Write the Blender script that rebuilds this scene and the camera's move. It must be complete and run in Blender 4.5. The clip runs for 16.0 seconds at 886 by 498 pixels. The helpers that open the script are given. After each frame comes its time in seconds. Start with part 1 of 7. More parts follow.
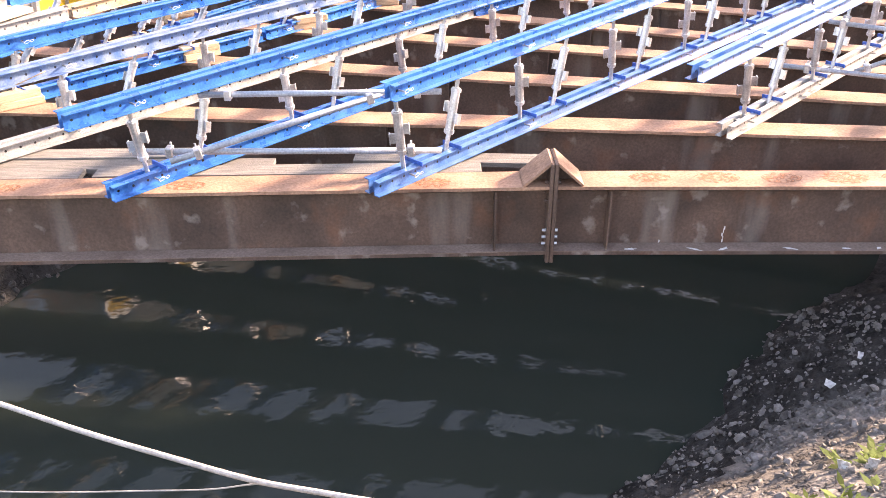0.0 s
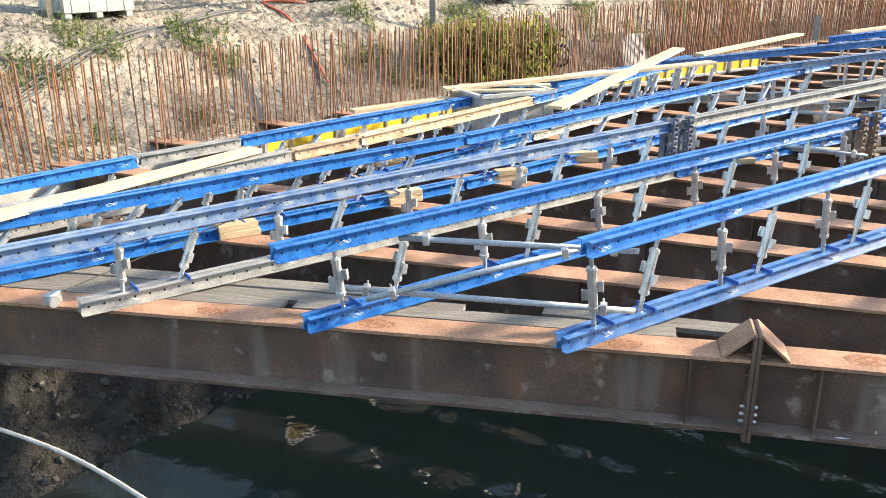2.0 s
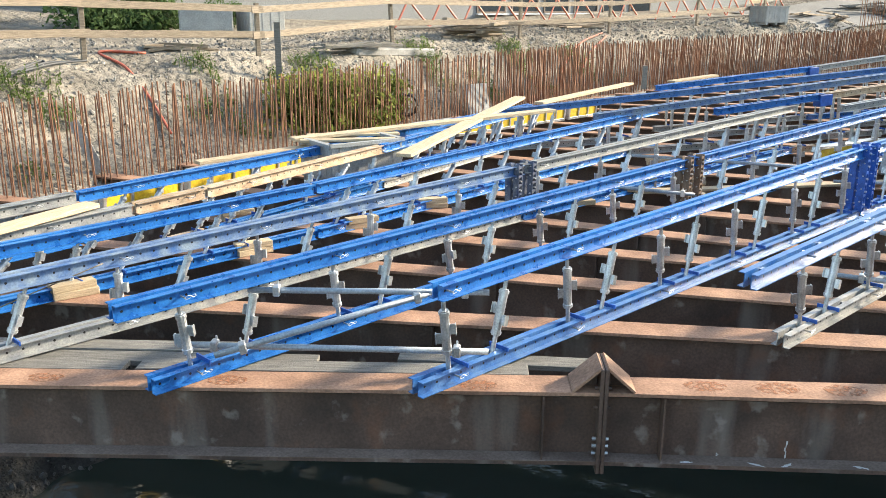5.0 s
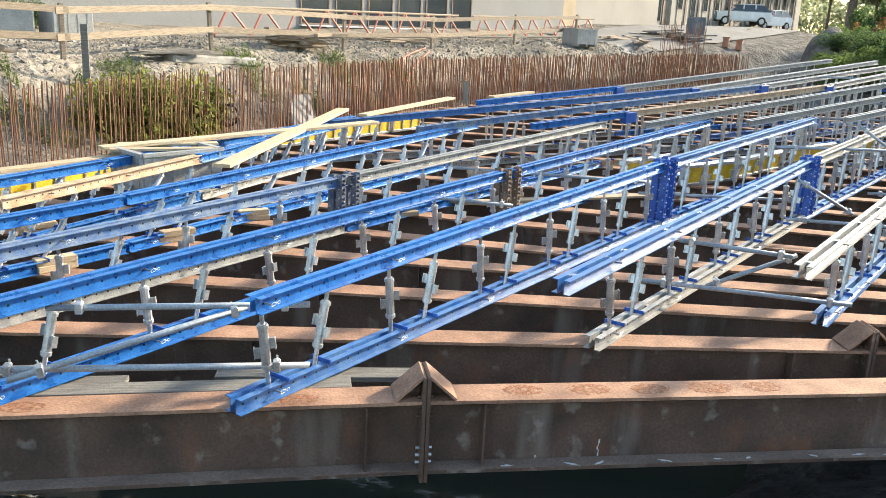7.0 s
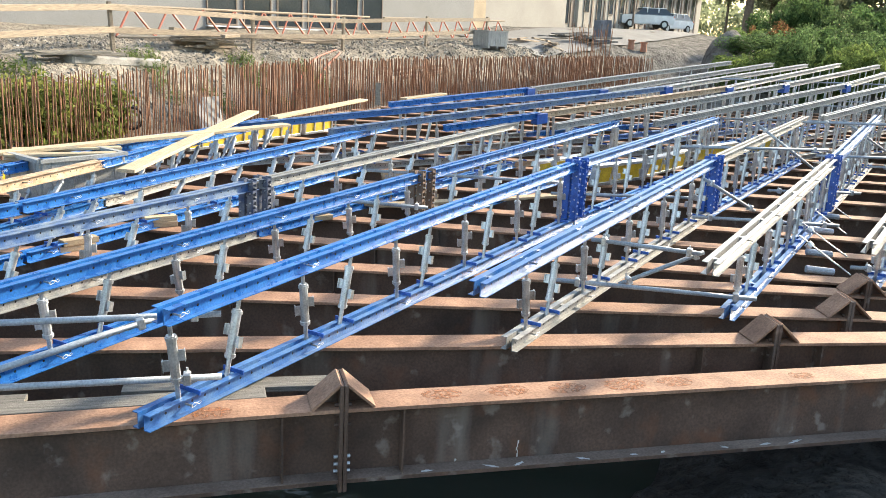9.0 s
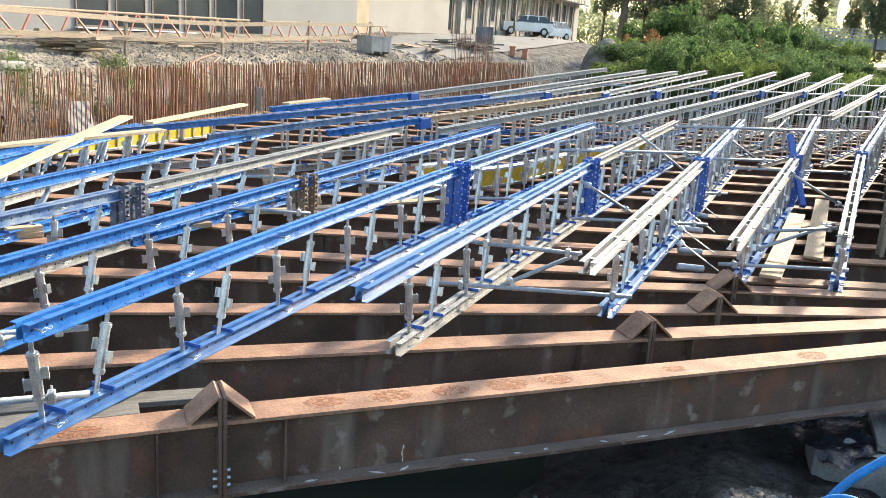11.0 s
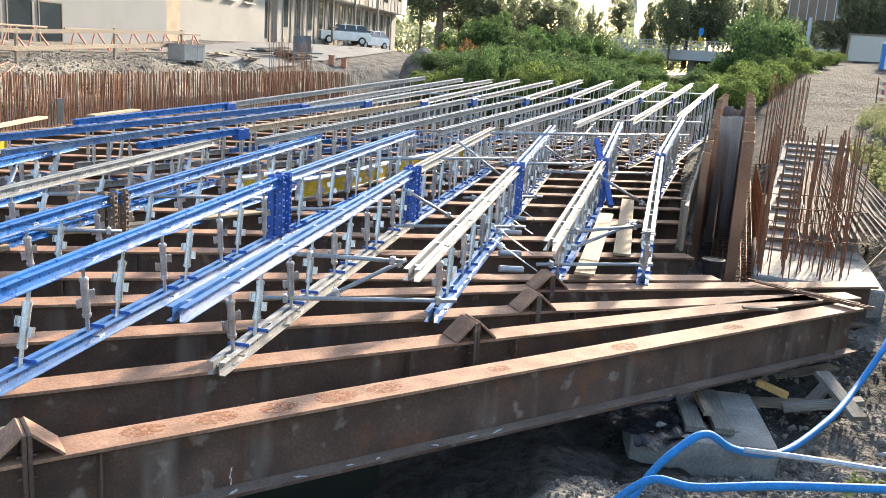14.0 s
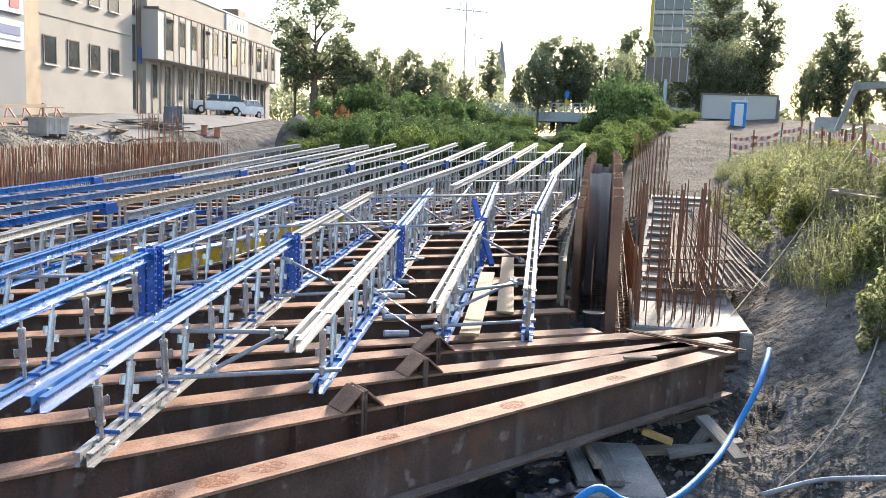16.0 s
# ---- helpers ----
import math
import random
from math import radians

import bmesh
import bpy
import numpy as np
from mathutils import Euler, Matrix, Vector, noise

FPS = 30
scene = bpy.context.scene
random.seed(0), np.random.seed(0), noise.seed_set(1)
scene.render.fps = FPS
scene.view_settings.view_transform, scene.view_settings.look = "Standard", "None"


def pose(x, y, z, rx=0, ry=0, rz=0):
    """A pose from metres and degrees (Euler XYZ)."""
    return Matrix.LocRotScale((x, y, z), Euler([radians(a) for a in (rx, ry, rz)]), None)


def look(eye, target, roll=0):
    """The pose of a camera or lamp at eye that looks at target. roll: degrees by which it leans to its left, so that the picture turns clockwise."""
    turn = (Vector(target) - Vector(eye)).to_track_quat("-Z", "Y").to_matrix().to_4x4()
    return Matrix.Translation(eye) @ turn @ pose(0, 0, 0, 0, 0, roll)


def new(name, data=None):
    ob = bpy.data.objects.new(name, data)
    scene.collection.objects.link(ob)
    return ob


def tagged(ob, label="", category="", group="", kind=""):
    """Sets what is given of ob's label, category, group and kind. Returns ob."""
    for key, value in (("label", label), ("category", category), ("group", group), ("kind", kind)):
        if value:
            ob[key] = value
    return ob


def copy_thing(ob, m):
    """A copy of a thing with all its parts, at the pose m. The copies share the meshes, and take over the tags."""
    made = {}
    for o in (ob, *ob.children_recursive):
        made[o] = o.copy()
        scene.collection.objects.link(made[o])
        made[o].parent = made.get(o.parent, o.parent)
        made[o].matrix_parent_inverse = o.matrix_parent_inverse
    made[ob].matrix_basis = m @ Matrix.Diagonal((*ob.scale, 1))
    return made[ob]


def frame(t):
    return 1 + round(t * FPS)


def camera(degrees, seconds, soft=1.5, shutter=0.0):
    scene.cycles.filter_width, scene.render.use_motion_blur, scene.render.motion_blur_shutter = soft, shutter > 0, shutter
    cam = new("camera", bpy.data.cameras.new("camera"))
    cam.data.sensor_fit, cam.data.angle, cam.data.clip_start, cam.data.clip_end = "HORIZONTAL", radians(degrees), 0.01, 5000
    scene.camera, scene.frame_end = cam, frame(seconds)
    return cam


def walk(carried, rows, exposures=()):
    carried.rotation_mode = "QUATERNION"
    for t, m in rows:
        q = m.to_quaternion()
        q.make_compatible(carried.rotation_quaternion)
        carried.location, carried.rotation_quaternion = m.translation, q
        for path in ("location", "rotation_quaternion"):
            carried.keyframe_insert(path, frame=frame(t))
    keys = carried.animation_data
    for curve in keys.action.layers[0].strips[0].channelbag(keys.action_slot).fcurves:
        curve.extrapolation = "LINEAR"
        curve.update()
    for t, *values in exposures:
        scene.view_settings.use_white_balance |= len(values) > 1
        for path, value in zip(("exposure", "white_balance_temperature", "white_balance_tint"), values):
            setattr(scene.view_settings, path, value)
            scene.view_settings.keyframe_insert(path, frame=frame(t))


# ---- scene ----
cam = camera(55.0, 16.0, soft=0.15)
PATH = [
    (0, (-0.04, -0.18, 2.807), (-0.032, 1.562, 1.823), -0.1),
    (0.5, (-0.088, -0.114, 2.803), (-0.234, 1.665, 1.9), 0.5),
    (1, (-0.085, -0.089, 2.786), (-0.368, 1.719, 1.979), -0.6),
    (1.5, (-0.1, -0.075, 2.8), (-0.451, 1.749, 2.059), -0.6),
    (2, (-0.112, -0.077, 2.797), (-0.534, 1.761, 2.131), -0.4),
    (2.5, (-0.113, -0.101, 2.807), (-0.571, 1.754, 2.217), -0.0),
    (3, (-0.099, -0.096, 2.809), (-0.484, 1.793, 2.275), 0.6),
    (3.5, (-0.097, -0.096, 2.802), (-0.461, 1.795, 2.261), 0.6),
    (4, (-0.09, -0.095, 2.808), (-0.441, 1.797, 2.263), 0.7),
    (4.5, (-0.084, -0.072, 2.795), (-0.289, 1.842, 2.252), 1.5),
    (5, (-0.069, -0.056, 2.774), (-0.165, 1.863, 2.217), 0.3),
    (7.5, (0.001, 0.017, 2.739), (0.375, 1.915, 2.232), 3.4),
    (8, (0.005, 0.043, 2.74), (0.424, 1.933, 2.235), 3.3),
    (10.5, (0.054, 0.072, 2.728), (0.717, 1.894, 2.237), 3.4),
    (11, (0.085, 0.074, 2.725), (0.829, 1.868, 2.248), 3.7),
    (11.5, (0.095, 0.093, 2.724), (0.922, 1.857, 2.269), 4.1),
    (12, (0.098, 0.083, 2.722), (0.974, 1.82, 2.259), 4.3),
    (12.5, (0.115, 0.088, 2.723), (1.064, 1.782, 2.244), 4.6),
    (13, (0.117, 0.067, 2.728), (1.116, 1.739, 2.273), 4.3),
    (13.5, (0.134, 0.083, 2.731), (1.189, 1.722, 2.285), 4.0),
    (14, (0.134, 0.08, 2.733), (1.234, 1.693, 2.301), 3.8),
    (14.5, (0.161, 0.103, 2.731), (1.299, 1.695, 2.32), 3.6),
    (15, (0.176, 0.115, 2.726), (1.368, 1.676, 2.345), 3.4),
    (15.5, (0.201, 0.138, 2.72), (1.462, 1.654, 2.39), 2.8),
    (16, (0.215, 0.149, 2.723), (1.54, 1.622, 2.452), 2.3),
]
# the clip's own exposure
EXPOSURES = [(0.0, 2.68, 8300, 30), (0.6, 2.38, 8200, 23), (1.2, 2.1, 7900, 14), (2.0, 1.93, 7300, 8), (3.0, 1.73, 7000, 6), (5.0, 1.67, 7000, 5), (8.0, 1.69, 7150, 6), (12.0, 1.75, 7050, 7), (14.0, 1.74, 6950, 9), (16.0, 1.6, 6650, 12)]
walk(cam, [(t, look(eye, target, roll)) for t, eye, target, roll in PATH], EXPOSURES)


# ---- light ----
SUN_AZ, SUN_EL = 63.0, 23.0      # degrees clockwise from +y, above the horizon
world = bpy.data.worlds.new("sky")
scene.world = world
world.use_nodes = True
_wn = world.node_tree.nodes
_sky = _wn.new("ShaderNodeTexSky")
_sky.sky_type = "NISHITA"
_sky.sun_disc = False
_sky.sun_elevation = radians(SUN_EL + 6)
_sky.sun_rotation = radians(SUN_AZ)
_sky.dust_density = 1.2
_sky.air_density = 1.2
_wn["Background"].inputs["Strength"].default_value = 0.135
world.node_tree.links.new(_sky.outputs["Color"], _wn["Background"].inputs["Color"])
_sd = bpy.data.lights.new("sun", "SUN")
_sd.energy = 3.7
_sd.angle = radians(4.0)
_sd.color = (1.0, 0.88, 0.73)
sun = new("sun", _sd)
_sv = Vector((math.sin(radians(SUN_AZ)) * math.cos(radians(SUN_EL)), math.cos(radians(SUN_AZ)) * math.cos(radians(SUN_EL)), math.sin(radians(SUN_EL))))
sun.matrix_world = look(_sv * 60, (0, 0, 0))

# ---- materials ----


def mat(name, base, rough=0.6, metal=0.0, var=0.25, scale=6.0, fine=60.0, bump=0.15, second=None, amount=0.5, spec=0.5, per_object=0.0, per_island=0.0, stretch=None, lumpy=0.0):
    """Two scales of noise over a base colour, an optional second colour in patches, and bump."""
    m = bpy.data.materials.new(name)
    m.use_nodes = True
    nt = m.node_tree
    n, l = nt.nodes, nt.links
    b = n["Principled BSDF"]
    co = n.new("ShaderNodeNewGeometry").outputs["Position"]
    if stretch:
        mp = n.new("ShaderNodeMapping")
        mp.inputs["Scale"].default_value = stretch
        l.new(n.new("ShaderNodeTexCoord").outputs["Object"], mp.inputs["Vector"])
        co = mp.outputs["Vector"]
    big = n.new("ShaderNodeTexNoise")
    big.inputs["Scale"].default_value = scale
    big.inputs["Detail"].default_value = 6
    sm = n.new("ShaderNodeTexNoise")
    sm.inputs["Scale"].default_value = fine
    sm.inputs["Detail"].default_value = 4
    l.new(co, big.inputs["Vector"])
    l.new(co, sm.inputs["Vector"])
    ramp = n.new("ShaderNodeValToRGB")
    ramp.color_ramp.elements[0].position = 0.5 - 0.22 * (1 - abs(amount - 0.5))
    ramp.color_ramp.elements[1].position = 0.5 + 0.22 * (1 - abs(amount - 0.5)) + (0.5 - amount) * 0.3
    c0 = tuple(c * (1 - var) for c in base)
    c1 = second if second else tuple(min(1, c * (1 + var)) for c in base)
    ramp.color_ramp.elements[0].color = (*c0, 1)
    ramp.color_ramp.elements[1].color = (*c1, 1)
    l.new(big.outputs["Fac"], ramp.inputs["Fac"])
    mix = n.new("ShaderNodeMix")
    mix.data_type, mix.blend_type = "RGBA", "OVERLAY"
    mix.inputs["Factor"].default_value = 0.55
    l.new(ramp.outputs["Color"], mix.inputs["A"])
    l.new(sm.outputs["Fac"], mix.inputs["B"])
    col = mix.outputs["Result"]
    for amt, node, sock in ((per_object, "ShaderNodeObjectInfo", "Random"), (per_island, "ShaderNodeNewGeometry", "Random Per Island")):
        if amt:
            hv = n.new("ShaderNodeHueSaturation")
            mr = n.new("ShaderNodeMapRange")
            mr.inputs["To Min"].default_value, mr.inputs["To Max"].default_value = 1 - amt, 1 + amt
            l.new(n.new(node).outputs[sock], mr.inputs["Value"])
            l.new(mr.outputs["Result"], hv.inputs["Value"])
            l.new(col, hv.inputs["Color"])
            col = hv.outputs["Color"]
    l.new(col, b.inputs["Base Color"])
    rr = n.new("ShaderNodeMapRange")
    rr.inputs["To Min"].default_value, rr.inputs["To Max"].default_value = max(0.05, rough - 0.15), min(1, rough + 0.15)
    l.new(big.outputs["Fac"], rr.inputs["Value"])
    l.new(rr.outputs["Result"], b.inputs["Roughness"])
    b.inputs["Metallic"].default_value = metal
    b.inputs["Specular IOR Level"].default_value = spec
    if bump:
        bp = n.new("ShaderNodeBump")
        bp.inputs["Strength"].default_value = bump
        bp.inputs["Distance"].default_value = 0.02
        l.new(sm.outputs["Fac"], bp.inputs["Height"])
        l.new(bp.outputs["Normal"], b.inputs["Normal"])
        if lumpy:
            # coarser clods under the fine relief
            vo, b2 = n.new("ShaderNodeTexVoronoi"), n.new("ShaderNodeBump")
            vo.inputs["Scale"].default_value = 7.0
            vo.inputs["Randomness"].default_value = 1.0
            wob = n.new("ShaderNodeMix")
            wob.data_type, wob.inputs["Factor"].default_value = "VECTOR", 0.12
            l.new(co, wob.inputs["A"])
            l.new(sm.outputs["Color"], wob.inputs["B"])
            l.new(wob.outputs["Result"], vo.inputs["Vector"])
            b2.inputs["Strength"].default_value, b2.inputs["Distance"].default_value = lumpy, 0.10
            b2.invert = True
            l.new(vo.outputs["Distance"], b2.inputs["Height"])
            l.new(b2.outputs["Normal"], bp.inputs["Normal"])
    return m


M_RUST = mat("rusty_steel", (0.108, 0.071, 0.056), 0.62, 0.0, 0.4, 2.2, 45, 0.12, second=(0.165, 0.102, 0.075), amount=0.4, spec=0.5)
# paler rust for faces turned up: the sky's light is in the colour
M_RUSTSKYLIT = mat("skylit_rust", (0.21, 0.145, 0.115), 0.85, 0.0, 0.3, 2.5, 50, 0.2, second=(0.29, 0.215, 0.175))
# same steel as the webs, with the sun's orange light put into the colour
M_RUSTSUN = mat("sunlit_rust", (0.33, 0.185, 0.125), 0.72, 0.0, 0.4, 3.4, 42, 0.25, second=(0.43, 0.255, 0.17), spec=0.25)


def stained_rust(m):
    """Pale lime blooms and streaks that run down the webs."""
    n, l = m.node_tree.nodes, m.node_tree.links
    b = n["Principled BSDF"]
    src = b.inputs["Base Color"].links[0].from_socket
    for scale, lo, hi, amt, c in (((2.6, 2.6, 0.35), 0.57, 0.72, 0.42, (0.36, 0.32, 0.285, 1)), ((5.5, 5.5, 5.0), 0.61, 0.70, 0.42, (0.42, 0.37, 0.33, 1)), ((3.0, 3.0, 2.2), 0.58, 0.75, 0.45, (0.26, 0.10, 0.045, 1))):
        mp, nz, rm, mx = n.new("ShaderNodeMapping"), n.new("ShaderNodeTexNoise"), n.new("ShaderNodeMapRange"), n.new("ShaderNodeMix")
        mp.inputs["Scale"].default_value = scale
        mp.inputs["Location"].default_value = (lo * 31, hi * 17, 0)
        nz.inputs["Scale"].default_value, nz.inputs["Detail"].default_value = 1.0, 8
        l.new(n.new("ShaderNodeNewGeometry").outputs["Position"], mp.inputs["Vector"])
        l.new(mp.outputs["Vector"], nz.inputs["Vector"])
        l.new(nz.outputs["Fac"], rm.inputs["Value"])
        rm.inputs["From Min"].default_value, rm.inputs["From Max"].default_value, rm.inputs["To Max"].default_value = lo, hi, amt
        mx.data_type = "RGBA"
        mx.inputs["B"].default_value = c
        l.new(rm.outputs["Result"], mx.inputs["Factor"])
        l.new(src, mx.inputs["A"])
        src = mx.outputs["Result"]
    l.new(src, b.inputs["Base Color"])


stained_rust(M_RUST)
M_PATCH = mat("rust_patch", (0.42, 0.18, 0.09), 0.75, 0.0, 0.3, 14.0, 40, 0.1, second=(0.33, 0.16, 0.10), spec=0.15)
_n, _l = M_PATCH.node_tree.nodes, M_PATCH.node_tree.links
_nz = _n.new("ShaderNodeTexNoise")
_nz.inputs["Scale"].default_value = 26.0
_nz.inputs["Detail"].default_value = 6
_l.new(_n.new("ShaderNodeNewGeometry").outputs["Position"], _nz.inputs["Vector"])
_rp = _n.new("ShaderNodeValToRGB")
_rp.color_ramp.elements[0].position, _rp.color_ramp.elements[1].position = 0.42, 0.62
_l.new(_nz.outputs["Fac"], _rp.inputs["Fac"])
_l.new(_rp.outputs["Color"], _n["Principled BSDF"].inputs["Alpha"])
M_REBAR = mat("rebar_rust", (0.20, 0.085, 0.045), 0.7, 0.0, 0.4, 5.0, 80, 0.2, second=(0.30, 0.14, 0.075), per_island=0.3)
M_REBARGREY = mat("weathered_rebar", (0.17, 0.115, 0.085), 0.75, 0.0, 0.35, 5.0, 80, 0.2, second=(0.28, 0.215, 0.17), per_object=0.25)
M_GALV = mat("galvanised_steel", (0.52, 0.54, 0.56), 0.38, 0.75, 0.25, 9.0, 70, 0.08, per_object=0.12)
M_WOOD = mat("fresh_timber", (0.50, 0.375, 0.235), 0.7, 0, 0.28, 5, 40, 0.2, second=(0.60, 0.475, 0.32), per_object=0.2, stretch=(1, 14, 14))
M_TANWOOD = mat("tan_board", (0.40, 0.29, 0.18), 0.75, 0, 0.3, 5, 40, 0.2, second=(0.50, 0.37, 0.24), per_object=0.15, stretch=(1, 14, 14))
M_OLDWOOD = mat("weathered_timber", (0.25, 0.195, 0.145), 0.8, 0, 0.35, 5, 40, 0.3, second=(0.35, 0.285, 0.215), per_object=0.2, stretch=(1, 14, 14))
M_GREYWOOD = mat("grey_timber", (0.16, 0.152, 0.138), 0.85, 0, 0.35, 5, 40, 0.3, second=(0.25, 0.235, 0.21), per_object=0.2, stretch=(1, 14, 14))
M_YELLOW = mat("yellow_panel", (0.62, 0.42, 0.03), 0.5, 0, 0.2, 4, 30, 0.05)
M_PIPEGREY = mat("grey_pipe", (0.36, 0.40, 0.46), 0.45, 0.1, 0.2, 8, 50, 0.08)
M_CLAY = mat("clay", (0.42, 0.20, 0.13), 0.8, 0, 0.2, 5, 40, 0.15)
M_CONC = mat("concrete", (0.26, 0.255, 0.245), 0.85, 0, 0.35, 2.5, 35, 0.35, second=(0.37, 0.36, 0.34))
M_SOIL = mat("dark_soil", (0.135, 0.126, 0.115), 0.95, 0, 0.45, 1.6, 22, 1.0, second=(0.25, 0.235, 0.215), spec=0.05, lumpy=0.9)
M_SPOIL = mat("grey_spoil", (0.060, 0.057, 0.053), 0.95, 0, 0.45, 0.9, 16, 1.0, second=(0.125, 0.118, 0.108), spec=0.05, lumpy=0.9)
M_CLOD = mat("soil_clod", (0.14, 0.13, 0.118), 0.95, 0, 0.35, 5, 40, 0.5, second=(0.24, 0.225, 0.20), per_island=0.35)
M_PEBBLE = mat("pale_pebble", (0.21, 0.195, 0.175), 0.9, 0, 0.3, 6, 40, 0.2, second=(0.34, 0.315, 0.28), per_island=0.45)
# wet mud, darkened further for the shade under the girders
M_WETSHADED = mat("wet_shaded_mud", (0.040, 0.039, 0.037), 0.85, 0, 0.4, 2.0, 30, 0.8, second=(0.085, 0.080, 0.073), spec=0.15, lumpy=0.9)
M_GRAVEL = mat("sandy_gravel", (0.195, 0.175, 0.15), 0.95, 0, 0.45, 0.8, 24, 1.0, second=(0.36, 0.32, 0.265), spec=0.1, lumpy=0.8)
M_STONE = mat("stone", (0.12, 0.113, 0.104), 0.9, 0, 0.4, 6, 40, 0.4, second=(0.25, 0.237, 0.22), per_island=0.35)
# wet stones whose dark colour also holds the shade below the girders
M_DARKSTONE = mat("wet_shaded_stone", (0.05, 0.047, 0.043), 0.6, 0, 0.4, 6, 40, 0.4, second=(0.09, 0.085, 0.08), per_island=0.4)


def waler_mat(name, base, second, metal=0.0, rough=0.30, amount=0.35):
    """Painted or galvanised channel with a row of pin holes along the web."""
    m = mat(name, base, rough, metal, 0.18, 7, 60, 0.05, second=second, amount=amount, per_object=0.12, spec=0.5)
    nt = m.node_tree
    n, l = nt.nodes, nt.links
    b = n["Principled BSDF"]
    src = b.inputs["Base Color"].links[0].from_socket
    sx = n.new("ShaderNodeSeparateXYZ")
    l.new(n.new("ShaderNodeTexCoord").outputs["Object"], sx.inputs[0])

    def m_(op, a, bb=None):
        q = n.new("ShaderNodeMath")
        q.operation = op
        for i, v in enumerate((a, bb)):
            if v is None:
                continue
            if isinstance(v, (int, float)):
                q.inputs[i].default_value = v
            else:
                l.new(v, q.inputs[i])
        return q.outputs[0]
    u = m_("SUBTRACT", m_("MODULO", m_("ADD", sx.outputs["X"], 100.0), 0.125), 0.0625)
    r2 = m_("ADD", m_("POWER", u, 2.0), m_("POWER", sx.outputs["Z"], 2.0))
    hole = m_("MULTIPLY", m_("LESS_THAN", r2, 0.0105 ** 2), m_("GREATER_THAN", m_("ABSOLUTE", sx.outputs["Y"]), 0.0))
    mx = n.new("ShaderNodeMix")
    mx.data_type = "RGBA"
    mx.inputs["B"].default_value = (0.01, 0.01, 0.012, 1)
    l.new(hole, mx.inputs["Factor"])
    l.new(src, mx.inputs["A"])
    l.new(mx.outputs["Result"], b.inputs["Base Color"])
    return m


M_BLUE = waler_mat("blue_painted_steel", (0.010, 0.115, 0.42), (0.03, 0.19, 0.52))
M_BLUEWORN = waler_mat("worn_blue_paint", (0.045, 0.135, 0.37), (0.22, 0.28, 0.35), rough=0.38, amount=0.55)
M_WALERGALV = waler_mat("galvanised_waler", (0.27, 0.285, 0.31), (0.40, 0.40, 0.385), 0.3, 0.45)
M_WALERDULL = waler_mat("dull_grey_waler", (0.24, 0.245, 0.25), (0.36, 0.35, 0.33), 0.0, 0.55)
M_WALERRUST = waler_mat("rusty_waler", (0.40, 0.27, 0.17), (0.52, 0.42, 0.32), 0.1, 0.5)
M_BLUEPALE = waler_mat("pale_patched_blue", (0.012, 0.12, 0.41), (0.095, 0.20, 0.385), rough=0.36, amount=0.45)
M_BLUEDARK = mat("dark_blue_steel", (0.045, 0.09, 0.23), 0.45, 0.1, 0.4, 10, 50, 0.15, second=(0.19, 0.20, 0.22))
M_RUSTDARK = mat("dark_rusty_steel", (0.12, 0.075, 0.05), 0.65, 0.0, 0.4, 9, 50, 0.2, second=(0.22, 0.15, 0.11))
M_BLUEPLATE = mat("blue_plate", (0.015, 0.085, 0.36), 0.4, 0, 0.3, 12, 60, 0.05)

# ---- mesh helpers ----


def thing(name, label, category, group="", kind="", at=(0, 0, 0)):
    ob = new(name)
    ob.location = at
    ob.empty_display_size = 0.2
    return tagged(ob, label, category, group, kind)


def mesh_of(bm, name, material, smooth=False):
    me = bpy.data.meshes.new(name)
    bm.normal_update()
    bm.to_mesh(me)
    bm.free()
    me.materials.append(material)
    if smooth:
        for p in me.polygons:
            p.use_smooth = True
    return me


def part(name, bm, material, parent, label="", m=None, smooth=False):
    me = bm if isinstance(bm, bpy.types.Mesh) else mesh_of(bm, name, material, smooth)
    ob = new(name, me)
    ob.parent = parent
    if m is not None:
        ob.matrix_basis = m
    if label:
        ob["label"] = label
    return ob


def solo(name, bm, material, label, category, group="", kind="", m=None, smooth=False):
    ob = new(name, bm if isinstance(bm, bpy.types.Mesh) else mesh_of(bm, name, material, smooth))
    if m is not None:
        ob.matrix_basis = m
    return tagged(ob, label, category, group, kind)


def box(bm, c, size, m=None, bevel=0.0):
    t = Matrix.Translation(c) @ Matrix.Diagonal((*size, 1))
    if m is not None:
        t = m @ t
    r = bmesh.ops.create_cube(bm, size=1.0, matrix=t)
    if bevel:
        es = list({e for v in r["verts"] for e in v.link_edges})
        bmesh.ops.bevel(bm, geom=es, offset=bevel, segments=1, affect="EDGES")
    return r["verts"]


def along(p0, p1):
    """Pose with x from p0 to p1, z as upright as it can be, origin at p0."""
    p0, p1 = Vector(p0), Vector(p1)
    x = (p1 - p0).normalized()
    up = Vector((0, 0, 1)) if abs(x.z) < 0.99 else Vector((0, 1, 0))
    y = up.cross(x).normalized()
    z = x.cross(y)
    m = Matrix((x, y, z)).transposed().to_4x4()
    m.translation = p0
    return m


def extrude(bm, outline, length, m=None, x0=0.0):
    """A closed outline in y, z drawn out along x."""
    a = [bm.verts.new((x0, y, z)) for y, z in outline]
    b = [bm.verts.new((x0 + length, y, z)) for y, z in outline]
    n = len(outline)
    for i in range(n):
        bm.faces.new((a[i], a[(i + 1) % n], b[(i + 1) % n], b[i]))
    bm.faces.new(a[::-1])
    bm.faces.new(b)
    if m is not None:
        bmesh.ops.transform(bm, matrix=m, verts=a + b)
    return a + b


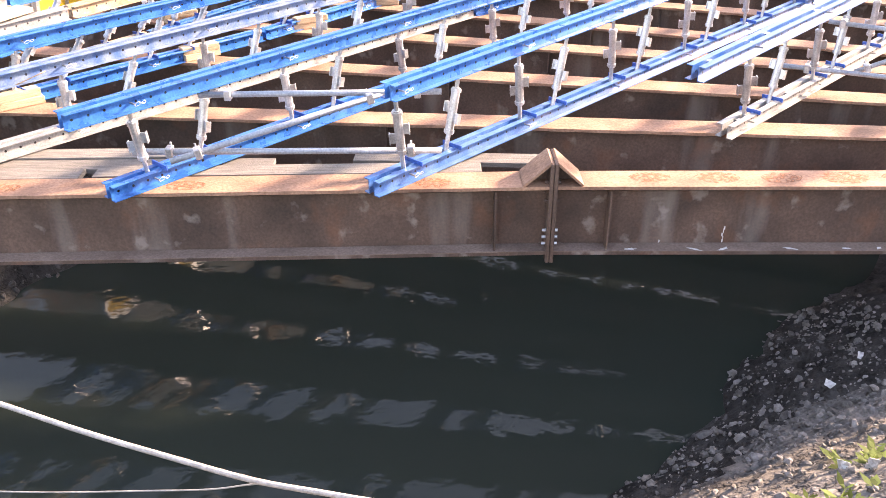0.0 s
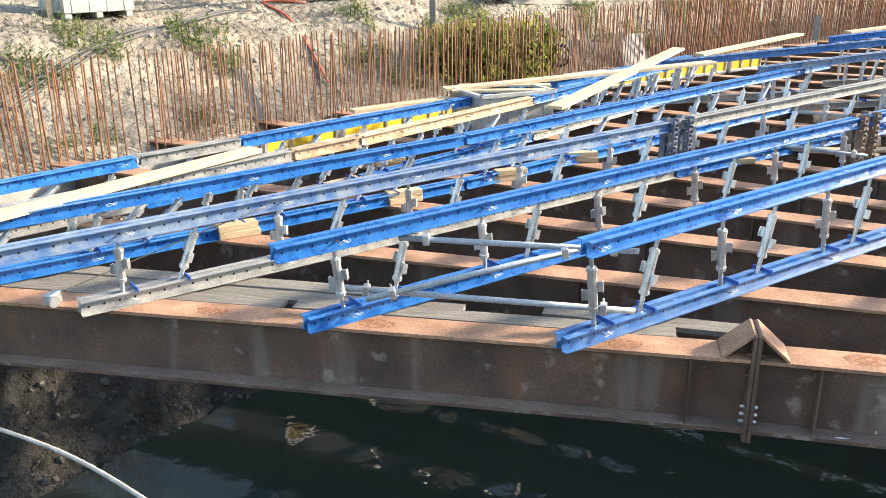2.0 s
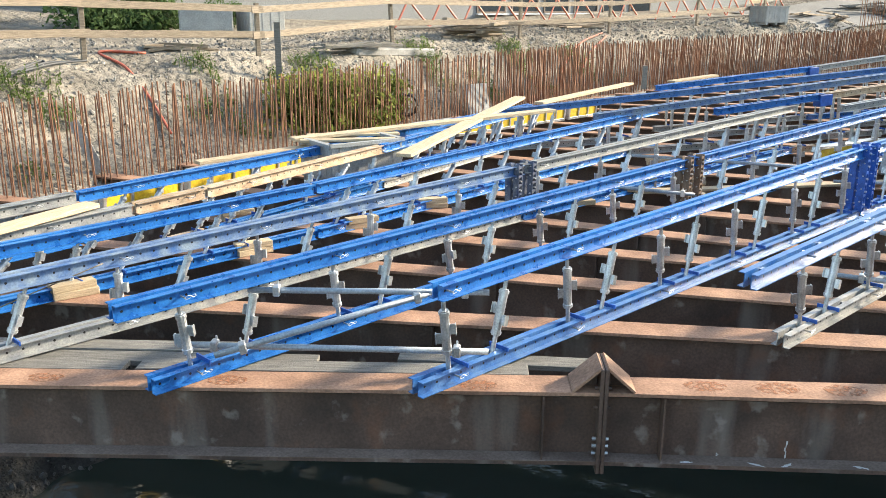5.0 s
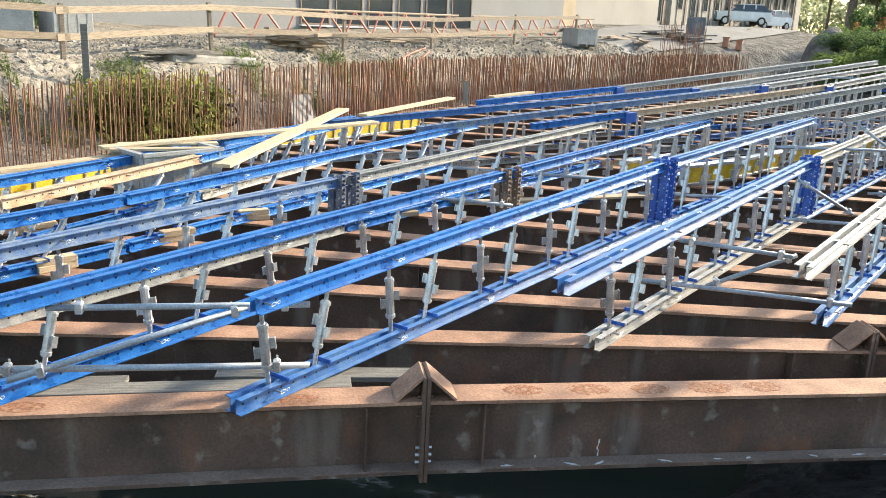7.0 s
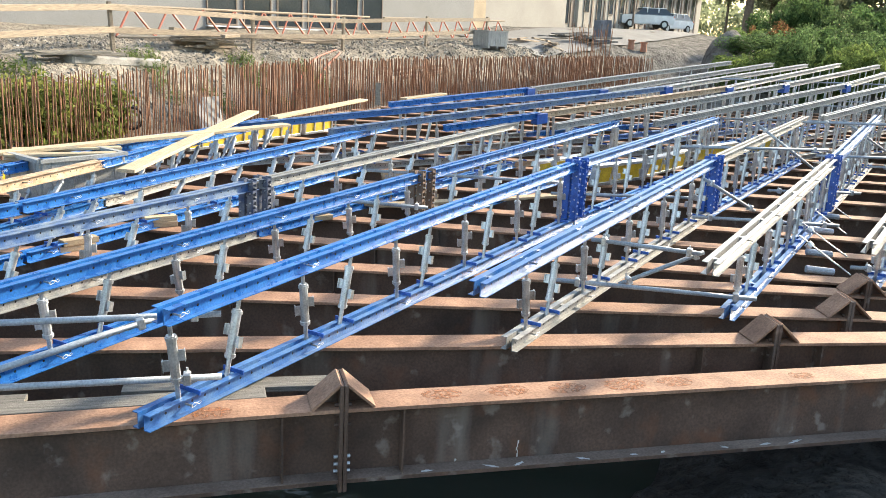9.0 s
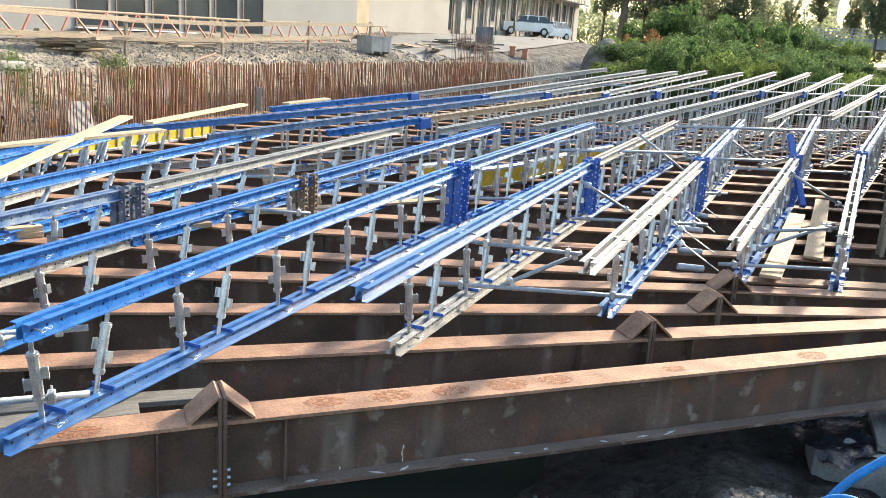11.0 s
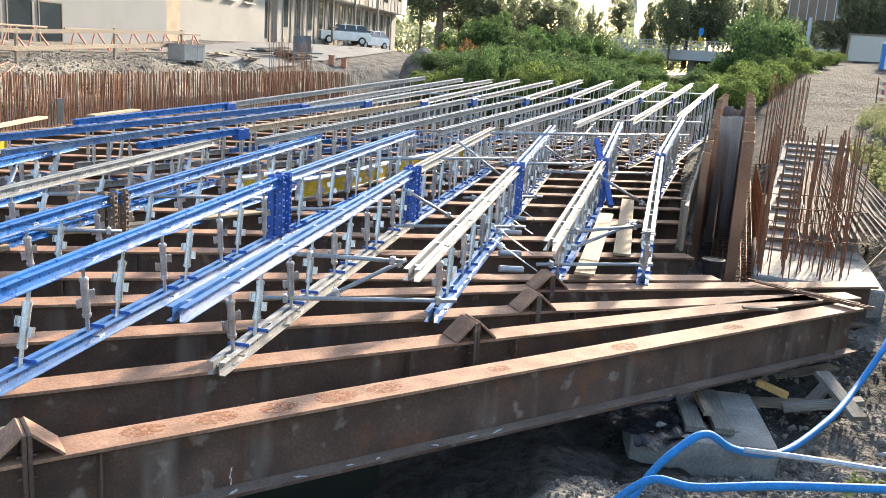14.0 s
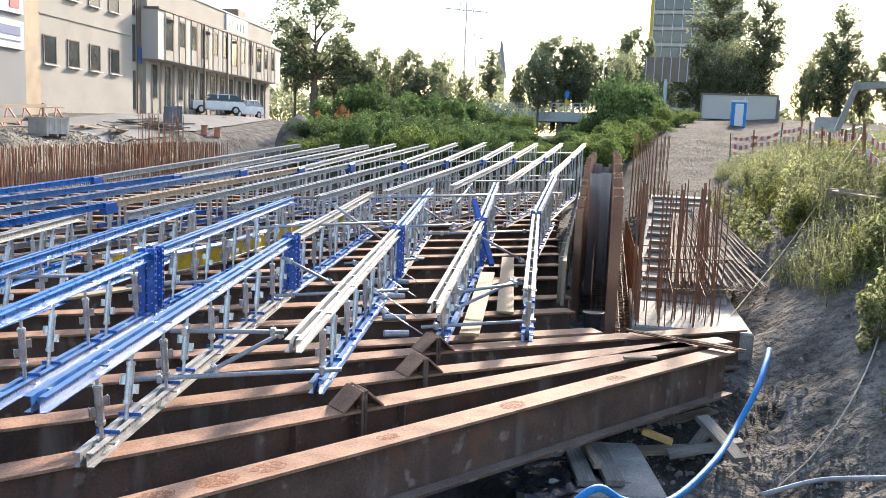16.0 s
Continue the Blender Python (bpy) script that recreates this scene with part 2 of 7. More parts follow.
def rod(bm, p0, p1, r, sides=8, r1=None):
    p0, p1 = Vector(p0), Vector(p1)
    m = along(p0, p1)
    ln = (p1 - p0).length
    r1 = r if r1 is None else r1
    a = [bm.verts.new(m @ Vector((0, r * math.cos(k * math.tau / sides), r * math.sin(k * math.tau / sides)))) for k in range(sides)]
    b = [bm.verts.new(m @ Vector((ln, r1 * math.cos(k * math.tau / sides), r1 * math.sin(k * math.tau / sides)))) for k in range(sides)]
    for i in range(sides):
        bm.faces.new((a[i], a[(i + 1) % sides], b[(i + 1) % sides], b[i]))
    bm.faces.new(a[::-1])
    bm.faces.new(b)


# ---- ground ----
U, V = Vector((0.70, 0.714)), Vector((0.714, -0.70))


def lerp(x, xs, ys):
    return float(np.interp(x, xs, ys))


def wall_left_x(y):
    """x of the starter-bar wall over y: it bends to the right."""
    return lerp(y, (-10, 10, 13, 16.2, 20.4, 27.6, 33.5, 46, 60), (-17, -8.05, -6.4, -4.3, -1.6, 3.2, 8.8, 23.5, 50))


def far_edge(az):
    """Distance of the trusses' far ends over the bearing."""
    return lerp(az, (30, 32.4, 51, 56), (31, 32, 43, 45))


def ground_z(x, y):
    z = base_ground(x, y)
    d, az = math.hypot(x, y), math.degrees(math.atan2(x, y))
    if d > 34 and 29 < az < 57:
        # the canal ends in an overgrown bank
        k = lerp(az, (29, 31, 51, 57), (0, 1, 1, 0))
        z = max(z, z + (lerp(d - far_edge(az), (2, 7, 14), (-2.6, 0.6, 1.6)) - z) * k)
        # a heap of dark spoil at the wall's end
        z += 2.0 * math.exp(-((az - 32.4) * d / 57.3 / 1.5) ** 2 - ((d - 44.0) / 2.2) ** 2)
    if d > 30 and 52 < az < 84:
        # the spoil hill rises to the site yard
        k = lerp(az, (52, 56, 76, 84), (0, 1, 1, 0))
        z = max(z, z + (lerp(d, (30, 45, 60, 78, 96, 140), (0.5, 1.5, 3.1, 4.2, 5.4, 5.6)) + 0.25 * noise.noise((x * 0.5, y * 0.5, 31)) - z) * k)
    return z


def base_ground(x, y):
    a, b = x * U.x + y * U.y, x * V.x + y * V.y
    n1 = noise.noise((x * 0.35, y * 0.35, 0)) * 0.25 + noise.noise((x * 1.3, y * 1.3, 3)) * 0.09
    n2 = noise.noise((x * 3.1, y * 3.1, 7)) * 0.06 + noise.noise((x * 7.3, y * 7.3, 11)) * 0.045
    dl = (wall_left_x(y) - x) * 0.84
    if dl > -9 and (dl > -4.5 or b < -4):
        # far bank behind the starter bars
        z = lerp(dl, (-9, -4.2, -2.4, -0.4, 0.0, 0.6, 2.6, 4.0, 8, 13, 40, 120), (-3.0, -2.6, -1.3, -0.5, -0.2, 0.2, 1.45, 1.75, 2.05, 2.6, 2.8, 3.0))
        damp = lerp(dl, (-4, 0, 3, 5, 9), (0.8, 0.6, 1.0, 0.6, 0.25))
        if dl > -4.5:
            return z + (n1 + n2) * damp + max(0.0, math.hypot(x, y) - 32) * 0.0175
    toe = lerp(a, (-20, 0, 6, 12, 20, 60), (1.6, 2.0, 2.6, 4.2, 4.8, 12))
    edge = lerp(a, (-20, 0, 4, 12, 40), (-1.6, -1.9, -2.4, -2.6, -2.6))
    rise = max(0.0, b - toe)
    shelf = lerp(a, (-20, 0, 5, 9, 13, 60), (1.1, 0.9, -0.35, -1.25, -0.6, -0.6))
    if b < edge:
        z = lerp(b - edge, (-6, -2, 0), (-3.4, -3.0, -2.3))
        k = 0.6
    elif b < toe:
        z = -2.3 + (shelf + 2.3) * lerp((b - edge), (0, 1.2, 2.4, 9), (0, 0.5, 1.0, 1.0))
        k = 0.9
    else:
        z = shelf + lerp(rise, (0, 1.0, 3.0, 6.0, 20, 80, 300), (0, 0.75, 2.3, 3.2, 3.9, 5.0, 6.0)) * lerp(a, (-5, 3, 10), (0.35, 0.55, 1.0))
        k = 1.0
    # the ground the camera stands on
    z = max(z, 1.1 - 0.16 * (x * x + (y + 0.3) ** 2)) if (x * x + y * y) < 16 else z
    return z + (n1 + n2) * k


def ground_ring():
    """One sheet: a fine middle and ever wider squares out to the horizon."""
    xs = [-900, -500, -280, -160, -100, -70, -50, -38] + [-30 + 0.8 * i for i in range(23)]
    xs += [-12 + 0.25 * i for i in range(46)] + [-0.5 + 0.11 * i for i in range(110)] + [11.75 + 0.25 * i for i in range(49)] + [24 + 0.8 * i for i in range(1, 50)] + [70, 85, 110, 150, 220, 350, 600, 1000]
    ys = [-700, -300, -120, -60, -35, -22, -14] + [-9 + 0.25 * i for i in range(39)] + [0.75 + 0.11 * i for i in range(66)] + [8.0 + 0.25 * i for i in range(89)] + [30 + 0.8 * i for i in range(1, 50)]
    ys += [76, 90, 115, 150, 220, 350, 600, 1000]
    vs = [(x, y, ground_z(x, y)) for y in ys for x in xs]
    nx = len(xs)
    fs = [(j * nx + i, j * nx + i + 1, (j + 1) * nx + i + 1, (j + 1) * nx + i) for j in range(len(ys) - 1) for i in range(nx - 1)]
    me = bpy.data.meshes.new("ground")
    me.from_pydata(vs, [], fs)
    for p in me.polygons:
        p.use_smooth = True
    me.materials.append(M_SOIL)
    me.materials.append(M_GRAVEL)
    me.materials.append(M_WETSHADED)
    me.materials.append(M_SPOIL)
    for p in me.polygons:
        # mud by the water, and low ground whose shade under girders is painted in
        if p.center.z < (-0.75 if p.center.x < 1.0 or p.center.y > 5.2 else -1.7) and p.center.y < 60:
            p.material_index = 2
        elif wall_left_x(p.center.y) - p.center.x > -0.3 and p.center.y < 47 - 0.3 * max(0, p.center.x - 14):
            p.material_index = 1
        elif math.hypot(p.center.x, p.center.y) > 22 and 49 < math.degrees(math.atan2(p.center.x, p.center.y)) < 75:
            p.material_index = 3
    return tagged(new("ground", me), "stony brown soil and gravel of a building site", "ground", kind="structure")


ground = ground_ring()


def water_mat():
    m = bpy.data.materials.new("dark_water")
    m.use_nodes = True
    n, l = m.node_tree.nodes, m.node_tree.links
    b = n["Principled BSDF"]
    b.inputs["Base Color"].default_value = (0.024, 0.032, 0.026, 1)
    b.inputs["Roughness"].default_value = 0.04
    b.inputs["IOR"].default_value = 1.33
    b.inputs["Specular IOR Level"].default_value = 0.28
    nz = n.new("ShaderNodeTexNoise")
    nz.inputs["Scale"].default_value = 3.0
    nz.inputs["Detail"].default_value = 3
    l.new(n.new("ShaderNodeNewGeometry").outputs["Position"], nz.inputs["Vector"])
    bp = n.new("ShaderNodeBump")
    bp.inputs["Strength"].default_value = 0.25
    bp.inputs["Distance"].default_value = 0.02
    l.new(nz.outputs["Fac"], bp.inputs["Height"])
    l.new(bp.outputs["Normal"], b.inputs["Normal"])
    return m


WATER_Z = -2.2
_bm = bmesh.new()
_c = [Vector((-22, -18)), Vector((4, -2)), Vector((34, 30)), Vector((20, 44)), Vector((-30, 10))]
_bm.faces.new([_bm.verts.new((p.x, p.y, WATER_Z)) for p in _c])
solo("water", _bm, water_mat(), "still dark water of the canal under the girders", "water", kind="structure")

def far(az, d, z=None):
    x, y = d * math.sin(radians(az)), d * math.cos(radians(az))
    return Vector((x, y, ground_z(x, y) if z is None else z))


# ---- girders ----
FL, TF, TW, HG = 0.30, 0.03, 0.016, 0.60
I_OUT = [(-FL / 2, 0), (-FL / 2, -TF), (-TW / 2, -TF), (-TW / 2, -HG + TF), (-FL / 2, -HG + TF), (-FL / 2, -HG), (FL / 2, -HG), (FL / 2, -HG + TF), (TW / 2, -HG + TF), (TW / 2, -TF), (FL / 2, -TF), (FL / 2, 0)]


def girder(pts, joint=None, stiff=(), group="steel girders"):
    """An I-beam through centre points in plan, top at z = 0. joint: (x along, peaked cover) of a bolted splice."""
    g = thing("girder", "rusty brown steel I-beam spanning the canal, its top flange coloured as sunlit", "girder", group, at=(pts[0][0], pts[0][1], 0))
    base = Vector((pts[0][0], pts[0][1], 0))
    for p, q in zip(pts, pts[1:]):
        P, Q = Vector((*p, 0)), Vector((*q, 0))
        m = Matrix.Translation(-base) @ along(P, Q)
        ln = (Q - P).length
        bm = bmesh.new()
        extrude(bm, I_OUT[1:-1], ln, m)
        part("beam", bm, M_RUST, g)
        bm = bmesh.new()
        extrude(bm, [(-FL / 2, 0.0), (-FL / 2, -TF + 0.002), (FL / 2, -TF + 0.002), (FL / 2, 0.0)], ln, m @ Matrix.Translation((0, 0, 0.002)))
        part("top_flange", bm, M_RUSTSUN, g, "rusty top flange with the sun's orange in its colour")
        # thin plate that carries the sky-lit colour of the lower flange
        bm = bmesh.new()
        box(bm, (ln / 2, -FL / 4 - 0.006, -HG + TF + 0.002), (ln, FL / 2 - 0.012, 0.004), m)
        part("bottom_flange_face", bm, M_RUSTSKYLIT, g, "upper face of the bottom flange, coloured as lit by the sky")
    for i, s in stiff:
        P, Q = Vector((*pts[i], 0)), Vector((*pts[i + 1], 0))
        m = Matrix.Translation(-base) @ along(P, Q)
        for sd in (-1, 1):
            bm = bmesh.new()
            box(bm, (s, sd * (FL / 4 + TW / 4 - 0.005), -HG / 2), (0.014, FL / 2 - TW / 2 - 0.02, HG - 2 * TF), m)
            part("stiffener", bm, M_RUST, g)
    if joint:
        P, Q = Vector((*pts[joint], 0)), Vector((*pts[joint + 1], 0))
        d = (Vector((*pts[joint + 1], 0)) - Vector((*pts[joint - 1], 0))).normalized()
        m = Matrix.Translation(-base) @ along(P, P + d)
        for sd in (-1, 1):
            bm = bmesh.new()
            box(bm, (sd * 0.017, 0, -0.24), (0.03, FL + 0.02, 0.86), m, 0.004)
            part("end_plate", bm, M_RUST, g)
            bm = bmesh.new()
            a = math.atan2(0.19, 0.21)
            mm = m @ Matrix.Translation((sd * 0.125, 0, 0.10)) @ Matrix.Rotation(sd * a, 4, "Y")
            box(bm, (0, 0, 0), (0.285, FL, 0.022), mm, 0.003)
            part("cover_plate", bm, M_RUSTSUN, g, "sloping rusty cover plate")
            bm = bmesh.new()
            vs = [bm.verts.new(m @ Vector(v)) for v in ((sd * 0.035, 0.01, 0.16), (sd * 0.21, 0.01, 0.004), (sd * 0.035, 0.01, 0.004), (sd * 0.035, -0.01, 0.16), (sd * 0.21, -0.01, 0.004), (sd * 0.035, -0.01, 0.004))]
            for f in ((0, 1, 2), (5, 4, 3), (0, 3, 4, 1), (1, 4, 5, 2), (2, 5, 3, 0)):
                bm.faces.new([vs[k] for k in f])
            part("gusset", bm, M_RUST, g)
        for zz in (-0.06, -0.14, -0.40, -0.46, -0.52, 0.02):
            for yy in (-0.1, 0.1):
                bm = bmesh.new()
                rod(bm, m @ Vector((-0.062, yy, zz)), m @ Vector((0.062, yy, zz)), 0.014, 6)
                part("bolt", bm, M_GALV if zz < -0.3 else M_RUST, g)
    return g


def shifted(p, q, off):
    d = (Vector(q) - Vector(p)).normalized()
    return Vector((-d.y, d.x)) * off


def near_edge(*pts):
    """Centre points from points on the edge that faces the camera."""
    o = shifted(pts[0], pts[-1], FL / 2)
    return [(p[0] + o.x, p[1] + o.y) for p in pts]


girder(near_edge((-9.0, 5.45), (0.84, 5.75), (10.5, 5.70)), 1, ((0, 9.40), (1, 0.46), (1, 9.2)))
girder(near_edge((-8.5, 7.80), (5.07, 6.605), (10.3, 6.14)), 1, ((0, 8.0), (1, 0.5), (0, 12.9)))
girder(near_edge((-8.0, 9.96), (6.35, 7.18), (11.0, 6.02)), 1, ((0, 8.2), (1, 0.5)))
girder(near_edge((-7.5, 11.66), (7.14, 7.86), (11.9, 6.30)), 1, ((0, 9.0), (1, 0.5)))
girder(near_edge((-6.6, 13.45), (9.85, 7.40)), None, ((0, 9.0),))
girder(near_edge((-5.5, 14.5), (10.63, 8.55)), None, ((0, 9.0),))
girder(near_edge((-4.8, 15.85), (11.51, 9.34)))
girder(near_edge((-4.0, 17.25), (12.9, 10.73)))
girder(near_edge((-3.2, 18.45), (14.2, 11.85)))
girder(near_edge((-2.4, 19.6), (15.5, 12.98)))
girder(near_edge((-1.7, 20.35), (16.51, 13.94)))
girder(near_edge((-1.0, 21.4), (17.75, 14.92)))
girder(near_edge((0.0, 22.6), (19.3, 16.4)))
for _k in range(1, 14):
    girder(near_edge((max(1.0 * _k, wall_left_x(22.6 + 1.25 * _k) + 0.8), 22.6 + 1.25 * _k), (19.3 + 1.25 * _k, 16.4 + 1.02 * _k)))

# ---- formwork trusses ----
WH, WW = 0.12, 0.16


def waler_mesh(name, ln, material):
    """Two channels back to back with a slot between them; x along, origin mid-height at the start."""
    bm = bmesh.new()
    f, t, g = 0.055, 0.007, 0.025
    for sd in (-1, 1):
        o = [(g, -WH / 2), (g + f, -WH / 2), (g + f, -WH / 2 + t), (g + t, -WH / 2 + t), (g + t, WH / 2 - t), (g + f, WH / 2 - t), (g + f, WH / 2), (g, WH / 2)]
        o = [(sd * y, z) for y, z in o]
        extrude(bm, o if sd > 0 else o[::-1], ln)
    x = 0.25
    while x < ln:
        box(bm, (x, 0, 0), (0.06, 0.052, 0.08))
        x += 1.0
    bmesh.ops.recalc_face_normals(bm, faces=bm.faces)
    return mesh_of(bm, name, material)


def prop_parts(p0, p1, tr, off, detail):
    """An adjustable strut: thin rods at both ends, a sleeve with wing brackets between."""
    p0, p1 = Vector(p0), Vector(p1)
    d = (p1 - p0)
    ln = d.length
    d.normalize()
    bm = bmesh.new()
    a, b = (0.28, 0.74) if ln < 0.9 else (0.5 - 0.2 / ln * 1.2, 0.5 + 0.2 / ln * 1.2)
    q0, q1 = p0 + d * ln * a - off, p0 + d * ln * b - off
    rod(bm, q0, q1, 0.036, 10)
    rod(bm, q0 + d * 0.01, q0 + d * 0.035, 0.043, 10)
    rod(bm, q1 - d * 0.035, q1 - d * 0.01, 0.043, 10)
    if detail:
        m = along(q0, q1)
        h = (q1 - q0).length
        for sd, x in ((-1, 0.36), (1, 0.56)):
            box(bm, (h * x, sd * 0.052, 0), (0.085, 0.05, 0.008), m)
            box(bm, (h * x, sd * 0.078, 0.0), (0.085, 0.007, 0.045), m)
    pr = part("prop", bm, M_GALV, tr, "galvanised adjustable prop")
    for e0, e1, r in ((p0, p0 + d * ln * (a + 0.03), 0.019), (p1 - d * ln * (1.03 - b), p1, 0.017)):
        bm = bmesh.new()
        rod(bm, e0 - off, e1 - off, r, 8)
        part("spindle", bm, M_GALV, pr)


def truss(chords, step=0.72, mats=(None, None), lean=0.0, detail=True, posts=True, phase=0.35, label=None, splice=False, post=None):
    """chords: [(x, y, z of the top's middle, x, y, z of the bottom's middle), ...] at the ends of each length of waler."""
    c0 = chords[0]
    org = Vector((c0[3], c0[4], 0))
    tr = thing("formwork_truss", label or "blue steel formwork truss of double channels and adjustable props", "truss", "formwork trusses", at=org)
    rng = random.Random(int(c0[0] * 100) + 7)
    for k, (A, B) in enumerate(zip(chords, chords[1:])):
        T0, T1 = Vector(A[:3]), Vector(B[:3])
        B0, B1 = Vector(A[3:]), Vector(B[3:])
        mt = mats[k % len(mats)] or M_BLUE
        mb = mats[(k + 1) % len(mats)] or M_BLUE
        gap = 0.03 if k else 0.0
        for nm, p, q, mm in (("top_waler", T0, T1, mt), ("bottom_waler", B0, B1, mb)):
            m = along(p, q)
            ln = (q - p).length - gap - 0.02
            m.translation = p + (q - p).normalized() * gap - org
            part(nm, waler_mesh(nm, ln, mm), mm, tr, "", m)
        ln = (B1 - B0).length
        d = (B1 - B0).normalized()
        dt = (T1 - T0).normalized()
        s, i = phase if k == 0 else 0.3, 0
        while s < ln - 0.15:
            b = B0 + d * s
            hs = (b - T0).dot(d)
            t = T0 + dt * max(0.06, hs)
            tilt = (-0.09 if detail else 0.0) if i % 2 == 0 else (0.2 if i % 4 == 1 or detail else -0.1)
            t2 = t + dt * (tilt + lean * (1 if i % 3 else 1.6) + rng.uniform(-0.02, 0.02))
            if (t2 - T0).dot(dt) < 0.02:
                t2 = T0 + dt * 0.06
            prop_parts(b + Vector((0, 0, WH / 2 - 0.1)), t2 - Vector((0, 0, WH / 2 - 0.1)), tr, org, detail)
            bm = bmesh.new()
            m = along(b, b + d)
            m.translation -= org
            box(bm, (0.10, 0, WH / 2 + 0.012), (0.012, 0.20, 0.036), m)
            part("bracket", bm, M_BLUEPLATE, tr)
            if detail and i % 2 == 0:
                for base, dd in ((b, d), (t2, dt)):
                    bm = bmesh.new()
                    mm = along(base, base + dd)
                    mm.translation -= org
                    rod(bm, mm @ Vector((0.02, -0.1, 0.0)), mm @ Vector((0.02, 0.1, 0.0)), 0.008, 6)
                    loop = [(0.02, 0.0), (0.05, 0.013), (0.075, 0.002), (0.095, -0.012), (0.115, -0.002), (0.105, 0.012), (0.085, 0.006), (0.06, -0.012), (0.025, -0.016)]
                    for (u0, w0), (u1, w1) in zip(loop, loop[1:]):
                        rod(bm, mm @ Vector((u0, -0.092, w0)), mm @ Vector((u1, -0.092, w1)), 0.0028, 4)
                    part("pin", bm, M_GALV, tr, "galvanised pin with spring clip")
            s += step * (0.62 if i % 2 == 0 else 1.38)
            i += 1
        if splice and k < len(chords) - 2:
            m = along(T1, T1 + dt)
            m.translation -= org
            bm = bmesh.new()
            box(bm, (0, 0, -0.07), (0.32, 0.19, 0.22), m, 0.01)
            part("splice_box", bm, M_BLUEPLATE, tr, "blue splice box")
        if posts and k < len(chords) - 2:
            mB = B1 + d * 0.02
            top = T1.z + 0.10
            m = along(mB, mB + d)
            m.translation -= org
            for u0 in (-0.17, 0.12):
                for yy in (-0.06, 0.06):
                    bm = bmesh.new()
                    h = top - mB.z - 0.05
                    for w in (-0.035, 0.035):
                        box(bm, (u0 + w, yy * 1.15, 0.04 + h / 2), (0.010, 0.09, h), m)
                    box(bm, (u0, yy * 0.4, 0.04 + h / 2), (0.07, 0.008, h), m)
                    for j in range(6):
                        box(bm, (u0, yy * 1.7, 0.1 + j * (h - 0.1) / 5), (0.085, 0.02, 0.03), m)
                    jp = part("joint_post", bm, post or M_BLUEPLATE, tr, "steel splice post with bolts")
                    for j in range(5):
                        bm = bmesh.new()
                        zz = 0.14 + j * (h - 0.2) / 4
                        rod(bm, m @ Vector((u0, yy * 1.15 - 0.062, zz)), m @ Vector((u0, yy * 1.15 + 0.062, zz)), 0.013, 6)
                        rod(bm, m @ Vector((u0 - 0.06, yy * 1.3, zz + 0.04)), m @ Vector((u0 + 0.06, yy * 1.3, zz + 0.04)), 0.010, 6)
                        part("bolt", bm, M_GALV, jp)
    return tr


def line_truss(tip_t, tip_b, end, lens, zs, last=None, **kw):
    """Straight truss: top and bottom tips in plan, a point in plan that it heads for, lengths of its walers, heights of the top; last: where it ends, if it bends."""
    tb, te = Vector(tip_b), Vector(end)
    d = (te - tb).normalized()
    over = (tb - Vector(tip_t)).dot(d)
    ch = []
    s = 0.0
    for k in range(len(lens) + 1):
        pb = Vector(last) if last and k == len(lens) else tb + d * s
        pt = pb - d * over if k == 0 else pb
        ch.append((pt.x, pt.y, zs[k], pb.x, pb.y, WH / 2 + 0.004))
        if k < len(lens):
            s += lens[k]
    return truss(ch, **kw)


def chain_truss(pts, **kw):
    """A truss through points (x, y, height of the top)."""
    return truss([(x, y, z, x, y, WH / 2 + 0.004) for x, y, z in pts], **kw)


# front row, from the far bank to the near one
chain_truss(((-7.6, 5.2, 0.50), (-5.57, 8.31, 0.56), (-4.84, 9.41, 0.57), (-2.86, 12.34, 0.60), (0.86, 17.93, 0.69)), mats=(M_BLUE, M_WALERGALV, M_BLUE, M_BLUE), lean=0.35, posts=False, label="blue and bare steel formwork truss leaning low beside the bank")
chain_truss(((-6.5, 5.3, 0.50), (-3.97, 8.93, 0.56), (-3.43, 9.77, 0.57), (-1.67, 12.8, 0.62), (0.84, 17.46, 0.70)), mats=(M_WALERGALV, M_WALERRUST, M_WALERRUST, M_BLUE), lean=0.3, posts=False, label="rust-stained bare steel formwork truss with leaning props")
chain_truss(((-6.25, 5.2, 0.54), (-2.13, 9.86, 0.62), (3.3, 17.1, 0.73)), mats=(M_BLUE, M_BLUE), lean=0.28, posts=False, label="blue formwork truss with leaning props on timber packing")
line_truss((-5.0, 4.9), (-4.42, 5.47), (0.40, 10.95), (7.3, 8.0), (0.62, 0.69, 0.88), (5.86, 16.7), mats=(M_BLUEWORN, M_WALERGALV, M_BLUE), lean=0.08, post=M_BLUEDARK, label="worn blue formwork truss with paint rubbed to bare steel")
line_truss((-2.74, 5.455), (-2.50, 5.55), (2.70, 11.5), (7.9, 8.0), (0.69, 0.72, 0.95), (8.25, 16.95), mats=(M_BLUE, M_BLUE), post=M_RUSTDARK)
line_truss((-0.51, 5.855), (-0.55, 5.62), (4.95, 11.45), (8.1, 7.6), (0.76, 0.90, 1.05), (10.7, 17.1), mats=(M_BLUE, M_BLUEPALE))
line_truss((1.84, 6.34), (2.43, 6.73), (7.5, 11.93), (7.3, 7.5), (0.74, 0.91, 1.08), (13.5, 17.75), mats=(M_BLUEPALE, M_WALERDULL))
line_truss((4.2, 6.57), (4.95, 7.28), (9.7, 11.95), (6.8, 7.4), (0.77, 0.93, 1.2), mats=(M_WALERGALV, M_BLUEPALE))
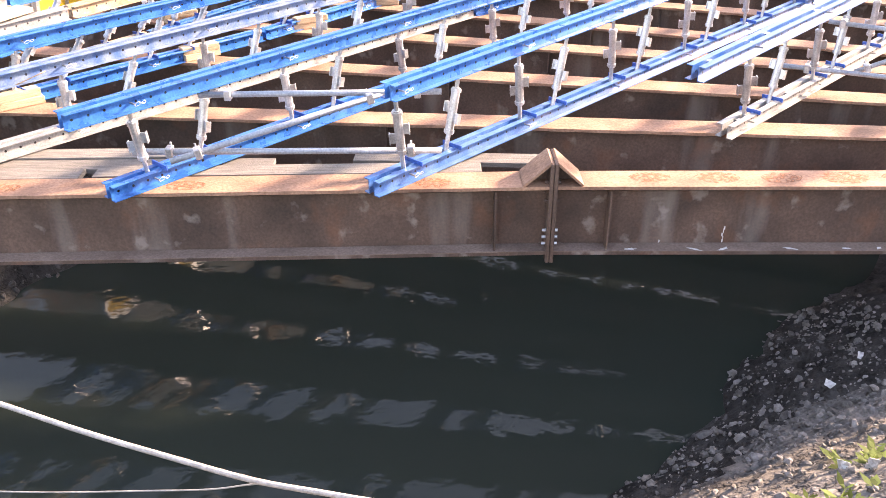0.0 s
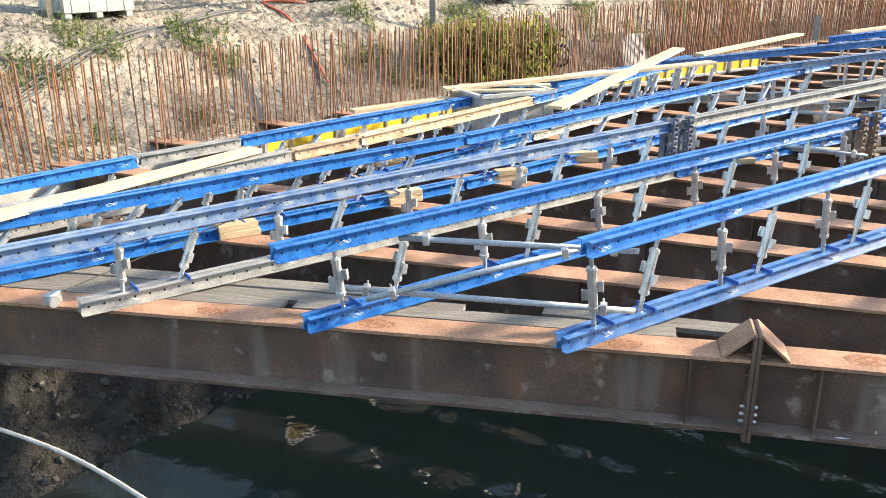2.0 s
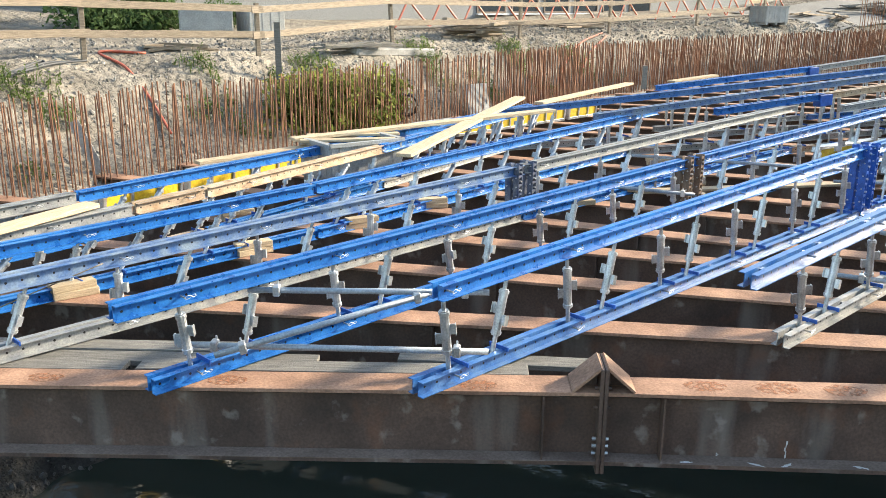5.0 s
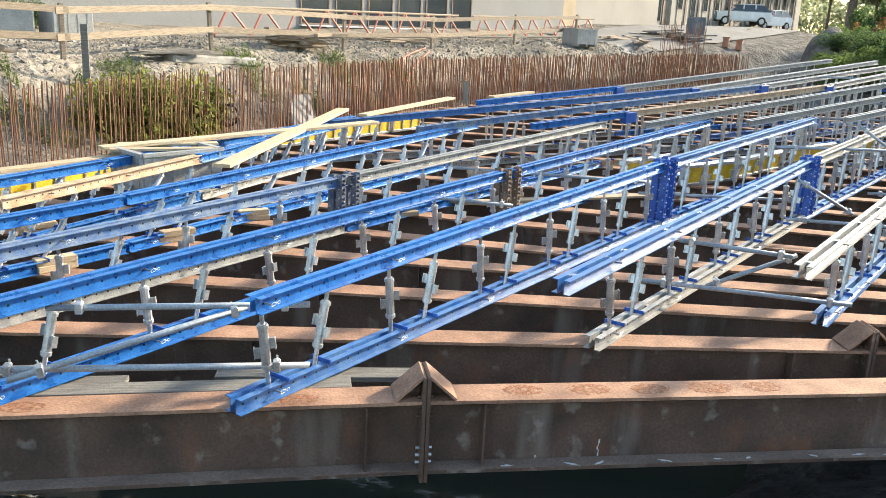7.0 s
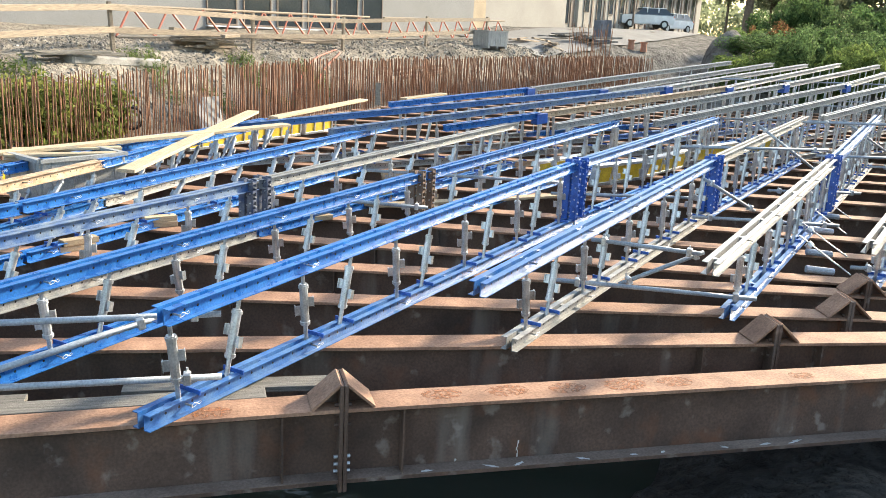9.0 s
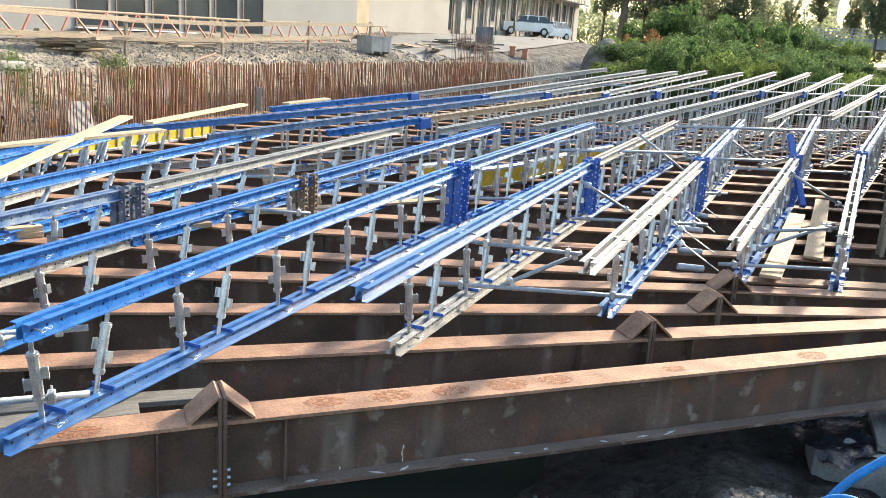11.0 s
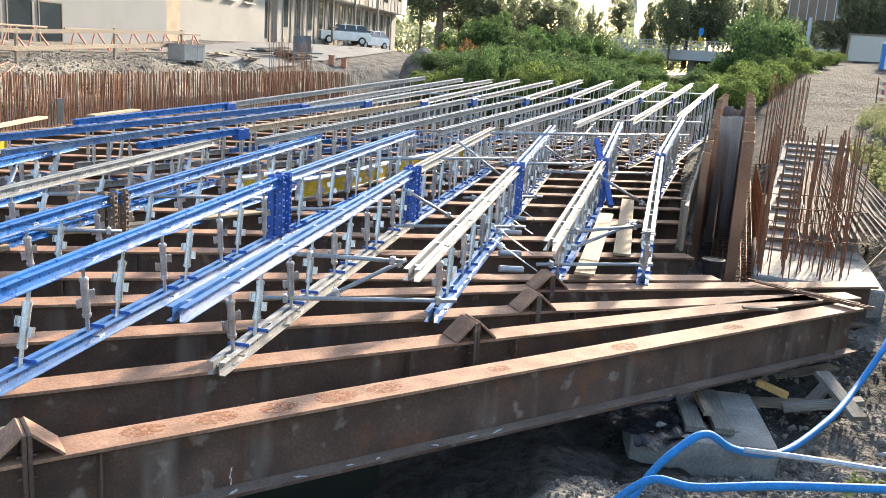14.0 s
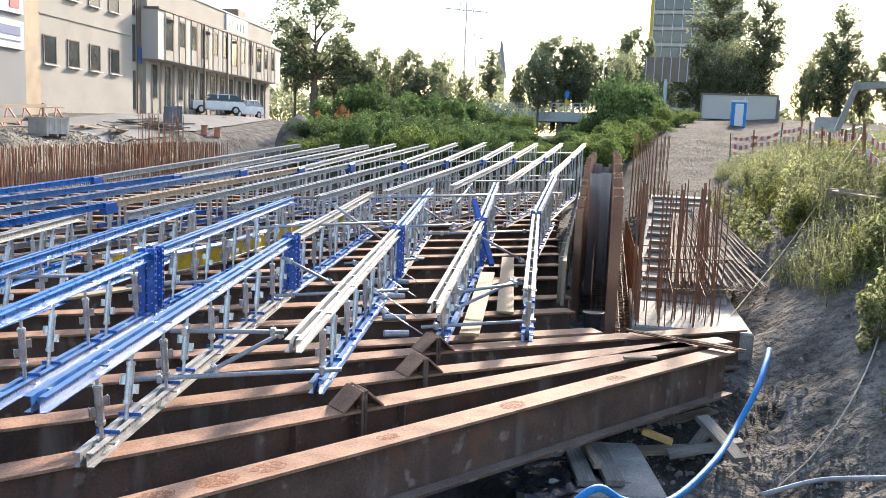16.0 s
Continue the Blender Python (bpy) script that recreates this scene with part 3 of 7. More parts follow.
line_truss((6.73, 7.5), (7.45, 8.15), (14.74, 14.6), (6.3, 6.9), (0.67, 0.96, 1.30), (17.9, 17.6), mats=(M_WALERGALV, M_BLUEPALE), phase=0.1)
line_truss((8.45, 7.55), (8.5, 7.62), (13.6, 12.15), (7.6, 7.4), (0.68, 1.0, 1.52), (20.2, 17.38), mats=(M_WALERGALV, M_BLUEPALE), phase=0.12)

# second and third rows: they carry on where the front row ends and rise to the far edge
BACK_NEAR = (
    ((3.68, 19.26, 0.97), (7.9, 21.73, 1.25), (17.25, 27.12, 2.05), (M_BLUE, M_WALERGALV)),
    ((0.29, 16.49, 0.74), (9.66, 21.01, 1.33), (18.97, 27.17, 2.06), (M_BLUEPALE, M_WALERGALV)),
    ((1.91, 15.79, 0.76), (11.37, 20.72, 1.49), (20.18, 26.92, 2.08), (M_BLUEWORN, M_WALERGALV)),
    ((6.39, 15.89, 0.95), (14.97, 20.81, 1.66), (22.96, 26.61, 2.18), (M_WALERGALV, M_WALERGALV)),
    ((8.76, 16.33, 1.01), (17.14, 21.04, 1.72), (24.51, 26.56, 2.27), (M_WALERGALV, M_WALERGALV)))
BACK_FAR = (
    ((11.17, 16.75, 1.09), (19.16, 21.29, 1.79), (26.08, 26.44, 2.32), (M_WALERGALV, M_WALERGALV)),
    ((13.37, 17.02, 1.16), (21.1, 21.53, 1.82), (27.98, 26.65, 2.36), (M_WALERGALV, M_WALERGALV)),
    ((15.86, 17.26, 1.25), (22.93, 21.8, 1.88), (29.83, 26.86, 2.37), (M_WALERGALV, M_WALERGALV)),
    ((18.36, 17.62, 1.34), (25.18, 22.32, 1.90), (31.72, 26.99, 2.39), (M_WALERGALV, M_WALERGALV)),
    ((21.26, 18.44, 1.46), (27.78, 23.12, 1.88), (33.58, 27.09, 2.42), (M_WALERGALV, M_WALERGALV)))
for *_ch, _mm in BACK_NEAR + BACK_FAR:
    chain_truss(_ch, step=0.9, mats=_mm, detail=False, posts=False, splice=True, label="tall formwork truss with galvanised props and pale channels")
chain_truss(((4.09, 15.79, 0.88), (6.45, 16.99, 1.06), (12.95, 20.37, 1.56), (21.32, 26.66, 2.16)), step=0.9, mats=(M_BLUE, M_WALERRUST, M_WALERGALV), detail=False, posts=False, splice=True, label="tall formwork truss with a rust-stained length between blue and pale ones")


def coupler(bm_parent, p, d):
    bm = bmesh.new()
    m = along(p, Vector(p) + Vector(d))
    box(bm, (0, 0, 0), (0.055, 0.085, 0.085), m, 0.008)
    rod(bm, m @ Vector((0, 0.05, -0.05)), m @ Vector((0, 0.05, 0.06)), 0.009, 6)
    return part("coupler", bm, M_GALV, bm_parent, "galvanised tube coupler")


def tube(p, q, c=(0.12, 0.9)):
    P, Q = Vector(p), Vector(q)
    bm = bmesh.new()
    rod(bm, (0, 0, 0), Q - P, 0.0242, 12)
    t = thing("scaffold_tube", "grey galvanised scaffold tube clamped across the trusses", "tube", "scaffold tubes", at=P)
    part("pipe", bm, M_TUBE, t, "", None, True)
    for k in c:
        coupler(t, (Q - P) * k, Q - P)
    return t


M_TUBE = mat("tube_steel", (0.30, 0.34, 0.39), 0.55, 0.3, 0.2, 8, 60, 0.06)
for _p, _q in (((-2.39, 5.88, 0.25), (-0.02, 5.89, 0.25)), ((-1.91, 6.18, 0.60), (-0.02, 6.24, 0.60)), ((-2.05, 5.69, 0.25), (-0.42, 6.25, 0.60)),
               ((3.86, 8.32, 0.60), (4.80, 7.67, 0.60)), ((3.40, 8.17, 0.20), (5.30, 7.33, 0.20)), ((4.05, 7.95, 0.20), (4.92, 7.80, 0.58)),
               ((6.6, 10.68, 0.85), (7.76, 11.07, 0.30)), ((7.3, 8.38, 0.20), (8.91, 7.85, 0.20)), ((7.98, 8.59, 0.55), (9.26, 8.45, 0.60)),
               ((8.23, 8.88, 0.20), (9.49, 8.73, 0.60)), ((10.88, 11.22, 0.95), (12.24, 11.10, 0.30)), ((6.5, 10.7, 0.30), (8.47, 10.09, 0.30)),
               ((9.11, 12.69, 0.30), (10.82, 12.48, 0.30)), ((10.05, 12.8, 0.90), (11.91, 12.64, 0.90)), ((5.0, 12.4, 0.30), (7.6, 12.0, 0.30)),
               ((2.2, 13.2, 0.5), (5.2, 12.2, 0.5)), ((7.7, 13.3, 0.95), (10.6, 13.2, 0.95)), ((1.2, 11.5, 0.40), (2.7, 11.1, 0.35)),
               ((12.4, 14.2, 0.5), (15.2, 13.6, 0.5)), ((11.8, 15.6, 1.2), (16.4, 15.4, 1.2)), ((16.0, 17.7, 0.4), (19.4, 20.2, 1.1)),
               ((13.0, 15.9, 1.25), (14.4, 15.6, 0.4)), ((16.0, 16.8, 1.25), (17.3, 16.2, 0.4)), ((9.9, 14.4, 1.25), (11.0, 13.8, 0.4)),
               ((19.0, 18.2, 1.3), (20.4, 17.6, 0.4)), ((12.0, 19.0, 0.9), (22.0, 18.6, 0.9)), ((14.0, 21.5, 1.1), (26.0, 21.4, 1.1)),
               ((14.0, 22.6, 1.7), (27.0, 23.4, 1.7)), ((20.0, 25.0, 1.0), (31.0, 25.5, 1.0)), ((22.0, 25.4, 2.0), (32.5, 26.6, 2.0))):
    tube(_p, _q)
# a raking blue strut
_bm = bmesh.new()
extrude(_bm, [(-0.05, -0.04), (0.05, -0.04), (0.05, 0.04), (-0.05, 0.04)], (Vector((11.9, 11.7, 0.2)) - Vector((12.5, 12.9, 1.35))).length, along((12.5, 12.9, 1.35), (11.9, 11.7, 0.2)))
solo("raking_strut", _bm, M_BLUEPLATE, "blue steel raking strut leaning on a truss", "strut")

# ---- timber on the girders ----


def plank(p, q, w=0.2, t=0.04, material=None, label="pale new timber plank lying on the trusses", roll=0.0):
    P, Q = Vector(p), Vector(q)
    bm = bmesh.new()
    ln = (Q - P).length
    box(bm, (ln / 2, 0, 0), (ln, w, t), None, 0.004)
    for v in bm.verts:
        v.co.y += 0.004 * math.sin(v.co.x * 3.1)
    return solo("plank", bm, material or M_WOOD, label, "plank", "loose planks", m=along(P, Q) @ Matrix.Rotation(radians(roll), 4, "X"))


plank((-3.1, 13.1, 0.70), (1.15, 15.95, 0.86), 0.24, 0.05)
plank((-1.25, 12.0, 0.66), (0.6, 17.5, 0.92), 0.24, 0.05)
plank((1.0, 17.6, 0.80), (3.3, 20.6, 0.95), 0.22, 0.05)
plank((-5.9, 5.1, 0.60), (-4.3, 8.7, 0.66), 0.22, 0.05)
plank((4.4, 21.2, 0.95), (5.8, 22.6, 1.0), 0.22, 0.05)
plank((-4.2, 11.8, 0.55), (-2.4, 13.5, 0.60), 0.20, 0.05)
plank((7.75, 7.95, 0.13), (11.6, 11.5, 0.10), 0.26, 0.04, M_TANWOOD, "tan timber board lying across the girders")
plank((9.4, 8.9, 0.06), (13.6, 12.9, 0.06), 0.26, 0.04, M_TANWOOD, "tan timber board lying across the girders")
plank((10.6, 10.7, 0.05), (11.9, 11.1, 0.05), 0.2, 0.04)
plank((2.2, 12.6, 0.06), (6.3, 13.6, 0.06), 0.2, 0.04)
plank((1.6, 12.9, 0.05), (3.2, 12.5, 0.05), 0.2, 0.04)
for _k, (_x0, _x1, _y0, _y1) in enumerate(((-7.0, -2.9, 5.96, 6.06), (-7.2, -1.4, 6.19, 6.28), (-2.8, 0.3, 6.09, 6.16), (-0.75, 0.9, 6.42, 6.34), (-6.6, -2.0, 6.41, 6.48))):
    plank((_x0, _y0, -0.03 - 0.01 * (_k % 2)), (_x1, _y1, -0.03 - 0.01 * (_k % 2)), 0.2, 0.045, M_GREYWOOD, "weathered grey scaffold board beside the front girder")

def packing(x, y, az, n=2, ln=0.42, z0=0.004):
    """A little stack of squared timber under a truss."""
    th = thing("timber_packing", "stack of pale squared timber blocks on a girder", "timber", "timber packing", at=(x, y, z0))
    rng = random.Random(int(x * 50))
    for k in range(n):
        bm = bmesh.new()
        box(bm, (0, 0, 0), (ln, 0.14, 0.07), None, 0.004)
        part("block", bm, M_WOOD, th, "", pose(rng.uniform(-0.02, 0.02), rng.uniform(-0.02, 0.02), 0.036 + 0.072 * k, 0, 0, az + rng.uniform(-6, 6)))
    return th


for _x, _y, _az, _n in ((-4.05, 7.6, 40, 2), (-2.7, 9.15, 40, 2), (-1.65, 10.4, 30, 2), (-0.8, 11.55, 20, 2), (1.3, 11.9, 20, 1), (-0.6, 12.4, 10, 1), (2.4, 13.2, 20, 3), (3.1, 13.05, 15, 3), (3.0, 15.1, 10, 2), (-3.3, 10.7, 35, 2), (0.3, 11.35, 0, 2)):
    packing(_x, _y, _az, _n)

# yellow formwork panels lying on the girders between the trusses


def panel(p, q, w, h, tilt, label):
    P, Q = Vector(p), Vector(q)
    ln = (Q - P).length
    th = thing("yellow_shuttering", label, "panel", "formwork panels", at=P)
    base = along((0, 0, 0), Q - P) @ Matrix.Rotation(radians(tilt), 4, "X")
    bm = bmesh.new()
    box(bm, (ln / 2, 0, w / 2), (ln - 0.06, h * 0.5, w - 0.06), base)
    part("sheet", bm, M_YELLOW, th, "yellow panel face")
    for c, sz in (((ln / 2, 0, 0.03), (ln, h, 0.06)), ((ln / 2, 0, w - 0.03), (ln, h, 0.06)), ((0.03, 0, w / 2), (0.06, h, w)), ((ln - 0.03, 0, w / 2), (0.06, h, w)), ((ln * 0.35, 0, w / 2), (0.05, h, w)), ((ln * 0.68, 0, w / 2), (0.05, h, w))):
        bm = bmesh.new()
        box(bm, c, sz, base, 0.004)
        part("rail", bm, M_GALV, th)
    return th


for _k in range(4):
    _t0, _t1 = _k * 0.25, _k * 0.25 + 0.235
    _a, _b = Vector((-5.3, 11.0, 0.0)), Vector((-2.4, 16.2, 0.0))
    panel(_a.lerp(_b, _t0), _a.lerp(_b, _t1), 0.36, 0.09, 8, "yellow-faced formwork panel with a steel frame standing behind the trusses")
for _k in range(5):
    _a, _b = Vector((-1.6, 17.2, 0.0)), Vector((2.8, 22.2, 0.0))
    panel(_a.lerp(_b, _k * 0.2), _a.lerp(_b, _k * 0.2 + 0.18), 0.42, 0.09, 5, "yellow-faced formwork panel with a steel frame standing behind the trusses")
for _p, _q in (((6.6, 14.5, 0.02), (8.0, 15.3, 0.02)), ((8.2, 15.5, 0.02), (9.8, 16.8, 0.02)), ((10.3, 17.2, 0.02), (12.0, 18.3, 0.02)), ((12.4, 18.5, 0.02), (13.8, 19.5, 0.02)), ((5.6, 14.9, 0.02), (7.0, 15.9, 0.02))):
    panel(_p, _q, 0.42, 0.10, 12, "yellow formwork panel stood on the girders")

# ---- far bank ----


def smooth_path(pts, n=10):
    P = [Vector(p) for p in pts]
    P = [P[0] * 2 - P[1]] + P + [P[-1] * 2 - P[-2]]
    out = []
    for i in range(1, len(P) - 2):
        for k in range(n):
            t = k / n
            a, b, c, d = P[i - 1], P[i], P[i + 1], P[i + 2]
            out.append(0.5 * ((2 * b) + (c - a) * t + (2 * a - 5 * b + 4 * c - d) * t * t + (3 * b - a - 3 * c + d) * t ** 3))
    out.append(P[-2])
    return out


def hose_mesh(pts, r, sides=10, n=10):
    path = smooth_path(pts, n)
    bm = bmesh.new()
    rings = []
    for i, p in enumerate(path):
        d = (path[min(i + 1, len(path) - 1)] - path[max(i - 1, 0)]).normalized()
        m = along(p, p + d)
        rings.append([bm.verts.new(m @ Vector((0, r * math.cos(k * math.tau / sides), r * math.sin(k * math.tau / sides)))) for k in range(sides)])
    for a, b in zip(rings, rings[1:]):
        for k in range(sides):
            bm.faces.new((a[k], a[(k + 1) % sides], b[(k + 1) % sides], b[k]))
    bm.faces.new(rings[0][::-1])
    bm.faces.new(rings[-1])
    return bm


starter = thing("starter_bars", "long row of rusty upright reinforcing bars along the far bank", "reinforcement", at=(-8, 10, 0))
_rng = random.Random(5)
_y, _n = 4.5, 0
_rest = bmesh.new()
_bars = []
while _y < 46.5:
    _x = wall_left_x(_y) + 0.10
    _d = math.hypot(_x, _y)
    _h = lerp(_y, (0, 13, 20, 28, 40), (1.45, 1.42, 1.5, 1.6, 1.7)) + _rng.uniform(-0.12, 0.06)
    _bars.append((_x, _y, _h))
    _y += 0.098 + 0.02 * _rng.random()
for _row in (0.0, 0.28, 0.5):
    for _i, (_x, _y, _h) in enumerate(_bars):
        _x0 = _x - _row
        if 11.0 < _y < 11.35 or (_row > 0.4 and _y < 24):
            continue
        _lx, _ly = _rng.gauss(0, 0.035), _rng.gauss(0, 0.035)
        _a, _b = Vector((_x0, _y, -0.45)), Vector((_x0 + _lx, _y + _ly, _h - (0.05 if _row else 0)))
        if _row == 0.0 and _n < 290 and _y > 7.5:
            _bm = bmesh.new()
            rod(_bm, _a - Vector((-8, 10, 0)), _b - Vector((-8, 10, 0)), 0.013, 6)
            part("bar", _bm, M_REBAR, starter)
            _n += 1
        else:
            rod(_rest, _a - Vector((-8, 10, 0)), _b - Vector((-8, 10, 0)), 0.012 if _y < 22 else 0.017, 5)
for _z in (-0.1,):
    for _i in range(0, len(_bars) - 12, 11):
        _p, _q = _bars[_i], _bars[_i + 12]
        rod(_rest, Vector((_p[0], _p[1], _z)) - Vector((-8, 10, 0)), Vector((_q[0], _q[1], _z + _rng.uniform(-0.03, 0.03))) - Vector((-8, 10, 0)), 0.01, 5)
part("reinforcement", _rest, M_REBAR, starter)["kind"] = "stuff"

# low concrete kicker that the bars stand in
_bm = bmesh.new()
_ys = [3 + 1.5 * i for i in range(29)]
for _a, _b in zip(_ys, _ys[1:]):
    _p, _q = Vector((wall_left_x(_a) - 0.05, _a, -0.55)), Vector((wall_left_x(_b) - 0.05, _b, -0.55))
    extrude(_bm, [(-0.28, -1.4), (0.32, -1.4), (0.32, 0.42), (-0.28, 0.42)], (_q - _p).length + 0.02, along(_p, _q))
solo("wall_far_kicker", _bm, M_CONC, "low concrete kicker wall under the starter bars", "wall", kind="structure")


def grounded(x, y, dz=0.0):
    return (x, y, ground_z(x, y) + dz)


# timber guard rail
_posts = [(-16.5, 3.6), (-13.2, 8.6), (-10.23, 13.42), (-8.13, 16.97), (-5.52, 20.45), (-2.78, 24.69), (1.0, 29.72), (4.47, 33.22), (8.7, 37.55), (12.8, 42.0)]
fence = thing("guard_rail", "weathered timber guard rail of posts and two boards along the bank", "fence", at=(-5.5, 20.4, 0))
_o = Vector((-5.5, 20.4, 0))
for _k, (_x, _y) in enumerate(_posts):
    _g = ground_z(_x, _y)
    _bm = bmesh.new()
    box(_bm, (0, 0, 0.45), (0.10, 0.10, 1.6), None, 0.006)
    part("post", _bm, M_OLDWOOD, fence, "", Matrix.Translation(Vector((_x, _y, _g)) - _o) @ Euler((radians(_k * 37 % 5 - 2), radians(_k * 53 % 5 - 2), radians(35))).to_matrix().to_4x4())
for (_ax, _ay), (_bx, _by) in zip(_posts, _posts[1:]):
    for _h, _w in ((1.10, 0.15), (0.52, 0.15)):
        _p, _q = Vector(grounded(_ax, _ay, _h)), Vector(grounded(_bx, _by, _h + 0.02))
        _d = (_q - _p).normalized()
        _side = Vector((_d.y, -_d.x, 0)) * 0.075
        _p, _q = _p - _d * 0.2 + _side, _q + _d * 0.15 + _side
        _bm = bmesh.new()
        box(_bm, ((_q - _p).length / 2, 0, 0), ((_q - _p).length, 0.035, _w), None, 0.004)
        part("rail", _bm, M_OLDWOOD, fence, "", Matrix.Translation(-_o) @ along(_p, _q))


def crate(x, y, az, l=1.2, w=1.0, h=0.62, label="pale grey plastic pallet box on short feet"):
    th = thing("pallet_box", label, "crate", "pallet boxes", at=grounded(x, y))
    rot = Matrix.Rotation(radians(az), 4, "Z")
    for c, sz in (((0, -w / 2, h / 2 + 0.1), (l, 0.04, h)), ((0, w / 2, h / 2 + 0.1), (l, 0.04, h)), ((-l / 2, 0, h / 2 + 0.1), (0.04, w, h)), ((l / 2, 0, h / 2 + 0.1), (0.04, w, h))):
        bm = bmesh.new()
        box(bm, c, sz, rot, 0.008)
        for k in range(4):
            if sz[0] > 0.1:
                box(bm, (c[0] - l / 2 + l * (k + 0.5) / 4, c[1] * 1.03, c[2]), (0.04, 0.03, h), rot)
            else:
                box(bm, (c[0] * 1.02, -w / 2 + w * (k + 0.5) / 4, c[2]), (0.03, 0.04, h), rot)
        box(bm, (c[0] * 1.02, c[1] * 1.02, h + 0.08), (sz[0] + 0.05, sz[1] + 0.05, 0.05), rot)
        part("side", bm, M_CRATE, th)
    bm = bmesh.new()
    box(bm, (0, 0, 0.12), (l - 0.06, w - 0.06, 0.03), rot)
    part("floor_board", bm, M_CRATE, th)
    for sx in (-1, 0, 1):
        bm = bmesh.new()
        box(bm, (sx * (l / 2 - 0.08), 0, 0.05), (0.12, w, 0.1), rot, 0.006)
        part("runner", bm, M_CRATE, th)
    return th


M_CRATE = mat("grey_plastic", (0.32, 0.325, 0.32), 0.55, 0, 0.15, 4, 40, 0.05)
crate(-10.1, 14.3, 59, 1.3, 1.0, 0.52)
_bm = bmesh.new()
box(_bm, (-0.25, 0, 0.18), (0.75, 0.5, 0.02), Matrix.Rotation(radians(-38), 4, "Y"), 0.003)
box(_bm, (0.42, 0, 0.16), (0.7, 0.5, 0.02), Matrix.Rotation(radians(30), 4, "Y"), 0.003)
box(_bm, (0.05, 0.24, 0.16), (0.9, 0.02, 0.35), None, 0.003)
solo("steel_chute", _bm, M_RUST, "bent brown steel chute lying on the pallet box", "chute", m=Matrix.Translation(grounded(-10.1, 14.6, 0.68)) @ Matrix.Rotation(radians(59), 4, "Z") @ Matrix.Diagonal((1.15, 1.2, 1.3, 1)))
crate(-7.5, 22.8, 20, 1.3, 1.0, 0.60)
crate(-6.2, 23.4, 40, 1.0, 0.8, 0.7)
crate(12.6, 40.6, 30, 1.35, 1.0, 0.72)
_cb = crate(-2.2, 13.25, 38, 1.25, 1.0, 0.62, "pale grey pallet box with timber and a bucket in it")
_cb.location.z = 0.0
for _y in (12.95, 13.5):
    plank((-2.95, _y, 0.70), (-1.5, _y + 0.35, 0.70), 0.18, 0.04)

M_RED = mat("red_paint", (0.55, 0.09, 0.05), 0.55, 0, 0.3, 8, 50, 0.1, second=(0.42, 0.13, 0.08))


def lattice(p, q, label):
    """A lattice girder for slabs: one top bar, two bottom bars, zigzag between."""
    P, Q = Vector(p), Vector(q)
    th = thing("lattice_girder", label, "girder", "lattice girders", at=P)
    m = along((0, 0, 0), Q - P)
    ln = (Q - P).length
    h = 0.95
    for a, b, r in (((0, 0, h), (ln, 0, h), 0.045), ((0, 0.2, 0.05), (ln, 0.2, 0.05), 0.04), ((0, -0.2, 0.05), (ln, -0.2, 0.05), 0.04)):
        bm = bmesh.new()
        rod(bm, m @ Vector(a), m @ Vector(b), r, 8)
        part("chord", bm, M_OLDWOOD if a[2] > 0.5 else M_GREYWOOD, th)
    n = int(ln / 1.35)
    for k in range(n):
        x0, x1, x2 = k * ln / n, (k + 0.5) * ln / n, (k + 1) * ln / n
        for yy in (-0.2,):
            for u, v in ((x0, x1), (x2, x1)):
                bm = bmesh.new()
                rod(bm, m @ Vector((u, yy, 0.05)), m @ Vector((v, 0, h)), 0.035, 6)
                part("diagonal", bm, M_RED, th, "red painted diagonal bar")
    return th


lattice(grounded(-3.2, 28.2), grounded(6.2, 37.8), "red lattice girder lying beyond the guard rail")
lattice(grounded(7.0, 38.6), grounded(15.0, 46.0), "red lattice girder lying beyond the guard rail")


def heap(x, y, n, ln, az, material, name, label, spread=0.5, h=0.08):
    th = thing(name, label, "timber", at=grounded(x, y))
    rng = random.Random(int(x * 91 + y))
    for k in range(n):
        bm = bmesh.new()
        l2 = ln * rng.uniform(0.5, 1.0)
        box(bm, (0, 0, 0), (l2, rng.uniform(0.10, 0.2), rng.uniform(0.04, 0.09)), None, 0.004)
        lay = k // 4
        part("board", bm, material, th, "", pose(rng.uniform(-spread, spread), rng.uniform(-spread, spread) * 0.6, 0.04 + lay * h, rng.uniform(-6, 6), rng.uniform(-5, 5), az + rng.uniform(-25, 25)))
    return th


heap(-0.3, 28.3, 26, 1.9, 40, M_OLDWOOD, "timber_heap", "heap of broken brown timber on the gravel", 0.8, 0.09)
heap(-3.9, 22.6, 7, 2.4, 45, M_GREYWOOD, "timber_heap", "low heap of grey boards on the gravel", 0.7, 0.06)
heap(-7.0, 19.0, 6, 1.2, 30, M_OLDWOOD, "timber_heap", "few old boards on the gravel", 0.4, 0.06)
heap(3.2, 33.6, 6, 3.5, 42, M_OLDWOOD, "timber_heap", "long brown boards on the gravel", 0.6, 0.06)
heap(20.2, 48.4, 22, 3.4, 30, M_GREYWOOD, "timber_heap", "tangled heap of grey timber near the building", 1.6, 0.09)
heap(16.5, 44.5, 10, 3.5, 60, M_OLDWOOD, "timber_heap", "heap of old boards near the building", 1.2, 0.1)
M_SLATE = mat("slate_sheet", (0.10, 0.105, 0.125), 0.6, 0, 0.3, 3, 40, 0.1, second=(0.17, 0.175, 0.19), per_object=0.25)
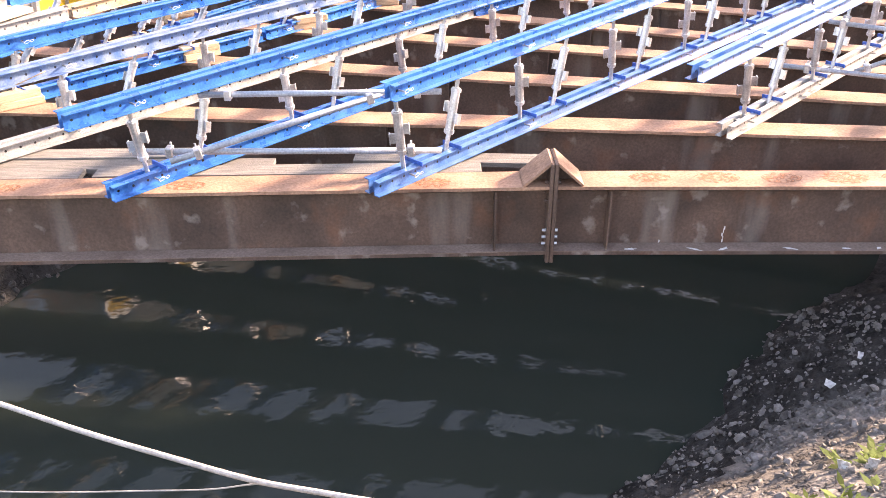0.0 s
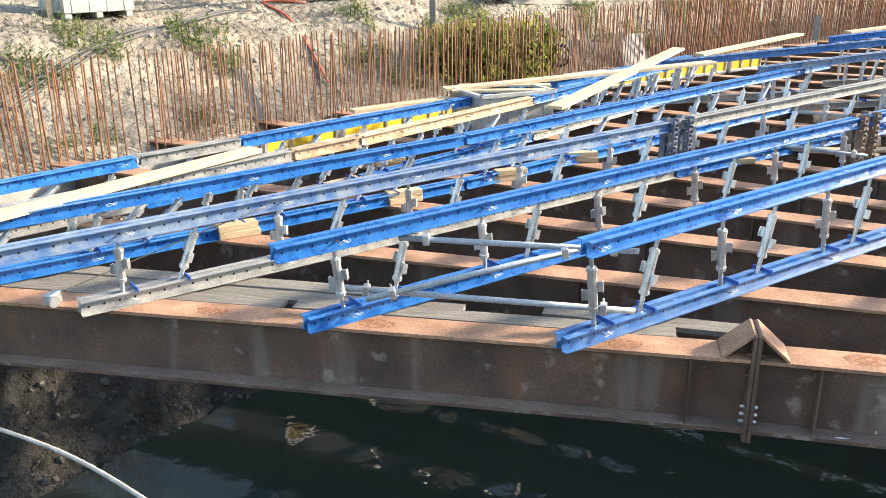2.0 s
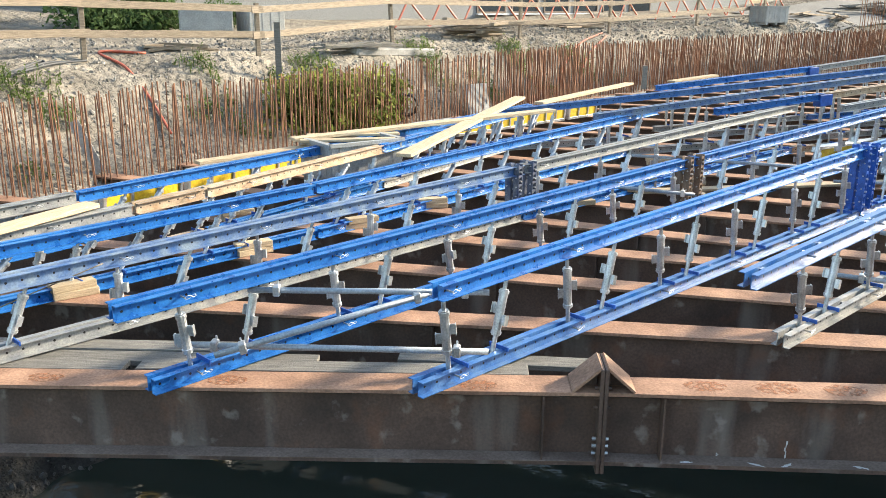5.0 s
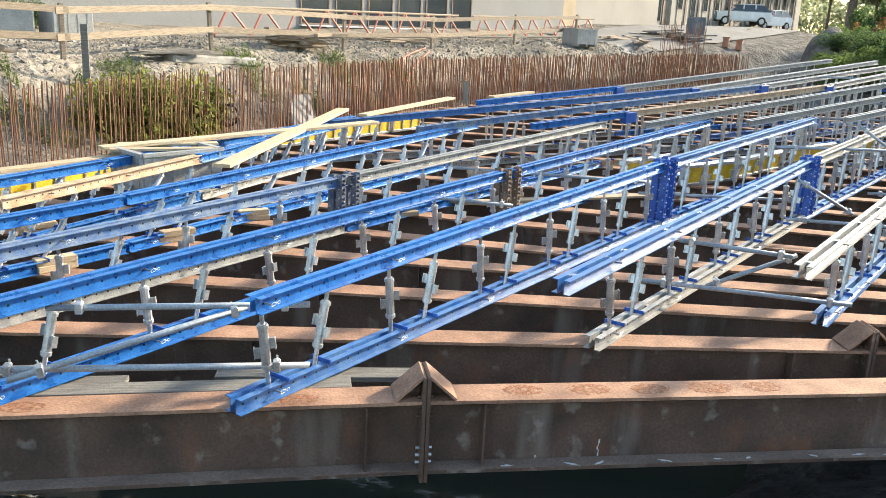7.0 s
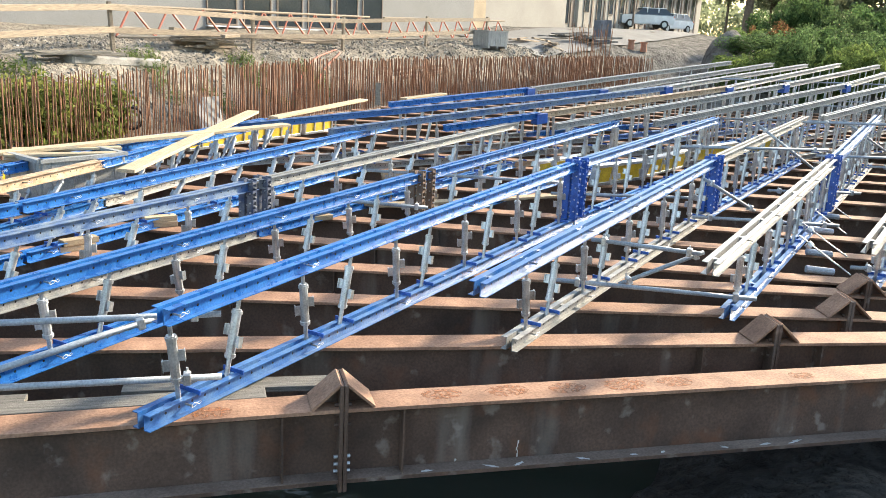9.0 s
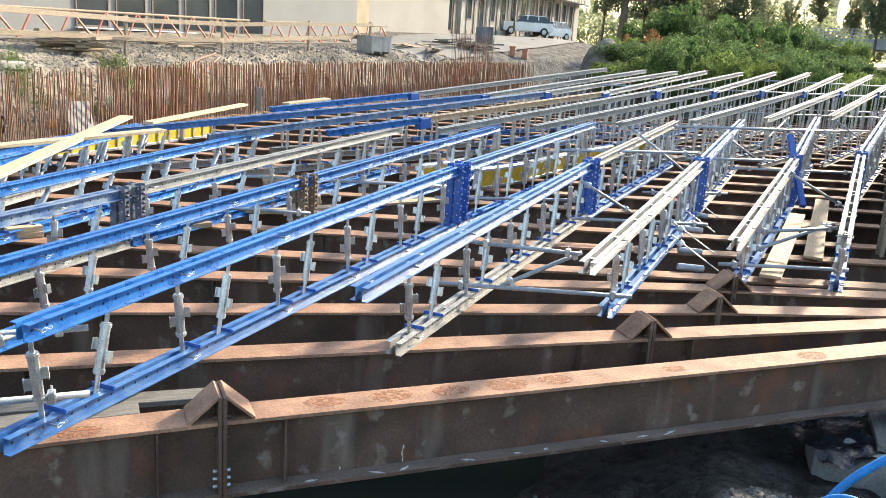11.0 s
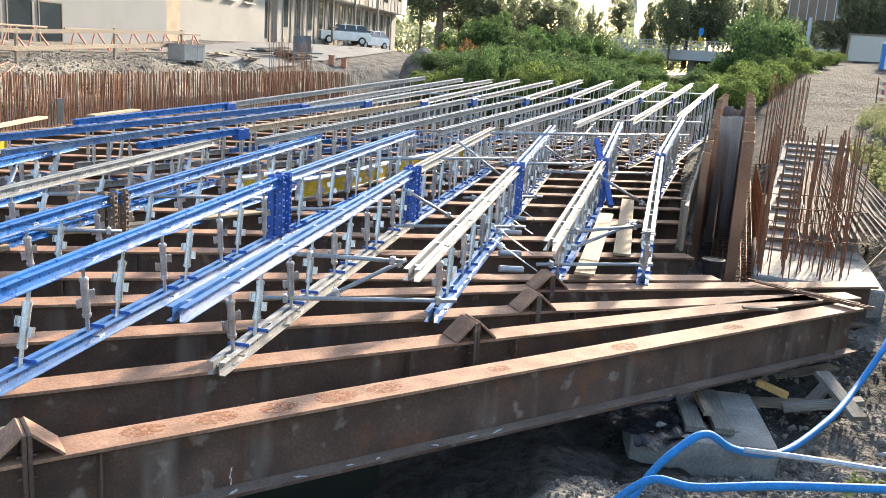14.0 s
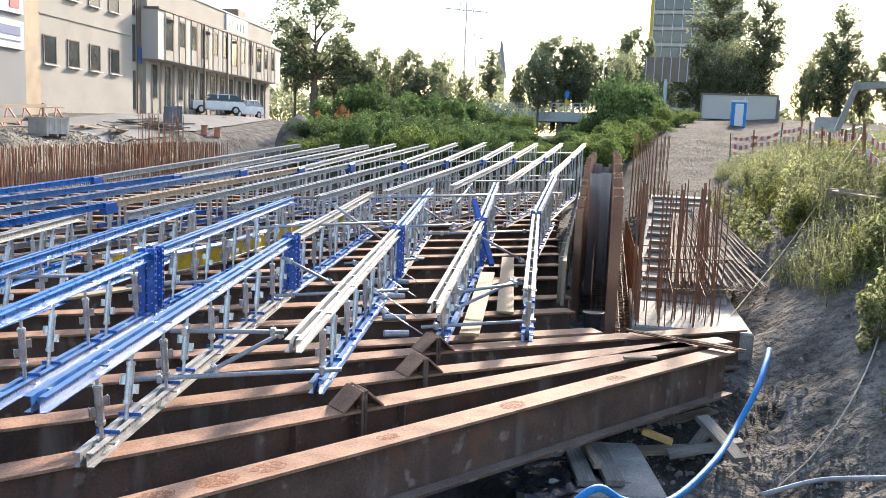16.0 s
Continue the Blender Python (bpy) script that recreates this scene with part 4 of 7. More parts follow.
for _k in range(5):
    _bm = bmesh.new()
    box(_bm, (0, 0, 0.75), (0.4, 0.03, 1.6), None, 0.005)
    solo("leaning_sheet", _bm, M_SLATE, "grey sheet leaning on the timber heap", "sheet", "leaning sheets", m=Matrix.Translation(grounded(21.3 + 0.27 * _k, 47.8 + 0.2 * _k)) @ Euler((radians(-24), 0, radians(-25))).to_matrix().to_4x4())
_bm = bmesh.new()
box(_bm, (0, 0, 0), (0.14, 0.04, 1.7), None, 0.004)
solo("stake", _bm, M_GREYWOOD, "pale grey timber stake standing in the bank", "stake", m=Matrix.Translation(grounded(-4.67, 18.92, 0.5)))
_bm = bmesh.new()
box(_bm, (0.46, 0, 0), (0.92, 0.035, 0.17), None, 0.004)
solo("board", _bm, M_CRATE, "pale grey board leaning on the bank behind the bars", "plank", m=along((-6.72, 13.36, 0.90), (-6.42, 13.50, 0.05)))
_bm = bmesh.new()
box(_bm, (0, 0, 0), (0.12, 0.06, 0.55), None, 0.004)
solo("stub_post", _bm, M_GREYWOOD, "short grey post standing on a truss", "post", m=Matrix.Translation((3.75, 21.2, 1.05)))
_bm = bmesh.new()
box(_bm, (0, 0, 0), (0.7, 0.05, 0.9), None, 0.005)
solo("white_board", _bm, M_CRATE, "pale board leaning behind the starter bars", "board", m=Matrix.Translation((-0.3, 22.4, 0.3)) @ Euler((radians(-12), 0, radians(40))).to_matrix().to_4x4())


def torus_coil(x, y, z, R, r, n, material, label):
    th = thing("cable_coil", label, "coil", at=(x, y, z))
    for k in range(n):
        pts = [(R * math.cos(a) * (1 - 0.02 * k), 0.05 * k + 0.02 * math.sin(a * 2 + k), R * math.sin(a)) for a in np.linspace(0, math.tau * 0.98, 14)]
        part("loop", hose_mesh(pts, r, 6, 4), material, th, "", None, True)
    return th


M_BLACK = mat("black_plastic", (0.015, 0.015, 0.017), 0.45, 0, 0.3, 6, 40, 0.1)
torus_coil(-1.95, 20.2, 0.42, 0.24, 0.03, 7, M_BLACK, "coil of black cable hung on the starter bars")
# drain pipe and red cables on the bank
M_PIPEDARK = mat("grey_plastic_pipe", (0.07, 0.073, 0.078), 0.7, 0.0, 0.25, 8, 50, 0.08)
for _k in range(3):
    _o = 0.09 * _k
    _pts = [grounded(-9.05 - _o, 10.6, 0.04), grounded(-9.0 - _o, 11.84, 0.05), grounded(-8.95 - _o, 12.87, 0.05), grounded(-8.76 - _o, 13.79, 0.05), grounded(-8.51 - _o, 14.93 - 0.05 * _k, 0.05), grounded(-8.40 - 1.6 * _o, 16.2, 0.05), grounded(-8.05 - 3 * _o, 16.9 - 0.3 * _k, 0.05)]
    solo("drain_pipe", hose_mesh(_pts, 0.022, 8), M_PIPEDARK, "grey plastic pipe running up the gravel bank", "pipe", "bank drain pipes", smooth=True)
for _k, _pts in enumerate(([(-5.9, 15.4), (-6.6, 16.3), (-7.4, 17.2), (-8.1, 17.6), (-7.4, 18.3)], [(2.2, 27.7), (2.7, 29.4), (3.3, 31.2), (4.2, 33.0)], [(3.0, 28.6), (3.4, 30.2), (4.3, 32.6)])):
    solo("red_cable", hose_mesh([grounded(px, py, 0.04) for px, py in _pts], 0.03, 6), M_RED, "red cable trailing over the gravel bank", "cable", "red cables", smooth=True)

# ---- near bank ----
M_STRIPWOOD = mat("split_timber", (0.55, 0.34, 0.12), 0.7, 0, 0.2, 8, 40, 0.2)
M_HOSEBLUE = mat("blue_hose", (0.004, 0.19, 0.52), 0.6, 0, 0.15, 10, 60, 0.05)
M_HOSEWHITE = mat("white_hose", (0.46, 0.42, 0.37), 0.6, 0, 0.25, 10, 60, 0.15)
solo("blue_hose", hose_mesh([(5.20, 4.50, -0.75), (5.38, 4.45, -0.5), (5.56, 4.37, -0.3), (5.80, 4.29, -0.18), (6.16, 4.25, -0.38), (6.9, 4.28, -0.58), (7.9, 4.45, -0.52), (8.84, 4.74, -0.45), (9.42, 4.82, -0.1), (9.9, 4.98, 0.1), (10.3, 5.15, 0.18)], 0.034, 12), M_HOSEBLUE, "bright blue hose looping over the stony bank", "hose", "blue hoses", smooth=True)
solo("blue_hose", hose_mesh([(4.75, 4.45, -0.75), (5.0, 4.17, -0.36), (5.13, 3.82, -0.28), (5.6, 3.4, -0.18), (6.3, 2.7, -0.05)], 0.033, 12), M_HOSEBLUE, "muddy blue hose lying on the near bank", "hose", "blue hoses", smooth=True)
solo("steel_pipe", hose_mesh([(5.80, 3.92, -0.16), (6.1, 3.5, -0.12), (6.6, 2.7, -0.05)], 0.022, 10), M_PIPEGREY, "grey pipe lying on the stony bank", "pipe", "bank pipes", smooth=True)
solo("steel_pipe", hose_mesh([grounded(9.0, 4.45, 0.05), grounded(9.32, 3.95, 0.05), grounded(8.81, 3.1, 0.05), grounded(8.3, 2.3, 0.05)], 0.026, 10), M_PIPEGREY, "grey pipe lying on the stony bank", "pipe", "bank pipes", smooth=True)
solo("white_hose", hose_mesh([(-6.5, 5.0, -0.6), (-4.2, 4.55, -0.62), (-2.67, 3.81, -0.5), (-2.08, 3.56, -0.5), (-1.53, 3.35, -0.5), (-1.03, 3.17, -0.5), (-0.57, 3.04, -0.48), (0.1, 2.7, -0.3), (0.8, 2.0, 0.1), (1.1, 1.1, 0.75)], 0.016, 10), M_HOSEWHITE, "grubby white hose hanging across the water", "hose", smooth=True)
solo("thin_line", hose_mesh([(-6.0, 4.6, -1.4), (-3.4, 3.9, -1.25), (-1.6, 3.4, -0.8), (-1.0, 3.17, -0.52)], 0.005, 5), M_HOSEWHITE, "thin pale cord hanging from the hose", "cord", smooth=True)
solo("pale_cable", hose_mesh([grounded(9.37, 4.44, 0.03), grounded(9.71, 4.26, 0.03), grounded(10.24, 4.21, 0.04), grounded(10.85, 4.24, 0.04), grounded(11.79, 4.44, 0.06), grounded(12.6, 4.65, 0.3)], 0.011, 6), M_HOSEWHITE, "thin pale cable lying up the slope", "cable", smooth=True)


def slab_block(c, size, az, tilt, name, label, material):
    bm = bmesh.new()
    box(bm, (0, 0, 0), size, None, 0.02)
    bmesh.ops.subdivide_edges(bm, edges=bm.edges[:], cuts=2, use_grid_fill=True)
    for v in bm.verts:
        v.co += Vector((noise.noise(v.co * 2.1 + Vector(c)), noise.noise(v.co * 2.3 + Vector((5, 1, 2))), noise.noise(v.co * 2.7))) * 0.012
    return solo(name, bm, material, label, "block", "concrete blocks", m=Matrix.Translation(c) @ Euler((radians(tilt), radians(tilt * 0.4), radians(az))).to_matrix().to_4x4())


slab_block((7.56, 5.80, -1.12), (1.5, 1.5, 0.44), -41, 1, "concrete_block", "pale grey concrete block under the girder's end", M_CONC)
slab_block((7.52, 5.76, -1.60), (1.62, 1.6, 0.5), -40, 0, "concrete_block", "lower concrete block at the water's edge", M_CONC)
for _p, _q, _w, _m in (((7.85, 6.25, -0.84), (7.10, 5.40, -0.86), 0.2, M_GREYWOOD), ((8.05, 6.05, -0.84), (7.35, 5.22, -0.86), 0.2, M_GREYWOOD), ((7.8, 6.0, -0.77), (7.4, 5.5, -0.77), 0.09, M_OLDWOOD),
                       ((8.75, 5.5, -0.95), (9.35, 4.9, -0.75), 0.16, M_GREYWOOD), ((9.35, 5.45, -0.6), (9.05, 4.75, -0.85), 0.18, M_GREYWOOD), ((8.6, 5.9, -1.0), (9.6, 5.3, -1.0), 0.18, M_OLDWOOD), ((9.1, 6.2, -0.95), (10.4, 5.9, -0.85), 0.2, M_OLDWOOD), ((9.0, 5.4, -1.0), (9.9, 5.6, -0.8), 0.14, M_GREYWOOD), ((8.7, 5.85, -0.75), (8.9, 5.55, -0.85), 0.1, M_STRIPWOOD)):
    plank(_p, _q, _w, 0.07, _m, "old grey board lying on the rubble under the girder")
M_FILM = mat("black_film", (0.012, 0.014, 0.018), 0.28, 0, 0.3, 5, 20, 0.8)
_bm = bmesh.new()
bmesh.ops.create_grid(_bm, x_segments=26, y_segments=18, size=0.5)
for _v in _bm.verts:
    _v.co = Vector((_v.co.x * 1.3, _v.co.y * 0.9, 0.06 * noise.noise(_v.co * 9) + 0.05 * noise.noise(_v.co * 4) - 0.25 * max(0, -_v.co.y - 0.25)))
solo("plastic_film", _bm, M_FILM, "crumpled black plastic film on the concrete block", "film", m=Matrix.Translation((7.05, 5.75, -0.87)) @ Matrix.Rotation(radians(-8), 4, "Z"), smooth=True)

# reinforcing bars thrown across the girder ends
_th = thing("rebar_bundle", "small bundle of rusty reinforcing bars lying across the girder ends", "reinforcement", at=(10.2, 6.3, 0.02))
for _k in range(11):
    _u = _rng.uniform(-0.14, 0.14)
    _bm = bmesh.new()
    rod(_bm, (0.05 + _u * 0.9 - 0.18, 0.75 + _rng.uniform(-0.1, 0.1), 0.03 + 0.012 * (_k % 3)), (0.0 + _u * 0.7 + 0.14, -0.72 + _rng.uniform(-0.1, 0.2), 0.03 + 0.012 * (_k % 4)), 0.011, 6)
    part("bar", _bm, M_REBAR, _th)
plank((8.85, 6.30, 0.03), (9.2, 6.05, 0.03), 0.06, 0.03, M_OLDWOOD, "short offcut of brown timber on a girder")
for _k, (_x, _y, _r) in enumerate(((1.62, 5.92, 0.13), (2.15, 5.91, 0.14), (2.65, 5.9, 0.13), (3.15, 5.9, 0.15), (3.6, 5.9, 0.13), (6.4, 5.86, 0.14), (-0.1, 5.83, 0.12), (-2.0, 5.80, 0.12), (4.8, 5.88, 0.1), (-3.4, 5.76, 0.11), (8.1, 5.85, 0.12))):
    _bm = bmesh.new()
    _vs = [_bm.verts.new((_r * 1.25 * math.cos(a) * (1 + 0.22 * noise.noise((math.cos(a) * 2, math.sin(a) * 2, _k))), 0.72 * _r * math.sin(a) * (1 + 0.22 * noise.noise((math.cos(a) * 2, math.sin(a) * 2, _k + 9))), 0)) for a in np.linspace(0, math.tau, 22)[:-1]]
    _bm.faces.new(_vs)
    solo("rust_scale", _bm, M_PATCH, "round patch of flaking orange rust on the girder", "rust", "rust patches", m=Matrix.Translation((_x, _y, 0.0045)))

# ---- sheet pile trench and slab beyond the girder ends ----
M_PILE = mat("sheet_pile", (0.29, 0.155, 0.095), 0.7, 0, 0.4, 1.6, 40, 0.25, second=(0.36, 0.20, 0.13))


def sheet_wall(name, p, q, z0, z1, n, label, depth=0.16, step=0.0, material=None):
    P, Q = Vector(p), Vector(q)
    d = (Q - P).normalized()
    th = thing(name, label, "sheet piling", at=(P.x, P.y, 0))
    w = (Q - P).length / n
    for k in range(n):
        bm = bmesh.new()
        o = [(0, 0), (w * 0.12, 0), (w * 0.28, depth), (w * 0.72, depth), (w * 0.88, 0), (w, 0)]
        t = 0.012
        top = z1 + 0.05 * math.sin(k * 2.3) - max(0.0, step * (1 - k / 8))
        a = [bm.verts.new((x, y, z0)) for x, y in o] + [bm.verts.new((x, y + t, z0)) for x, y in o[::-1]]
        b = [bm.verts.new((v.co.x, v.co.y, top)) for v in a]
        for i in range(len(a)):
            j = (i + 1) % len(a)
            bm.faces.new((a[i], a[j], b[j], b[i]))
        bm.faces.new(b)
        m = along((P + d * w * k).to_3d() - P.to_3d(), (P + d * w * (k + 1)).to_3d() - P.to_3d())
        bmesh.ops.recalc_face_normals(bm, faces=bm.faces[:])
        part("pile", bm, material or M_PILE, th, "", m)
    return th


M_PILEGREY = mat("grey_pile", (0.40, 0.37, 0.36), 0.7, 0, 0.3, 2.0, 40, 0.2, second=(0.34, 0.30, 0.29))
sheet_wall("sheet_pile_wall", (12.3, 9.85), (25.4, 19.9), -2.6, 2.2, 26, "rusty steel sheet pile wall of the abutment trench", 0.12, 0.75)
sheet_wall("sheet_pile_wall", (11.40, 8.52), (25.8, 19.45), -2.6, 2.3, 28, "rusty steel sheet pile wall on the far side of the trench", -0.16, 0.5)
sheet_wall("sheet_pile_wall", (18.9, 15.1), (19.9, 14.85), -2.6, 2.0, 4, "grey sheet piles closing the end of the trench", 0.12, 0.0, M_PILEGREY)
sheet_wall("sheet_pile_wall", (14.42, 11.42), (14.2, 10.72), -2.6, 2.0, 2, "grey sheet piles set across the trench", 0.10, 0.0, M_PILEGREY)
# timber shutter along the girder ends
for _k in range(5):
    _p, _q = Vector((10.9 + 2.9 * _k, 9.05 + 2.3 * _k, 0.05)), Vector((13.7 + 2.9 * _k, 11.3 + 2.3 * _k, 0.05))
    _bm = bmesh.new()
    box(_bm, (1.8, 0, 0.3), (3.6, 0.06, 0.75), None, 0.005)
    for _j in range(4):
        box(_bm, (0.35 + 0.95 * _j, 0.06, 0.3), (0.08, 0.08, 0.8))
    solo("shutter_board", _bm, M_OLDWOOD if _k < 3 else M_GREYWOOD, "weathered timber shutter along the girder ends", "shutter", "timber shutters", m=along(_p, _q))
# rebar mesh in the trench
_bm = bmesh.new()
_o0, _d0 = Vector((10.75, 8.35, 0)), Vector((0.79, 0.613, 0))
_s0 = Vector((0.6, -0.8, 0))
for _k in range(8):
    rod(_bm, _o0 + _s0 * (0.1 * _k) + Vector((0, 0, -0.5)), _o0 + _s0 * (0.1 * _k) + _d0 * 10 + Vector((0, 0, 0.2)), 0.011, 5)
for _k in range(50):
    rod(_bm, _o0 + _d0 * (0.2 * _k) + Vector((0, 0, -0.48 + 0.0117 * _k)), _o0 + _d0 * (0.2 * _k) + _s0 * 0.75 + Vector((0, 0, -0.48 + 0.0117 * _k)), 0.009, 5)
    if _k % 2 == 0:
        rod(_bm, _o0 + _d0 * (0.2 * _k) + Vector((0, 0, -1.4)), _o0 + _d0 * (0.2 * _k) + Vector((0, 0, 0.35)), 0.010, 5)
solo("rebar_mesh", _bm, M_REBAR, "rusty reinforcing mesh standing in the trench", "reinforcement", kind="stuff")
_bm2 = bmesh.new()
for _k in range(46):
    for _w in (0.0, 0.75):
        rod(_bm2, _o0 + _d0 * (0.2 * _k) + _s0 * _w + Vector((0, 0, -1.4)), _o0 + _d0 * (0.2 * _k) + _s0 * _w + Vector((0, 0, 0.75)), 0.010, 5)
for _j in range(7):
    for _w in (0.0, 0.75):
        rod(_bm2, _o0 + _s0 * _w + Vector((0, 0, -1.1 + 0.28 * _j)), _o0 + _s0 * _w + _d0 * 9.2 + Vector((0, 0, -1.1 + 0.28 * _j)), 0.009, 5)
solo("rebar_mesh", _bm2, M_REBAR, "rusty side mesh of the trench reinforcement", "reinforcement", kind="stuff")
# concrete footing and the formwork lying behind it
_bm = bmesh.new()
_m = along((10.75, 7.65, -0.35), (22.0, 16.1, -0.35))
box(_bm, (2.0, -1.0, 0.0), (3.4, 1.8, 0.5), _m, 0.03)
box(_bm, (2.05, -1.02, -0.42), (3.5, 2.0, 0.36), _m, 0.03)
solo("concrete_footing", _bm, M_CONC, "pale concrete footing slab beside the trench", "slab")
_fw = thing("formwork_stack", "long pale formwork panels lying in steps beside the trench", "formwork", at=(13.5, 9.3, 0))
_a, _b = Vector((13.3, 8.35, -0.05)), Vector((20.9, 13.4, 1.25))
_bm = bmesh.new()
_m = Matrix.Translation(-Vector((13.5, 9.3, 0))) @ along(_a, _b)
_ln = (_b - _a).length
box(_bm, (_ln / 2, 0, -0.12), (_ln, 1.6, 0.22), _m, 0.02)
part("panel", _bm, M_CONC, _fw)
for _k in range(13):
    _bm = bmesh.new()
    box(_bm, (0.4 + _k * _ln / 13.5, 0.02 * math.sin(_k * 3), 0.035), (0.10, 1.5 - 0.1 * (_k % 3), 0.07), _m, 0.006)
    part("batten", _bm, M_OLDWOOD if _k % 3 else M_GREYWOOD, _fw)
# standing cage
_o1 = Vector((11.0, 7.6, -0.1))
cage = thing("rebar_cage", "tall rusty reinforcing cage standing on the footing", "reinforcement", at=_o1)
for _r in range(6):
    for _k in range(14 if _r in (0, 4) else 8):
        _p = _o1 + Vector((0.81, 0.585, 0)) * ((0.16 if _r in (0, 4) else 0.30) * _k + 0.09 * _r) + Vector((0.585, -0.81, 0)) * (0.235 * _r + _rng.uniform(-0.11, 0.11))
        _l = Vector((_rng.gauss(0, 0.035), _rng.gauss(0, 0.035), 2.1 + _rng.uniform(-0.22, 0.1)))
        _bm = bmesh.new()
        rod(_bm, _p - _o1, _p + _l - _o1, 0.0095, 6)
        part("bar", _bm, M_REBAR, cage)
for _z in (0.55, 1.0):
    for _r in (0, 2, 4):
        _p = _o1 + Vector((0.585, -0.81, 0)) * (0.235 * _r) + Vector((0, 0, _z))
        _bm = bmesh.new()
        rod(_bm, _p - _o1, _p + Vector((0.81, 0.585, 0.02)) * 2.6 - _o1, 0.008, 6)
        part("hoop_bar", _bm, M_REBAR, cage)
    for _k in (0, 4):
        _p = _o1 + Vector((0.81, 0.585, 0)) * (0.42 * _k) + Vector((0, 0, _z + 0.05))
        _bm = bmesh.new()
        rod(_bm, _p - _o1, _p + Vector((0.62, -0.78, 0.05)) * 1.3 - _o1, 0.008, 6)
        part("hoop_bar", _bm, M_REBAR, cage)
# bare bars at the far corner of the trench
_o1 = Vector((19.6, 14.1, 0.6))
cage = thing("rebar_cage", "slender rusty bars standing at the far corner of the trench", "reinforcement", at=_o1)
for _k in range(22):
    _bm = bmesh.new()
    _p = Vector((0.585, -0.81, 0)) * (0.09 * (_k % 11)) + Vector((0.8, 0.6, 0)) * (0.5 * (_k // 11))
    rod(_bm, _p, _p + Vector((_rng.gauss(0, 0.03), 0, 2.3 + _rng.uniform(-0.3, 0.2))), 0.011, 5)
    part("bar", _bm, M_REBAR, cage)
# bars lying over the formwork to the slope
for _p1, _p2, _w1, _w2, _nn in ((Vector((17.5, 11.1, 1.0)), Vector((13.75, 7.86, 0.2)), 0.24, 0.85, 64), (Vector((18.0, 11.0, 1.15)), Vector((15.2, 8.33, 0.42)), 0.2, 0.55, 46)):
    _th = thing("rebar_stack", "fan of rusty reinforcing bars lying on the formwork", "reinforcement", "bar stacks", at=_p1)
    _sd = (_p2 - _p1).cross(Vector((0, 0, 1))).normalized()
    for _k in range(_nn):
        _u = _k / (_nn - 1) * 2 - 1
        _bm = bmesh.new()
        rod(_bm, _sd * (_u * _w1) + Vector((0, 0, 0.025 * (_k % 4))), _p2 - _p1 + _sd * (_u * _w2) + (_p2 - _p1) * _rng.uniform(-0.05, 0.03) + Vector((0, 0, 0.022 * (_k % 5))), 0.012, 5)
        part("bar", _bm, M_REBARGREY, _th)
# bucket
_bm = bmesh.new()
rod(_bm, (0, 0, -0.15), (0, 0, 0.15), 0.13, 16, 0.16)
bmesh.ops.delete(_bm, geom=[f for f in _bm.faces if f.normal.z > 0.9], context="FACES")
_ring = hose_mesh([(0.16 * math.cos(a), 0.16 * math.sin(a), 0.15) for a in np.linspace(0, math.tau, 13)], 0.012, 6, 2)
_bk = thing("bucket", "black plastic builder's bucket by the trench", "bucket", at=(10.45, 8.05, -0.05))
part("tub", _bm, M_BLACK, _bk)
part("rim", _ring, M_BLACK, _bk)
# tie rods with plates standing on the girders
for _x, _y in ((7.3, 8.95), (7.9, 9.75), (8.9, 11.0), (9.8, 12.0)):
    _th = thing("tie_rod", "steel tie rod with a wing nut leaning on a girder", "rod", "tie rods", at=(_x, _y, 0))
    _bm = bmesh.new()
    rod(_bm, (0.25, -0.3, 0.02), (-0.25, 0.12, 0.42), 0.01, 6)
    part("rod", _bm, M_GALV, _th)
    _bm = bmesh.new()
    rod(_bm, (-0.13, 0.02, 0.30), (-0.17, 0.05, 0.34), 0.05, 10)
    part("wing_nut", _bm, M_GALV, _th)
    _bm = bmesh.new()
    rod(_bm, (-0.25, -0.1, 0.05), (0.08, -0.2, 0.03), 0.045, 10)
    part("sleeve_tube", _bm, M_PIPEGREY, _th)
# clamp and tie cord on the front girder
_th = thing("girder_clamp", "galvanised clamp with a wheel on the front girder", "clamp", at=(-4.78, 5.62, 0.004))
_bm = bmesh.new()
box(_bm, (0, 0, 0.05), (0.09, 0.14, 0.10), None, 0.01)
part("body", _bm, M_GALV, _th)
_bm = bmesh.new()
rod(_bm, (0.05, -0.06, 0.05), (0.07, -0.07, 0.05), 0.05, 14)
part("wheel", _bm, M_GALV, _th)
solo("brown_rope", hose_mesh([(-4.72, 5.66, 0.1), (-3.9, 6.2, 0.42), (-3.25, 6.6, 0.66)], 0.006, 5), M_OLDWOOD, "brown cord tied from the clamp to a truss", "rope", smooth=True)

